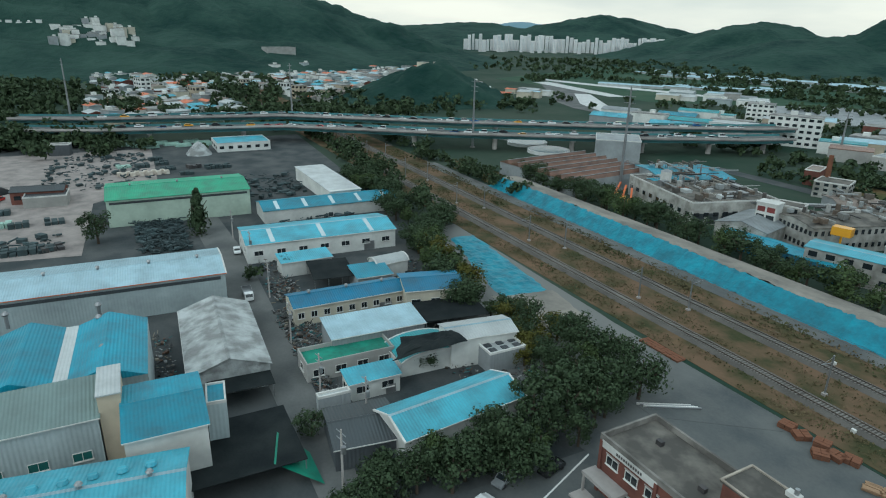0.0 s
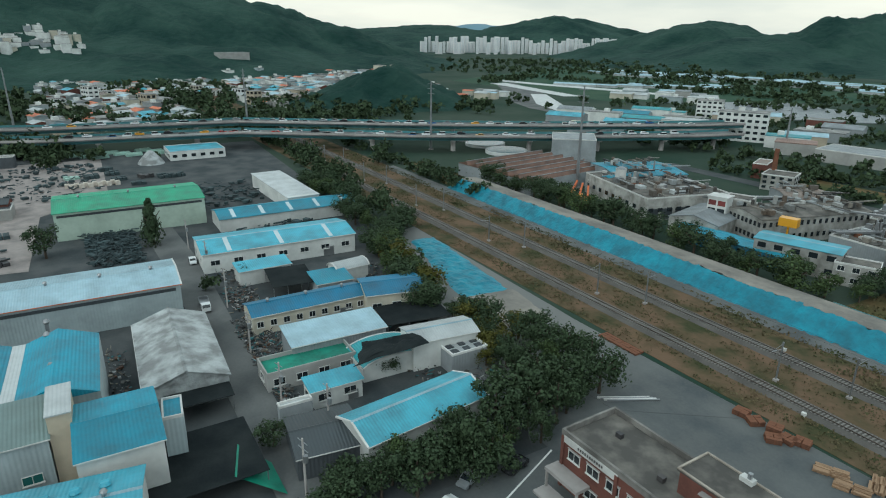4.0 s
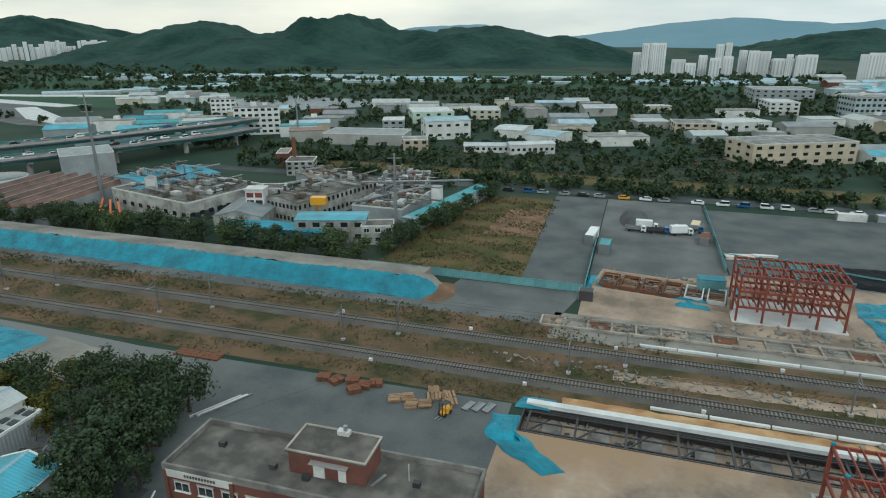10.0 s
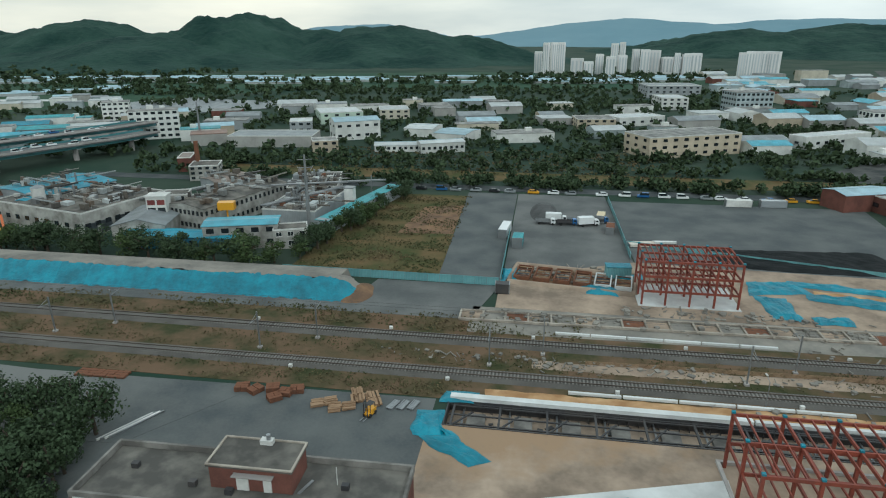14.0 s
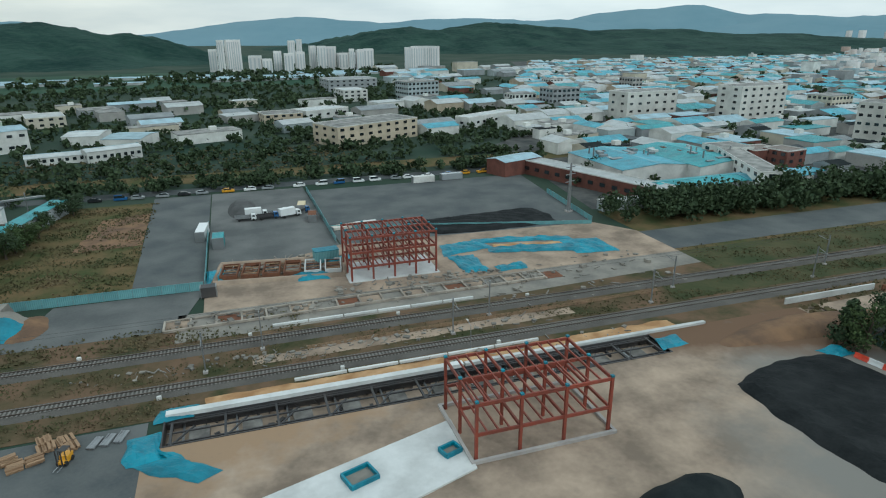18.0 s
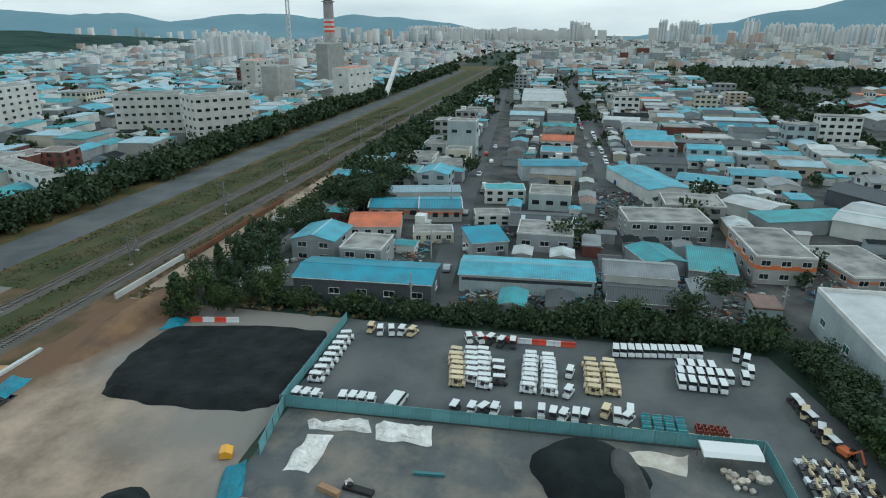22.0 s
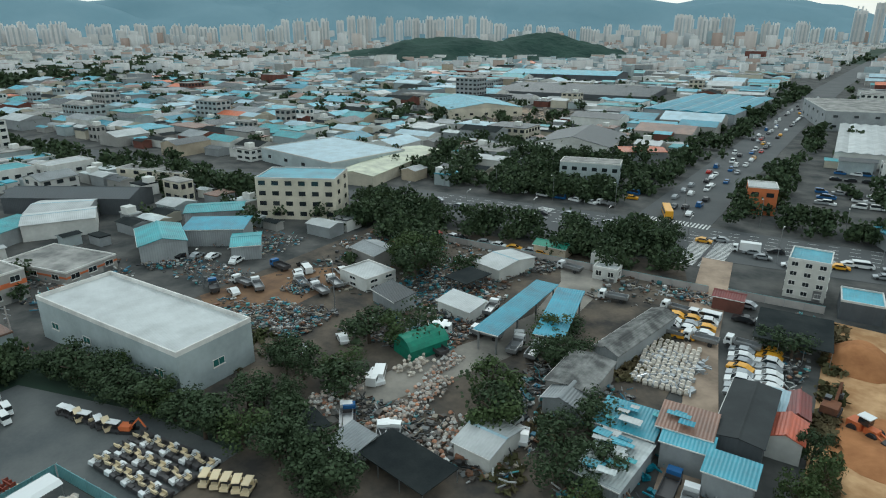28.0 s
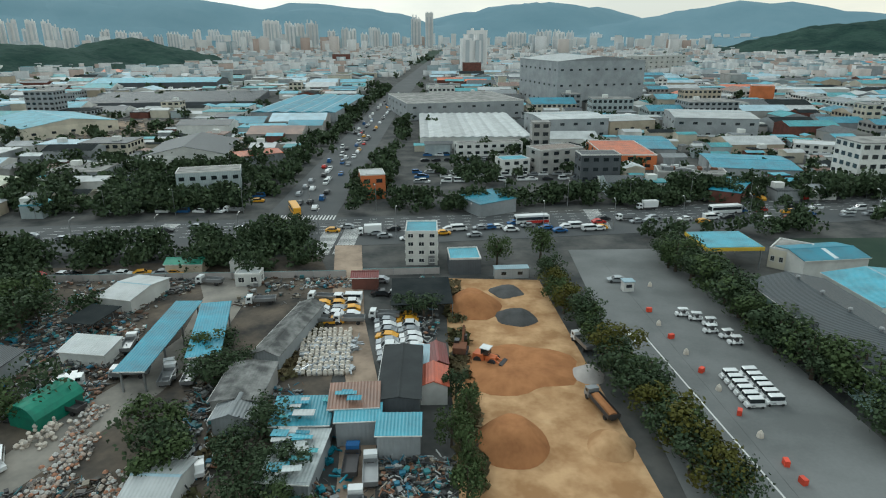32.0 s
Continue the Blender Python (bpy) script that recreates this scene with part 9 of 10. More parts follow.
for k in range(6):
    fx = -12.4 + k * 5.0
    for bx, by, bw, bd in ((0, -4.0, 4.0, 0.3), (0, 4.0, 4.0, 0.3), (-1.9, 0, 0.3, 7.6), (1.9, 0, 0.3, 7.6)):
        part("form_board", Geo().box(fx + bx, by, 0.08, bw, bd, 1.0), "rust" if k < 4 else "concrete_white", pit)
    part("bay_floor", Geo().box(fx, 0, 0.08, 3.4, 7.2, 0.06), ("metal_dark", "earth_brown", "metal_dark", "dirt_grey")[k % 4], pit)
    for q in range(4):
        part("timber_prop", Geo().beam((fx - 1.6, -3 + q * 2, 0.9), (fx + 1.6, -2.4 + q * 1.9, 0.8), 0.2), "timber" if (k + q) % 2 else "rust", pit)
box = thing("container", "teal sheeted site container beside the steel frame", "container", 20.5, 154.5, 0.16, 4, "containers")
part("shell", Geo().box(0, 0, 0.1, 6.2, 3.2, 3.0), "fence_teal", box)
part("cover", Geo().box(0, 0, 3.1, 6.4, 3.4, 0.14), "tarp_blue", box)
for k in range(5):
    solo("platform_beam", Geo().box(0, 0, 0, 9, 0.5, 0.45), "concrete_white", "white precast beam beside the track", "beam", "", "precast beams", 11 + k * 9.3, 96.9, 0.12)
for k in range(6):
    solo("platform_beam", Geo().box(0, 0, 0, 7, 0.5, 0.45), "concrete_white", "white precast beam beside the track", "beam", "", "precast beams", 8 + k * 7.3, 119.6, 0.12)
for k in range(9):
    solo("cable_box", Geo().box(0, 0, 0, 0.7, 0.5, 0.6), "trim_white", "small white trackside cable box", "cable box", "", "trackside boxes", -60 + k * 15, 98.2 if k % 2 else 116.8, 0.1)
sheet("sand_strip", "strip of yellow sand beside the track", ((-8, 93.4), (82, 93.6), (82, 96.4), (-8, 96.2)), 0.2, "sand", 60, 4, 71, 0.12, "sand")
sheet("sand_strip", "orange sand between the tracks", ((0, 104.6), (66, 105.6), (66, 108.6), (0, 107.6)), 0.2, "dirt", 40, 4, 72, 0.1, "sand")
for k in range(4):
    solo("cable_duct", Geo().beam((10, 107.4 + k * 0.4, 0.3), (90, 109.4 + k * 0.4, 0.3), 0.07), "timber", "orange cable duct laid between the tracks", "pipe", "", "cable ducts")
solo("white_wall", Geo().box(124, 94.5, 0.1, 26, 0.4, 1.4), "concrete_white", "low white concrete wall beside the railway", "wall", "structure")
solo("dark_wall", Geo().box(166, 93.2, 0.1, 56, 0.4, 1.4), "rust", "low rusty sheet wall beside the railway", "wall", "structure")

# huts, netted stores and clutter of the scrap yards
for hx, hy, hw, hd, hh, hr, hroof, hrm, hwm, hl in (
        (2.5, -126, 13, 15, 3.6, 182, "flat", "net_dark", "wall_grey", "scrap store roofed with black netting"), (66.5, -131, 8, 13, 3.4, 165, "gable", "roof_white", "wall_white", "white open-sided scrap shed"),
        (69, -117, 7, 9, 3.2, 168, "flat", "net_dark", "wall_slate", "dark trailer store in the scrap yard"), (63, -104, 9, 5, 2.8, 170, "shed", "roof_white", "wall_white", "low white cabin among the scrap"),
        (61.5, -149, 9, 5, 3.0, 180, "gable", "sheet_green", "wall_beige", "small dark green-roofed yard hut"), (47.4, -149, 6, 3, 2.6, 180, "flat", "roof_white", "wall_white", "white site hut by the wall"),
        (15.7, -137.5, 6, 4, 3.2, 180, "gable", "roof_darkred", "wall_brick", "small red-roofed booth in the lane"), (88, -108, 8, 6, 3.2, 165, "shed", "roof_white", "wall_white", "white lean-to shed in the yard"),
        (60.5, -54.5, 6, 7, 2.6, 160, "flat", "net_dark", "wall_grey", "low store under black netting"), (43, -56.5, 13, 7, 2.4, 170, "flat", "net_dark", "wall_grey", "wide low roof of black netting"),
        (52, -56, 5, 4, 2.4, 170, "shed", "roof_grey", "wall_grey", "small grey lean-to roof"), (78, -100, 9, 5, 3, 160, "shed", "roof_slate", "wall_grey", "dark lean-to beside the scrap"),
        (98, -119, 10, 8, 4, 165, "gable", "roof_grey", "wall_concrete", "old grey gabled yard building"), (36, -66.5, 6, 8, 3, 175, "gable", "roof_white", "wall_white", "white gabled yard shed")):
    if not any(abs(hx - b[0]) < (hw + b[2]) / 2 - 1 and abs(hy - b[1]) < (hd + b[3]) / 2 - 1 for b in TAKEN):
        building(hx, hy, hw, hd, hh, hr, hroof, hrm, hwm, hl, rise=0.9)
scrap("scrap_metal", "dark sorted scrap along the tracks", [(84, -74, 104, -84, 160), (56, -92, 68, -102, 160), (70, -104, 84, -124, 260), (86, -98, 112, -120, 260), (30, -126, 44, -146, 160), (60, -120, 66, -142, 110), (34, -60, 40, -74, 260), (44, -60, 50, -70, 200), (54, -60, 60, -68, 200), (36, -80, 41, -96, 320), (56, -134, 64, -146, 200), (66, -84, 80, -98, 420)], 21, "scrap_dark", 0.7, 0.8)
for vk, vx, vy, vr in (("van", 62.9, -93.2, 60), ("van", 61.5, -72.9, 20), ("lorry", 49.6, -59.8, 35), ("lorry", 46.1, -95.9, 8), ("lorry", 54.5, -99, -12), ("blue_lorry", 70, -90, 50), ("white", 47, -122, 10), ("lorry", 53, -140, 80), ("silver", 45, -142, 85), ("lorry", 58, -108, 10),
                       ("white", 33, -72, 20), ("lorry", 28, -88, 5), ("van", 108, -104, 60), ("lorry", 96, -96, 70), ("black", 101, -99, 70), ("silver", 12.5, -140, 80), ("lorry", 10.6, -63, 3), ("blue_lorry", 12, -72, 0), ("suv", 100, -108, 65)):
    park(vk, vx, vy, vr, 0.15, "vehicles in the scrap yards")

# goods of the material yard in the west
yard_rng = random.Random(8)
for bx, by in ((-237.8, -61.6), (-236.7, -50.9), (-221, -56.3), (-222.5, -51.7), (-221.7, -47.2), (-235.9, -38.2), (-220.8, -36.2), (-219.1, -31.6), (-219.4, -22.2), (-208.3, -50.5), (-206.2, -60.7), (-193.4, -60.3), (-193.3, -46.1), (-193.7, -41), (-191.8, -25.6), (-192.3, -21.3), (-191.7, -30.2),
               (-298, -1.2), (-296, 6), (-287.8, 15.8), (-284, 33), (-288, 26), (-300, 14), (-300, -92.1), (-304, -84), (-296, -66), (-284, 38), (-310, 12), (-276, 22)):
    mat = yard_rng.choice(("pallet_dark", "pallet_dark", "metal_dark", "sheet_pale"))
    crates = thing("pallet_stack", "dark stacked building materials on pallets", "pallet stack", bx, by, 0.13, 8 + yard_rng.uniform(-8, 8), "stacks in the material yard")
    for i in range(2):
        for q in range(3):
            part("crate", Geo().box((i - 0.5) * 2.2, (q - 1) * 1.9, 0, 2.0, 1.6, yard_rng.uniform(0.8, 1.7)), mat, crates)
for k in range(12):
    solo("bulk_block", Geo().box(0, 0, 0, 1.6, 1.8, 1.5).box(0, 0, 1.5, 1.3, 1.5, 0.2), "sack_white", "white wrapped pallet of goods", "wrapped pallet", "", "wrapped pallets in the material yard", -281 + (k % 2) * 2.2, -3 + k * 1.6, 0.13, 6)
for k in range(9):
    solo("covered_row", Geo().box(0, 0, 0, 3.2, 7.5, 1.1).box(0, 0, 1.1, 2.4, 7.0, 0.4), "sheet_pale", "long goods row under pale green sheet", "covered goods", "", "covered rows in the material yard", -352 + (k % 3) * 5, 2 + k * 5, 0.13, 12)
for k in range(11):
    park("red", -252 - (k % 3) * 3.2, -58 + k * 1.7, 60, 0.13) if k == 0 else far_car("red", -252 - (k % 3) * 3.2, -58 + k * 1.7, 60, 0.13)
mound("covered_mound", "grey sheeted dome of stored material", "heap", -319, 32, 7, 6, 6, "sheet_plastic", 0.1, 0, 1.0, 0.1, 20, 5)
mound("black_heap", "black heap on the pale yard", "heap", -316, -83, 8, 5, 2.2, "coal", 0.25, 0, 1.0, 0.1, 20, 6)
building(-250, -28, 16, 7, 4.5, 82, "gable", "roof_slate", "wall_brick", "red hut with a dark roof", rise=1.2, wins=4)
building(-338, -26.5, 9, 5, 5, 80, "flat", "roof_concrete", "wall_slate", "small dark block beside the yard")

# pipes, ducts and tanks over the plant roofs
pl = random.Random(33)
bits = Geo()
for cx, cy, w, d, rot, z, n in ((-154, 184, 40, 30, -14, 7.9, 70), (-105, 195, 13, 38, -16, 9.0, 46), (-86, 225, 17, 24, 14, 6.4, 60), (-80, 200, 17, 29, -2, 5.4, 50), (-174, 197, 26, 24, -20, 9.0, 40), (-122, 227, 15, 17, 52, 5.6, 30), (-128, 205, 18, 26, -14, 0.2, 40), (-196, 205, 30, 30, 10, 0.2, 50)):
    c, s_ = math.cos(radians(rot)), math.sin(radians(rot))
    for k in range(n):
        u, v = pl.uniform(-0.48, 0.48) * w, pl.uniform(-0.48, 0.48) * d
        px, py = cx + u * c - v * s_, cy + u * s_ + v * c
        kind = pl.random()
        if kind < 0.45:
            l = pl.uniform(3, 11)
            a = radians(rot) + (0 if pl.random() < 0.5 else math.pi / 2)
            zz = z + pl.uniform(0.2, 1.4)
            bits.beam((px, py, zz), (px + l * math.cos(a), py + l * math.sin(a), zz), pl.choice((0.25, 0.35, 0.5)))
            bits.box(px, py, z - 0.2, 0.15, 0.15, zz - z + 0.2)
        elif kind < 0.6:
            bits.tube(px, py, z - 0.1, pl.uniform(0.4, 1.0), pl.uniform(0.8, 2.6), 10)
        else:
            bits.box(px, py, z - 0.1, pl.uniform(0.6, 3.0), pl.uniform(0.6, 2.2), pl.uniform(0.4, 1.8), rot)
solo("roof_pipework", bits, "plant_bits", "grimy pipes, ducts and tanks over the plant", "pipework", "stuff")
tw = thing("stair_tower", "white stair tower with dark red panels", "stair tower", -119.6, 175.2, 0, 15)
part("wall", Geo().box(0, 0, 0, 6.0, 5.0, 11.2), "wall_white", tw)
part("roof", Geo().box(0, 0, 11.2, 6.5, 5.5, 0.4), "trim_white", tw)
for k in range(4):
    for q in (-1, 1):
        part("panel", Geo().box(q * 1.45, -2.52, 1.2 + k * 2.5, 2.3, 0.12, 1.6), "roof_darkred" if k in (0, 3) else "window_glass", tw)
for k in range(3):
    sp = thing("settling_tank", "round white-rimmed settling tank", "settling tank", -262 - k * 24, 196 + k * 3, 0.0, 0, "settling tanks")
    part("rim", Geo().tube(0, 0, 0, 11, 1.6, 40), "concrete_white", sp)
    part("water", Geo().tube(0, 0, 1.4, 10.3, 0.25, 40), "water", sp)

# vents, pipes and parked cars round the western factories
for vx, vy in ((-122.3, -42.7), (-121.6, -33.6), (-122.4, -22.4), (-116.9, -23.6), (-104.4, -22.1), (-120.3, -8.0), (-114.7, -7.9), (-108, -34), (-102.5, -7.3), (-112, -36)):
    vt = thing("roof_vent", "round metal turbine vent on a blue roof", "roof vent", vx, vy, 9.6, 0, "roof vents")
    part("neck", Geo().tube(0, 0, -1.2, 0.32, 2.4, 10), "metal_grey", vt)
    part("turbine", Geo().tube(0, 0, 1.2, 0.42, 0.35, 12, 0.62).tube(0, 0, 1.55, 0.62, 0.45, 12, 0.3), "metal_grey", vt)
pipe = thing("roof_pipe", "silver pipe run with elbows on the pale blue roof", "pipe", -66.5, -13.5, 9.2, -8)
for a, b in (((0, -8, 0.5), (0, 4, 0.5)), ((0, 4, 0.5), (2.2, 4, 0.5)), ((0, -2, 0.5), (2.0, -2, 0.5)), ((2.0, -2, 0.5), (2.0, -2, 1.6)), ((0, 1, 0.5), (-1.6, 1, 1.5))):
    part("pipe", Geo().beam(a, b, 0.32), "metal_grey", pipe)
for k in range(5):
    part("bracket", Geo().box(0, -7 + k * 2.6, 0, 0.5, 0.14, 0.4), "metal_dark", pipe)
for k in range(9):
    fan = thing("roof_fan", "pale blue cowled roof fan", "roof fan", -73.2 + 0.25 * k, -27 + k * 3.1, 8.9, 0, "fans on the pale roof")
    part("cowl", Geo().tube(0, 0, 0, 0.4, 0.6, 10).tube(0, 0, 0.6, 0.7, 0.35, 10, 0.5), "roof_skyblue", fan)
for k in range(13):
    park(car_rng.choice(("white", "silver", "suv", "black", "van", "white")), -178 + (k % 2) * 17 + car_rng.uniform(-1.5, 1.5), -64 + k * 2.7 if k % 2 else -62 + k * 1.6, 70 + car_rng.uniform(-12, 12), 0.06, "cars parked beside the warehouse")

# torn black netting over the teal arched roof
sheet("roof_netting", "torn black netting sagging over an arched roof", ((-86.7, 35.4), (-88.3, 50.5), (-92.5, 51.5), (-94.1, 40.6)), 0.8, "net_dark", 22, 12, 91, 6.4, "netting")

# ---------------------------------------------------------------- the town that fills the rest
RESERVED = [(112, -122, 152, -46), (-600, 84, 1100, 130), (112, 140, 340, 176), (54, -62, 114, 95), (-70, -165, 0, -50), (0, -165, 118, -50), (-85, -212, 0, -168), (0, -204, 60, -158), (60, -198, 130, -150), (130, -186, 260, -144), (260, -178, 900, -142), (156, -448, 218, -330), (26, -300, 60, -190), (14, -560, 52, -300), (0, -900, 42, -560), (-30, -1300, 20, -900), 
            (-9, 120, 112, 240), (-120, 0, -50, 95), (-62, -300, 18, -206), (-130, -178, -66, -120), (64, -280, 112, -205), (820, -480, 1100, -150), (900, -1100, 1200, -560)]
for sx, sy, ex, ey, half in ((112, 25, 330, 36, 4), (330, 36, 880, 78, 5), (200, -18, 560, -9, 5), (560, -9, 860, 15, 5)):
    for k in range(30):
        u = k / 29
        cx, cy = sx + (ex - sx) * u, sy + (ey - sy) * u
        RESERVED.append((cx - abs(ex - sx) / 40, cy - half, cx + abs(ex - sx) / 40, cy + half))
town_rng = random.Random(21)


def free(x, y, w, d, pad=1.0):
    hx, hy = w / 2 + pad, d / 2 + pad
    for a, b, c, e in RESERVED:
        if x + hx > a and x - hx < c and y + hy > b and y - hy < e:
            return False
    for bx, by, bw, bd, r in TAKEN:
        if abs(bx - x) > 90 or abs(by - y) > 90:
            continue
        c, s = abs(math.cos(radians(r))), abs(math.sin(radians(r)))
        if abs(bx - x) < hx + (bw * c + bd * s) / 2 and abs(by - y) < hy + (bw * s + bd * c) / 2:
            return False
    return True


ROOFS = ["roof_blue"] * 3 + ["roof_skyblue"] * 5 + ["roof_teal"] * 4 + ["roof_pale"] * 4 + ["roof_white"] * 5 + ["roof_grey"] * 3 + ["roof_slate"] * 3 + ["roof_concrete"] * 5 + ["roof_brown", "roof_orange", "roof_green", "roof_deepblue", "roof_beige", "roof_rust"]
WALLS = ["wall_white"] * 4 + ["wall_grey"] * 3 + ["wall_bluegrey"] * 2 + ["wall_cream"] * 2 + ["wall_concrete"] * 2 + ["wall_beige", "wall_brick"]
WORD = {"roof_blue": "blue", "roof_skyblue": "sky blue", "roof_teal": "teal", "roof_pale": "pale blue", "roof_white": "white", "roof_grey": "grey", "roof_slate": "dark slate", "roof_concrete": "grey concrete",
        "roof_brown": "brown", "roof_orange": "orange", "roof_green": "green", "roof_deepblue": "deep blue", "net_dark": "dark netted", "roof_beige": "beige", "roof_rust": "rust-brown"}


class FarTown:
    """Joined far buildings, one mesh for each paint."""

    def __init__(self):
        self.g = {}

    def get(self, mat):
        return self.g.setdefault(mat, Geo())

    def add(self, x, y, w, d, h, rot, rm, wm, gable, rows=0):
        self.get(wm).box(x, y, 0, w, d, h, rot)
        c, s = math.cos(radians(rot)), math.sin(radians(rot))
        tr = lambda a, b, z: (x + a * c - b * s, y + a * s + b * c, z)
        o = 0.4
        r = self.get(rm)
        if gable:
            k = h + min(w, d) * 0.14
            if w >= d:
                A, B, C, D, E, F = tr(-w / 2 - o, -d / 2 - o, h), tr(w / 2 + o, -d / 2 - o, h), tr(w / 2 + o, d / 2 + o, h), tr(-w / 2 - o, d / 2 + o, h), tr(-w / 2 - o, 0, k), tr(w / 2 + o, 0, k)
                r.quad(A, B, F, E).quad(D, C, F, E)
                self.get(wm).quad(A, E, D).quad(B, F, C)
            else:
                A, B, C, D, E, F = tr(-w / 2 - o, -d / 2 - o, h), tr(w / 2 + o, -d / 2 - o, h), tr(w / 2 + o, d / 2 + o, h), tr(-w / 2 - o, d / 2 + o, h), tr(0, -d / 2 - o, k), tr(0, d / 2 + o, k)
                r.quad(A, E, F, D).quad(B, E, F, C)
                self.get(wm).quad(A, B, E).quad(D, C, F)
        else:
            r.box(x, y, h + 0.02, w + 0.3, d + 0.3, 0.35, rot)
            if town_rng.random() < 0.5:
                self.get("wall_white").box(x + town_rng.uniform(-0.25, 0.25) * w, y + town_rng.uniform(-0.25, 0.25) * d, h, 3.5, 3, 2.4, rot)
        for k in range(rows):
            z = (k + 0.4) * h / rows
            n = max(2, int(w / 3.6))
            for i in range(n):
                a = -w / 2 + w * (i + 0.5) / n
                for e in (-1, 1):
                    g = self.get("window_glass")
                    b = e * (d / 2 + 0.06)
                    g.quad(tr(a - w / n * 0.3, b, z), tr(a + w / n * 0.3, b, z), tr(a + w / n * 0.3, b, z + h / rows * 0.45), tr(a - w / n * 0.3, b, z + h / rows * 0.45))
            n = max(2, int(d / 3.6))
            for i in range(n):
                a = -d / 2 + d * (i + 0.5) / n
                for e in (-1, 1):
                    g = self.get("window_glass")
                    b = e * (w / 2 + 0.06)
                    g.quad(tr(b, a - d / n * 0.3, z), tr(b, a + d / n * 0.3, z), tr(b, a + d / n * 0.3, z + h / rows * 0.45), tr(b, a - d / n * 0.3, z + h / rows * 0.45))

    def done(self, name, label):
        for mat, g in self.g.items():
            me = bpy.data.meshes.new(name)
            me.from_pydata(g.v, [], g.f)
            me.materials.append(MATS[mat])
            tagged(new(name, me), label.replace("*", mat.replace("_", " ")), "town", "", "stuff")


far = FarTown()
near_made = 0


def fill(poly, sx, sy, heights, near_limit, rot=0.0, density=0.9, roofs=None, tall=0.06):
    """Fills the outline poly with buildings about sx by sy metres."""
    global near_made
    xs, ys = [p[0] for p in poly], [p[1] for p in poly]
    y = min(ys)
    while y < max(ys):
        rowd = town_rng.uniform(*sy)
        x = min(xs) + town_rng.uniform(0, 8)
        while x < max(xs):
            w = town_rng.uniform(*sx)
            d = rowd * town_rng.uniform(0.75, 1.0)
            cx, cy = x + w / 2, y + rowd / 2
            x += w + town_rng.choice((0.5, 0.8, 1.5, 4.0))
            if town_rng.random() > density or not inside(cx, cy, poly) or not free(cx, cy, w, d):
                continue
            h = town_rng.uniform(*heights)
            rm, wm = town_rng.choice(roofs or ROOFS), town_rng.choice(WALLS)
            dist = math.hypot(cx, cy)
            high = town_rng.random() < tall
            if high:
                h *= town_rng.uniform(1.7, 3.0)
                rm = "roof_concrete"
            gable = rm != "roof_concrete" and town_rng.random() < 0.75
            r = rot + town_rng.uniform(-1.5, 1.5)
            TAKEN.append((cx, cy, w, d, 0))
            if dist < near_limit and near_made < 36:
                near_made += 1
                TAKEN.pop()
                away = 0 if cy > abs(cx) else (180 if -cy > abs(cx) else (-90 if cx > 0 else 90))
                ww, dd = (w, d) if away in (0, 180) else (d, w)
                building(cx, cy, ww, dd, h, away, "gable" if gable else "flat", rm, wm, "%s workshop with a %s roof" % (wm.split("_")[1].replace("bluegrey", "blue-grey"), WORD[rm]), rise=min(ww, dd) * 0.13, ridge=0 if ww >= dd else 1, wins=max(2, int(ww / 4.5)), floors=2 if h > 6 else 1)
            else:
                far.add(cx, cy, w, d, h, r, rm, wm, gable, (max(2, int(h / 3.2)) if dist < 700 and (high or h > 7.2) else 0))
        y += rowd + town_rng.choice((0.6, 1.2, 3.5))


BLUES = ["roof_skyblue"] * 5 + ["roof_teal"] * 4 + ["roof_blue"] * 3 + ["roof_pale"] * 4 + ["roof_white"] * 4 + ["roof_slate"] * 4 + ["roof_grey"] * 3 + ["roof_concrete"] * 2 + ["net_dark"] * 2 + ["roof_orange", "roof_rust"]
# east town: long rows beside the streets
fill([(118, -160), (118, 78), (350, 86), (900, 92), (900, -140), (430, -130)], (9, 15), (12, 27), (3.6, 6.5), 330, 0, 0.93, BLUES + ["roof_concrete"] * 4)
fill([(900, -560), (900, 92), (1500, 60), (2000, -300), (1600, -700)], (12, 26), (12, 26), (5, 9), 0, 0, 0.8, ["roof_concrete"] * 6 + ["roof_white"] * 3 + ROOFS, 0.3)
fill([(125, -165), (430, -132), (880, -420), (700, -700), (300, -420), (130, -215)], (12, 26), (12, 24), (3.6, 6.5), 330, 0, 0.82, BLUES, 0.03)
fill([(60, -215), (130, -215), (300, -420), (700, -700), (500, -1250), (60, -1250)], (16, 34), (14, 28), (4, 7.5), 300, 0, 0.78, BLUES, 0.04)
fill([(8, -215), (-60, -208), (-300, -232), (-800, -300), (-800, -1250), (0, -1250)], (16, 36), (14, 28), (4.5, 8), 300, 0, 0.8, BLUES, 0.05)
fill([(-75, -70), (-110, -60), (-260, -120), (-500, -205), (-80, -172), (-72, -150)], (14, 24), (14, 24), (5, 7), 300, 0, 0.75)
fill([(118, 182), (340, 178), (900, 172), (1500, 400), (1200, 1000), (500, 1000), (190, 420)], (12, 26), (11, 22), (4, 7), 0, 8, 0.9, ["roof_white"] * 6 + ["roof_concrete"] * 2 + ["roof_skyblue"] * 6 + ["roof_pale"] * 5 + ["roof_teal"] * 4, 0.03)
fill([(-440, -20), (-430, 60), (-500, 150), (-560, 330), (-850, 430), (-900, 100), (-850, -20)], (8, 16), (8, 13), (3.5, 6.5), 0, 20, 0.72, ["roof_white"] * 3 + ["roof_concrete"] * 5 + ["roof_skyblue"] * 2 + ["roof_brown", "roof_grey", "roof_orange", "roof_pale"], 0.025)
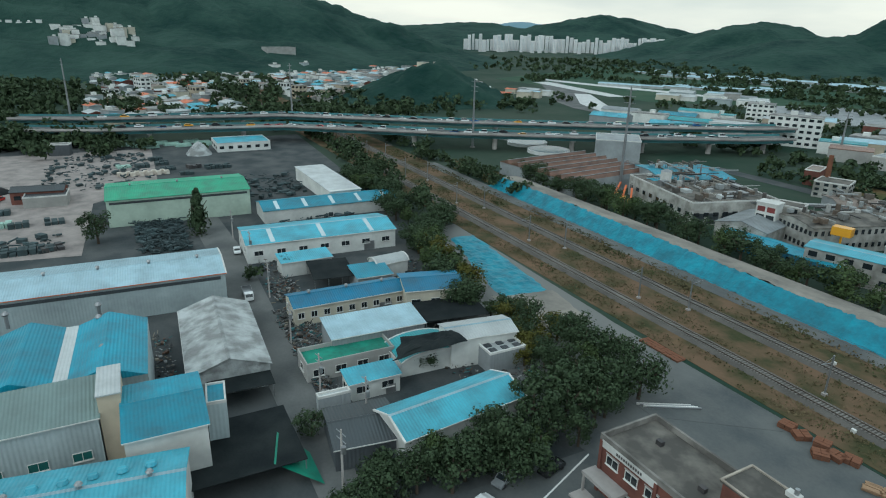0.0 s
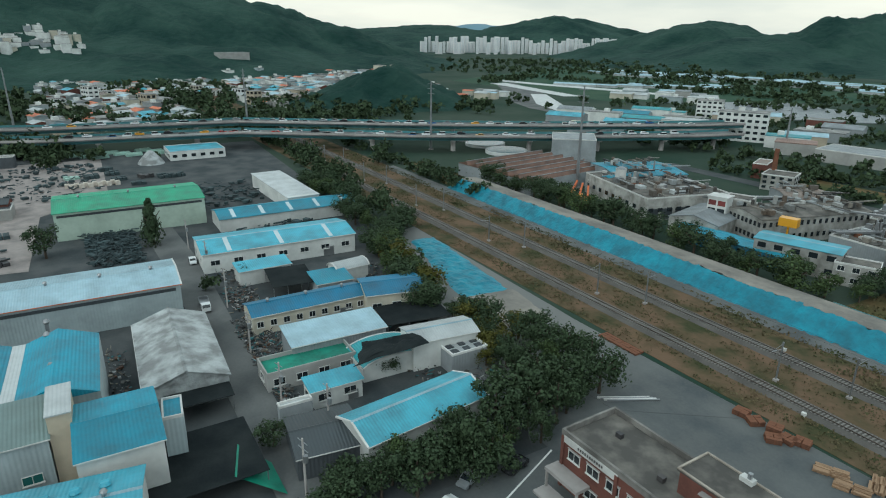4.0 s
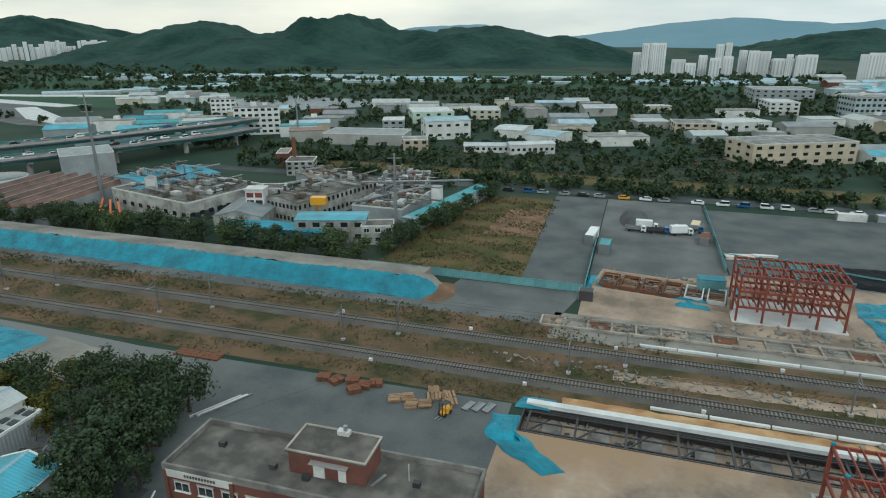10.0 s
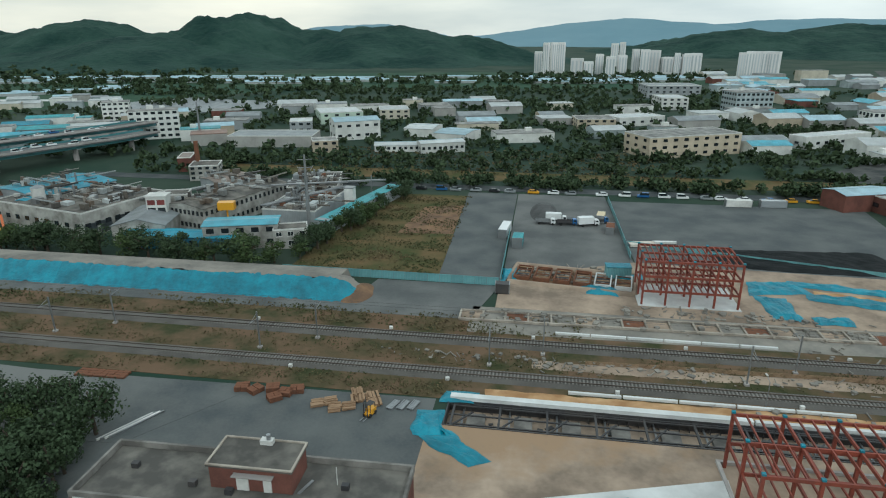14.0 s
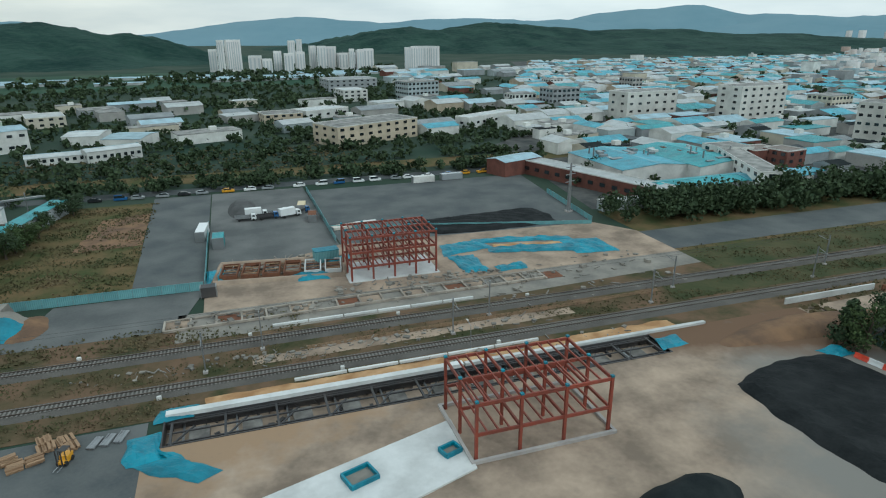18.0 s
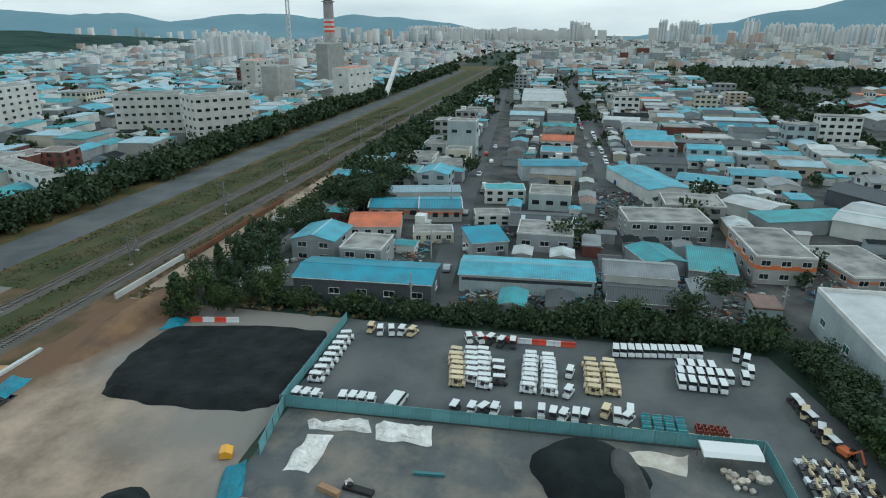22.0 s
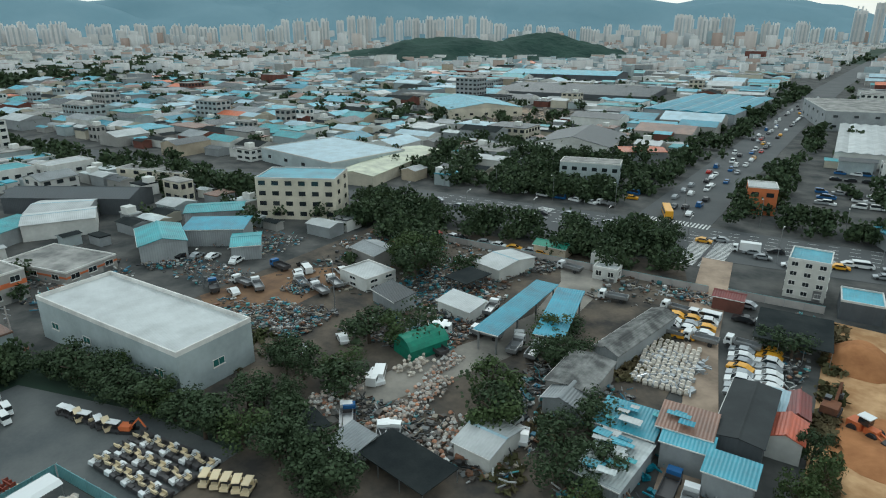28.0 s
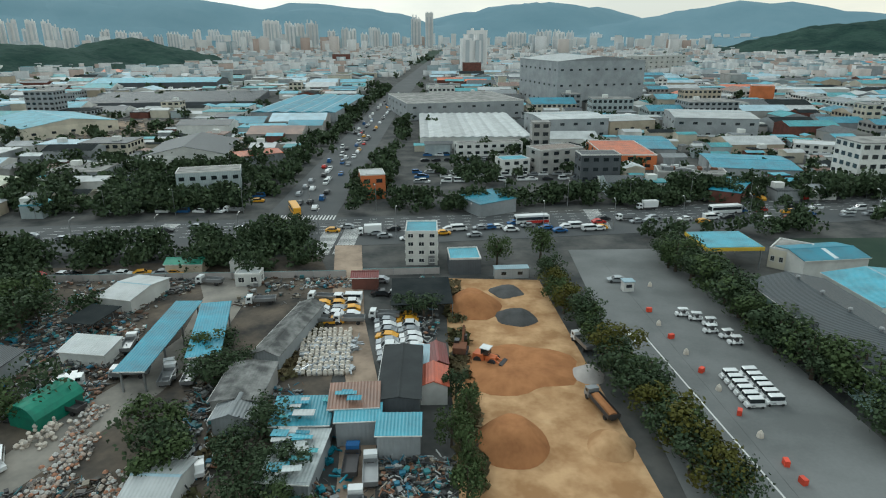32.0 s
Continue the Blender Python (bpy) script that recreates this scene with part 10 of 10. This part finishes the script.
fill([(-300, 270), (-370, 330), (-300, 480), (-160, 330)], (14, 30), (10, 18), (4, 7), 0, 30, 0.4)
fill([(-470, 455), (-360, 470), (-340, 520), (-440, 530)], (12, 26), (10, 16), (4, 7), 0, 30, 0.6, ["roof_white", "roof_pale", "roof_grey"], 0.0)
fill([(-560, 330), (-500, 380), (-470, 340), (-500, 300)], (8, 14), (8, 12), (4, 6), 0, 30, 0.6, ["roof_white", "roof_pale", "roof_concrete", "roof_orange"], 0.0)
fill([(-230, 345), (90, 345), (180, 520), (-60, 560), (-280, 480)], (14, 34), (10, 20), (4, 6), 0, 18, 0.22, ["roof_white", "roof_pale", "roof_grey", "roof_concrete"], 0.02)
fill([(100, 300), (330, 430), (600, 900), (200, 900)], (16, 36), (12, 24), (4, 7), 0, 14, 0.4, ["roof_white", "roof_pale", "roof_grey", "roof_skyblue"], 0.03)
LOW = ["roof_slate"] * 3 + ["roof_grey"] * 3 + ["roof_teal"] * 2 + ["roof_skyblue"] * 3 + ["roof_white"] * 3 + ["net_dark"] * 3 + ["roof_rust", "roof_patch"]
fill([(118, -160), (118, 78), (350, 86), (900, 92), (900, -140), (430, -130)], (5, 10), (5, 9), (2.6, 4.2), 0, 0, 0.85, LOW, 0.03)
fill([(118, -160), (118, 78), (350, 86), (600, 88), (600, -130), (430, -130)], (3, 6), (3, 6), (2.4, 3.2), 0, 0, 0.8, LOW, 0.0)
fill([(125, -165), (430, -132), (880, -420), (700, -700), (300, -420), (130, -215)], (6, 12), (6, 10), (3, 5), 0, 0, 0.8, LOW, 0.05)
fill([(60, -215), (130, -215), (300, -420), (700, -700), (500, -1250), (60, -1250)], (8, 14), (8, 14), (3, 6), 0, 0, 0.7, LOW, 0.05)
fill([(8, -215), (-60, -208), (-300, -232), (-800, -300), (-800, -1250), (0, -1250)], (8, 14), (8, 14), (3, 6), 0, 0, 0.7, LOW, 0.05)
fill([(118, 182), (340, 178), (900, 172), (1500, 400), (1200, 1000), (500, 1000), (190, 420)], (8, 14), (8, 12), (3, 6), 0, 8, 0.6, LOW, 0.05)
fill([(125, -205), (430, -140), (640, -300), (480, -520), (250, -420), (130, -230)], (4, 8), (4, 7), (2.6, 4.2), 0, 0, 0.9, LOW, 0.0)
fill([(60, -222), (130, -225), (260, -420), (60, -480)], (4, 8), (4, 7), (2.6, 4.2), 0, 0, 0.85, LOW, 0.0)
fill([(8, -230), (-60, -222), (-200, -245), (-220, -420), (6, -440)], (4, 9), (4, 8), (2.6, 4.5), 0, 0, 0.8, LOW, 0.0)
fill([(-260, -110), (-190, -110), (-190, -75), (-250, -75)], (8, 14), (6, 9), (3, 4), 300, 0, 0.5)
for k in range(60):
    t = town_rng.random()
    far.add(-700 + 900 * t + town_rng.uniform(-40, 40), 740 + 120 * t + town_rng.uniform(-50, 60), town_rng.uniform(40, 110), town_rng.uniform(5, 9), 2.6, 8, "roof_pale", "roof_white", True)
for k in range(12):
    far.add(-560 + k * 9 + town_rng.uniform(-20, 20), 520 + k * 12 + town_rng.uniform(-12, 12), town_rng.uniform(25, 60), town_rng.uniform(6, 9), 2.6, 30, "roof_pale", "roof_white", True)
for k in range(46):
    hr, hy = town_rng.uniform(925, 1005), town_rng.uniform(-60, 40)
    far.add(-hr, hy, town_rng.uniform(8, 15), town_rng.uniform(7, 12), 24 + (hr - 930) * 0.28 + town_rng.uniform(9, 18), 10, "roof_concrete", town_rng.choice(("wall_white", "wall_cream", "wall_grey", "wall_white")), False)
far.add(-885, 203, 20, 40, 30, 10, "roof_concrete", "wall_concrete", False)
for k in range(5):
    far.add(-1003, -120 + k * 11, 9, 7, 54 + town_rng.uniform(0, 4), 5, "roof_white", "wall_white", False)
far.done("far_town", "far workshops and houses of the town, *")


def far_city(name, label, count, seed):
    """The city to the horizon: thousands of blocks paled for haze, too far to count."""
    rng = np.random.default_rng(seed)
    r = 1 / rng.uniform(1 / 4200, 1 / 900, count)
    a = np.radians(rng.uniform(-130, 40, count))
    x, y = r * np.cos(a), r * np.sin(a)
    estate = np.sin(x * 0.0063 + 1.3 * np.sin(y * 0.0041)) + np.sin(y * 0.0057 + x * 0.002)
    h = rng.uniform(3.2, 7.5, count)
    mid = rng.random(count) < 0.13
    h[mid] = rng.uniform(8, 17, mid.sum())
    high = (estate > 0.95) & (rng.random(count) < 0.16) & (r > 1900)
    h[high] = rng.uniform(28, 52, high.sum())
    w, d = rng.uniform(6, 20, count), rng.uniform(6, 15, count)
    w[high], d[high] = rng.uniform(12, 34, high.sum()), 12
    turn = np.radians(rng.normal(8, 16, count))
    keep = ~((np.abs(x - 36 - (y + 480) * 0.046) < 24) & (y < 0) & (y > -2300)) & ~((y > 80) & (y < 185) & (x < 1600)) & ~((np.hypot(x - 640, y + 1230) < 260) & (y < 0))
    sx = np.array((-1, 1, 1, -1, -1, 1, 1, -1)) / 2
    sy = np.array((-1, -1, 1, 1, -1, -1, 1, 1)) / 2
    sz = np.array((0, 0, 0, 0, 1, 1, 1, 1))
    px, py = w[:, None] * sx, d[:, None] * sy
    c, s = np.cos(turn)[:, None], np.sin(turn)[:, None]
    v = np.stack((x[:, None] + px * c - py * s, y[:, None] + px * s + py * c, h[:, None] * sz), 2)[keep].reshape(-1, 3)
    n = int(keep.sum())
    f = (np.arange(n)[:, None, None] * 8 + np.array(((4, 5, 6, 7), (0, 1, 5, 4), (1, 2, 6, 5), (2, 3, 7, 6), (3, 0, 4, 7)))[None]).reshape(-1)
    me = bpy.data.meshes.new(name)
    me.vertices.add(len(v))
    me.vertices.foreach_set("co", v.astype(np.float32).ravel())
    me.loops.add(len(f))
    me.loops.foreach_set("vertex_index", f.astype(np.int32))
    me.polygons.add(len(f) // 4)
    me.polygons.foreach_set("loop_start", np.arange(0, len(f), 4, dtype=np.int32))
    me.update(calc_edges=True)
    me.materials.append(MATS["city_paint_hazed"])
    me.materials.append(MATS["city_roof"])
    me.polygons.foreach_set("material_index", np.tile(np.array((1, 0, 0, 0, 0), dtype=np.int32), n))
    return tagged(new(name, me), label, "city", "", "stuff")


def far_estates(count, seed):
    """Pale high-rise estates, lightened for haze, against the far hills, too many to count."""
    rng = np.random.default_rng(seed)
    g = Geo()
    for k in range(count):
        r, a = rng.uniform(2700, 3300), math.radians(rng.uniform(-116, 22))
        for q in range(rng.integers(3, 8)):
            w = rng.uniform(18, 40)
            g.box(r * math.cos(a) + q * 46 * math.sin(a) + rng.uniform(-25, 25), r * math.sin(a) - q * 46 * math.cos(a) + rng.uniform(-25, 25), 0, w, 14, rng.uniform(30, 58), math.degrees(a) + 90 + rng.uniform(-20, 20))
    solo("far_estate", g, "apartment", "pale high-rise estates of the far city, lightened for haze", "city", "stuff")


far_estates(48, 17)
far_city("far_city", "pale blocks and towers of the far city, lightened for haze", 30000, 9)
woodland("ridge_wood", "dark wooded ridge behind the workshops", [(880, -150, 800, -320, 320, 36, 11), (800, -320, 880, -520, 420, 45, 11), (880, -520, 1060, -760, 420, 50, 11), (1060, -760, 1130, -1060, 300, 60, 11), (1000, -1050, 500, -1020, 420, 45, 10)], 77)
woodland("corner_wood", "dense dark trees beside the crossing", [(150, -212, 80, -212, 22, 7, 7.5), (150, -240, 70, -236, 18, 9, 7), (118, -262, 66, -268, 12, 7, 7), (170, -180, 120, -196, 12, 5, 7), (-62, -214, -118, -220, 14, 4, 8), (-130, -214, -190, -226, 12, 4, 8.5)], 78, "leaf_dark", 1.2)
woodland("road_trees", "street trees along the eastern main road", [(150, -147, 900, -146, 190, 3, 8), (150, -184, 900, -178, 190, 3, 8)], 79)
woodland("valley_hedges", "dark hedges and tree lines across the valley fields", [(-720, 560, -260, 610, 120, 5, 6), (-640, 640, 60, 690, 150, 5, 6), (-700, 700, 160, 800, 160, 6, 7), (-460, 560, -200, 700, 60, 8, 6), (-640, 430, -700, 560, 40, 10, 7), (-420, 400, -300, 560, 60, 14, 6), (-900, 560, -500, 900, 160, 40, 8), (-1100, 700, -700, 1000, 160, 60, 9), (-120, 800, 260, 980, 120, 40, 8)], 80)
woodland("city_trees", "dark tree patches between the far blocks", [(900, -250, 1900, -500, 420, 130, 8), (400, -1250, 1300, -900, 420, 150, 8), (-300, -1300, 350, -1400, 260, 120, 8), (1000, 300, 2200, 500, 300, 180, 9), (1500, 0, 2600, -200, 300, 150, 9), (560, -420, 1200, -560, 200, 60, 9), (300, 40, 1500, -60, 420, 220, 7), (200, -500, 1200, -1400, 420, 260, 8), (-100, -500, -900, -1600, 420, 260, 8), (400, 300, 1600, 700, 420, 220, 8)], 31, "leaf_dark")


def towers(x0, y0, x1, y1, n, h, spread):
    """A row of slab apartment towers seen far off."""
    rng = random.Random(int(abs(x0) + abs(y1)))
    for k in range(n):
        t = (k + 0.5) / n
        px, py = x0 + (x1 - x0) * t, y0 + (y1 - y0) * t
        l = math.hypot(px, py)
        o = rng.uniform(-spread, spread)
        w = math.hypot(x1 - x0, y1 - y0) / n * rng.uniform(0.6, 1.15)
        hh = h * rng.choice((0.7, 0.85, 0.95, 1.0, 1.04))
        ob = Geo()
        for i in range(max(3, int(w / 7))):
            a = -w / 2 + w * (i + 0.5) / max(3, int(w / 7))
            ob.box(a, -6.05, 3, w / max(3, int(w / 7)) * 0.45, 0.3, hh - 6)
        root = solo("apartment_tower", Geo().box(0, 0, 0, w, 12, hh), "apartment", "pale slab apartment tower, lightened for haze, with window bands", "apartment tower", "", "far apartment towers", px + px / l * o, py + py / l * o, 0, math.degrees(math.atan2(py, px)) - 90 + rng.uniform(-14, 14))
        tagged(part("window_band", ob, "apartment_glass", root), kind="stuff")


towers(-1590, 874, -1475, 1054, 21, 44, 60)
towers(-1512, 1062, -1296, 1320, 30, 42, 60)
towers(-20, 980, 25, 980, 4, 44, 20)
towers(33, 929, 108, 924, 5, 28, 15)
towers(120, 993, 174, 985, 4, 33, 15)
towers(169, 935, 204, 928, 3, 31, 10)
towers(249, 917, 296, 903, 5, 34, 5)
towers(109, 1195, 136, 1192, 2, 41, 5)
towers(166, 986, 216, 977, 4, 28, 10)


def estate(a0, a1, dist, high, n, deep=160):
    """Slab towers of a far estate between two bearings."""
    rng = random.Random(int(abs(a0 * 31) + dist))
    for k in range(n):
        a = radians(a0 + (a1 - a0) * (k + rng.uniform(0.1, 0.9)) / n)
        r = dist + rng.uniform(-deep, deep)
        hh, w = high * rng.choice((0.72, 0.86, 0.94, 1.0, 1.0)), rng.uniform(0.55, 1.0) * abs(a1 - a0) * 0.0175 * dist / n
        w = min(max(w, 32), 66)
        turn = math.degrees(a) - 90 + rng.uniform(-25, 25)
        m = max(2, round(w / 13))
        g = Geo()
        for i in range(m):
            g.box(-w / 2 + w * (i + 0.5) / m, rng.uniform(-2, 2), 0, w / m + 0.02, 12, hh * rng.choice((0.9, 0.96, 1.0)))
            g.box(-w / 2 + w * (i + 0.5) / m, 0, hh * 0.88, 4, 5, hh * 0.12 + 3)
        tower = solo("apartment_tower", g, "apartment", "pale stepped apartment tower of a far estate, lightened for haze", "apartment tower", "", "far apartment towers", r * math.cos(a), r * math.sin(a), 0, turn)
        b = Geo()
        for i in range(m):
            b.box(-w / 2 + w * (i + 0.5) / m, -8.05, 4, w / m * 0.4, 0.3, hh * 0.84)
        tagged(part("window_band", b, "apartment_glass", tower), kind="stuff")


for a0, a1, dist, high, n in ((31.4, 26.2, 1250, 43, 9), (14.2, 9.9, 2989, 65, 9), (9.4, 5.4, 2989, 56, 6), (0.4, -1.6, 2900, 91, 3), (-7, -11, 2900, 98, 6), (-13.5, -14.6, 2900, 105, 2), (-15, -18.4, 2900, 85, 9), (-18.5, -22.8, 2900, 78, 10), (-22.9, -28.5, 2900, 93, 12),
                              (-29, -43, 2900, 83, 22), (-43.2, -47.7, 2900, 113, 8), (-48.4, -63, 2900, 126, 22), (-63.4, -76, 2900, 80, 12), (-76.4, -81, 2900, 135, 8), (-82, -88, 2900, 93, 8), (-88.7, -90.6, 2900, 178, 3), (-93, -95.4, 1010, 78, 2), (-97, -103, 2989, 77, 9), (-104, -118, 3277, 72, 14)):
    estate(a0, a1, dist, 57 + (high - 57) * 0.72, n)

# ---------------------------------------------------------------- concrete plant, chimney, crane
chim = thing("striped_chimney", "tall concrete chimney with narrow red and white bands", "chimney", 657, 249, 0)
part("shaft", Geo().tube(0, 0, 0, 6.8, 51, 20, 5.6), "concrete", chim)
for k in range(6):
    part("band", Geo().tube(0, 0, 51 + k * 2.2, 5.6 - k * 0.05, 2.2, 20, 5.55 - k * 0.05), "plastic_red" if k % 2 == 0 else "trim_white", chim)
part("upper_shaft", Geo().tube(0, 0, 64.2, 5.3, 16, 20, 5.0), "concrete", chim)
part("gallery", Geo().tube(0, 0, 80.2, 6.4, 1.2, 20, 6.8), "concrete", chim)
part("flue_top", Geo().tube(0, 0, 81.4, 4.6, 3.4, 20, 4.4), "metal_dark", chim)
crane = thing("tower_crane", "white lattice tower crane", "crane", 532, 238, 0, 10)
for sx in (-1, 1):
    for sy in (-1, 1):
        part("leg", Geo().beam((sx * 1.2, sy * 1.2, 0), (sx * 1.2, sy * 1.2, 84), 0.5), "trim_white", crane)
br = Geo()
for k in range(20):
    br.beam((-1.2, -1.2, k * 4.2), (1.2, -1.2, k * 4.2 + 4.2), 0.35).beam((-1.2, 1.2, k * 4.2 + 4.2), (-1.2, -1.2, k * 4.2), 0.35)
part("bracing", br, "trim_white", crane)
part("jib", Geo().beam((-14, 0, 82), (44, 0, 83), 1.6), "trim_white", crane)
conv = thing("conveyor", "long inclined white conveyor gallery", "conveyor", 0, 0, 0)
part("gallery", Geo().beam((520, 150, 3), (600, 160, 28), 3.2), "trim_white", conv)
for px, py, h in ((545, 153, 10), (580, 158, 21)):
    part("trestle", Geo().box(px, py, 0, 1, 1, h), "metal_grey", conv)


# ---------------------------------------------------------------- viaduct
VIA = [(-372, -46), (-358, -9), (-343, 80), (-289, 157), (-250, 226), (-221, 290), (-214, 316)]


def viaduct(offset, z, label):
    pts = []
    for k, (px, py) in enumerate(VIA):
        l = math.hypot(px, py)
        pts.append((px + px / l * offset, py + py / l * offset))
    root = thing("viaduct", label, "viaduct", 0, 0, 0, 0, "viaducts", "structure")
    for (xa, ya), (xb, yb) in zip(pts, pts[1:]):
        d = Vector((xb - xa, yb - ya, 0)).normalized() * 0.6
        a, b = Vector((xa, ya, z)) - d, Vector((xb, yb, z)) + d
        part("deck", Geo().beam(a, b, 13, 0.5), "asphalt_pale", root)
        part("girder", Geo().beam(a - Vector((0, 0, 1.1)), b - Vector((0, 0, 1.1)), 9, 1.5), "girder_teal", root)
        n = Vector((-d.y, d.x, 0)).normalized() * 6.4
        for e in (-1, 1):
            part("parapet", Geo().beam(a + n * e + Vector((0, 0, 0.75)), b + n * e + Vector((0, 0, 0.75)), 0.3, 1.0), "girder_teal" if e > 0 else "concrete", root)
        m = max(1, int((b - a).length / 34))
        for k in range(m):
            c = a.lerp(b, (k + 0.5) / m)
            part("pier", Geo().tube(c.x, c.y, 0, 1.3, z - 1.8, 10).box(c.x, c.y, z - 2.6, 8, 2.2, 0.9, math.degrees(math.atan2(d.y, d.x)) + 90), "concrete", root)
    return pts


deck = viaduct(0, 8.0, "elevated motorway with teal steel girders")
deck2 = viaduct(24, 10.5, "second elevated motorway behind the first")
for dk, z in ((deck, 8.26), (deck2, 10.76)):
    for (xa, ya), (xb, yb) in zip(dk[1:], dk[2:-1]):
        traffic(xa, ya, xb, yb, int(math.hypot(xb - xa, yb - ya) / 7), z, 3, 3.4, "motorway traffic")
gan = thing("gantry", "grey steel switchgear gantry frame", "gantry", -384, -70, 0, 100)
for sx in (-10, 0, 10):
    part("leg", Geo().box(sx, 0, 0, 0.6, 0.6, 16), "metal_grey", gan)
for gz in (10, 15.5):
    part("beam", Geo().beam((-10, 0, gz), (10, 0, gz), 0.6), "metal_grey", gan)

# ---------------------------------------------------------------- roads
traffic(120, -180, 20, -183, 14, 0.12, 4, 3.3, "traffic on the main road")
traffic(18, -176, -58, -186, 26, 0.12, 4, 3.3, "traffic on the main road")
traffic(-60, -190, -190, -205, 34, 0.12, 5, 3.3, "traffic on the main road")
traffic(44, -205, 36, -420, 46, 0.15, 4, 3.3, "traffic on the avenue")
traffic(36, -420, 28, -640, 34, 0.15, 4, 3.3, "traffic on the avenue")
traffic(242, -18, 470, -8, 26, 0.14, 2, 5.0, "cars parked along the street")
traffic(130, 24, 320, 36, 10, 0.14, 2, 3.4, "cars parked along the street")
for k in range(3):
    traffic(8, -246 - k * 9, -62, -250 - k * 9, 13, 0.08, 1, 3, "cars in the dealer's yard", 10, 90)
traffic(100, -146, 60, -147, 8, 0.1, 1, 3, "cars in the dealer's yard", 20)
for k in range(5):
    traffic(112 - k * 2, -206 - k * 7, 62 - k, -204 - k * 7, 8, 0.07, 1, 3, "cars in the street yards", 12, 85)
for k in range(4):
    traffic(-70, -212 - k * 8, -150, -216 - k * 9, 12, 0.07, 1, 3, "cars in the street yards", 10, 5)
for k in range(3):
    traffic(4, -290 - k * 14, -60, -294 - k * 14, 10, 0.07, 1, 3, "cars in the street yards", 10, 90)
park("red_bus", -32, -187.5, 97, 0.12)
park("bus", -98, -197, 97, 0.12)
park("yellow_bus", 45, -203, 20, 0.15)
park("box_lorry", 18, -178, 96, 0.12)
park("taxi", -52, -181, 96, 0.12)
park("box_lorry", -74, -203, 97, 0.12)


def crossing(x, y, rot, n, wide, z):
    root = thing("crosswalk", "white striped pedestrian crossing", "road marking", x, y, z, rot, "crossings", "structure")
    bar = Geo().box(0, 0, 0, 0.5, wide, 0.012).mesh("stripe", "road_paint")
    for k in range(n):
        part("stripe", bar, None, root).location = ((k - n / 2) * 1.1, 0, 0)


crossing(42, -197, -2, 20, 5, 0.135)
crossing(24, -172, 88, 22, 5, 0.105)
crossing(30, -172, 88, 22, 5, 0.105)
crossing(-54, -192, 86, 20, 5, 0.105)
crossing(82, -180, 86, 20, 5, 0.105)
lane = Geo()
for k in range(60):
    for o in (-6.6, -3.3, 0, 3.3, 6.6):
        px = 118 - k * 5
        py = -181 - k * 0.34 + o - (0.06 * max(0, k - 22) * 5)
        lane.box(px, py, 0.1, 2.6, 0.16, 0.012, 4)
solo("lane_marking", lane, "road_paint", "broken white lane lines on the main road", "road marking", "stuff")
solo("painted_line", Geo().quad((-44.8, -60, 0.165), (-44.5, -60, 0.165), (-41.3, -112.5, 0.135), (-41.6, -112.5, 0.135)), "road_paint", "long white line on the access road", "road marking", "structure")
solo("painted_arrow", Geo().quad((-39.2, -107, 0.13), (-38.9, -107, 0.13), (-38.9, -110, 0.13), (-39.2, -110, 0.13)).quad((-39.6, -110, 0.13), (-38.5, -110, 0.13), (-39.05, -112, 0.13)), "road_paint", "white painted arrow on the access road", "road marking", "structure")
hut = thing("gate_hut", "small white gate hut", "gate hut", -45.4, -133, 0.12, 4)
part("wall", Geo().box(0, 0, 0, 2.4, 2.0, 2.4), "trim_white", hut)
part("roof", Geo().box(0, 0, 2.4, 2.8, 2.4, 0.15), "roof_pale", hut)
part("window", Geo().box(0, 1.02, 1.0, 1.4, 0.05, 0.8), "window_glass", hut)
cab = thing("site_cabin", "grey site cabin beside the sand lot", "cabin", -19.5, -142.5, 0.1, 2)
part("wall", Geo().box(0, 0, 0, 8.4, 2.6, 2.5), "wall_grey", cab)
part("roof", Geo().box(0, 0, 2.5, 8.6, 2.8, 0.12), "roof_pale", cab)
for k in (-2, 2):
    part("window", Geo().box(k, 1.32, 1.0, 1.2, 0.05, 0.8), "window_glass", cab)

PAINT = {"white": "car_white", "silver": "car_silver", "black": "car_black", "red": "car_red", "taxi": "car_yellow", "blue": "car_blue", "suv": "car_white", "van": "car_white", "lorry": "car_white", "blue_lorry": "car_blue"}
for kind, g in FAR_CARS.items():
    solo("far_traffic", g, (PAINT[kind], "window_glass"), "far cars and vans on roads and in parking yards", "traffic", "stuff")
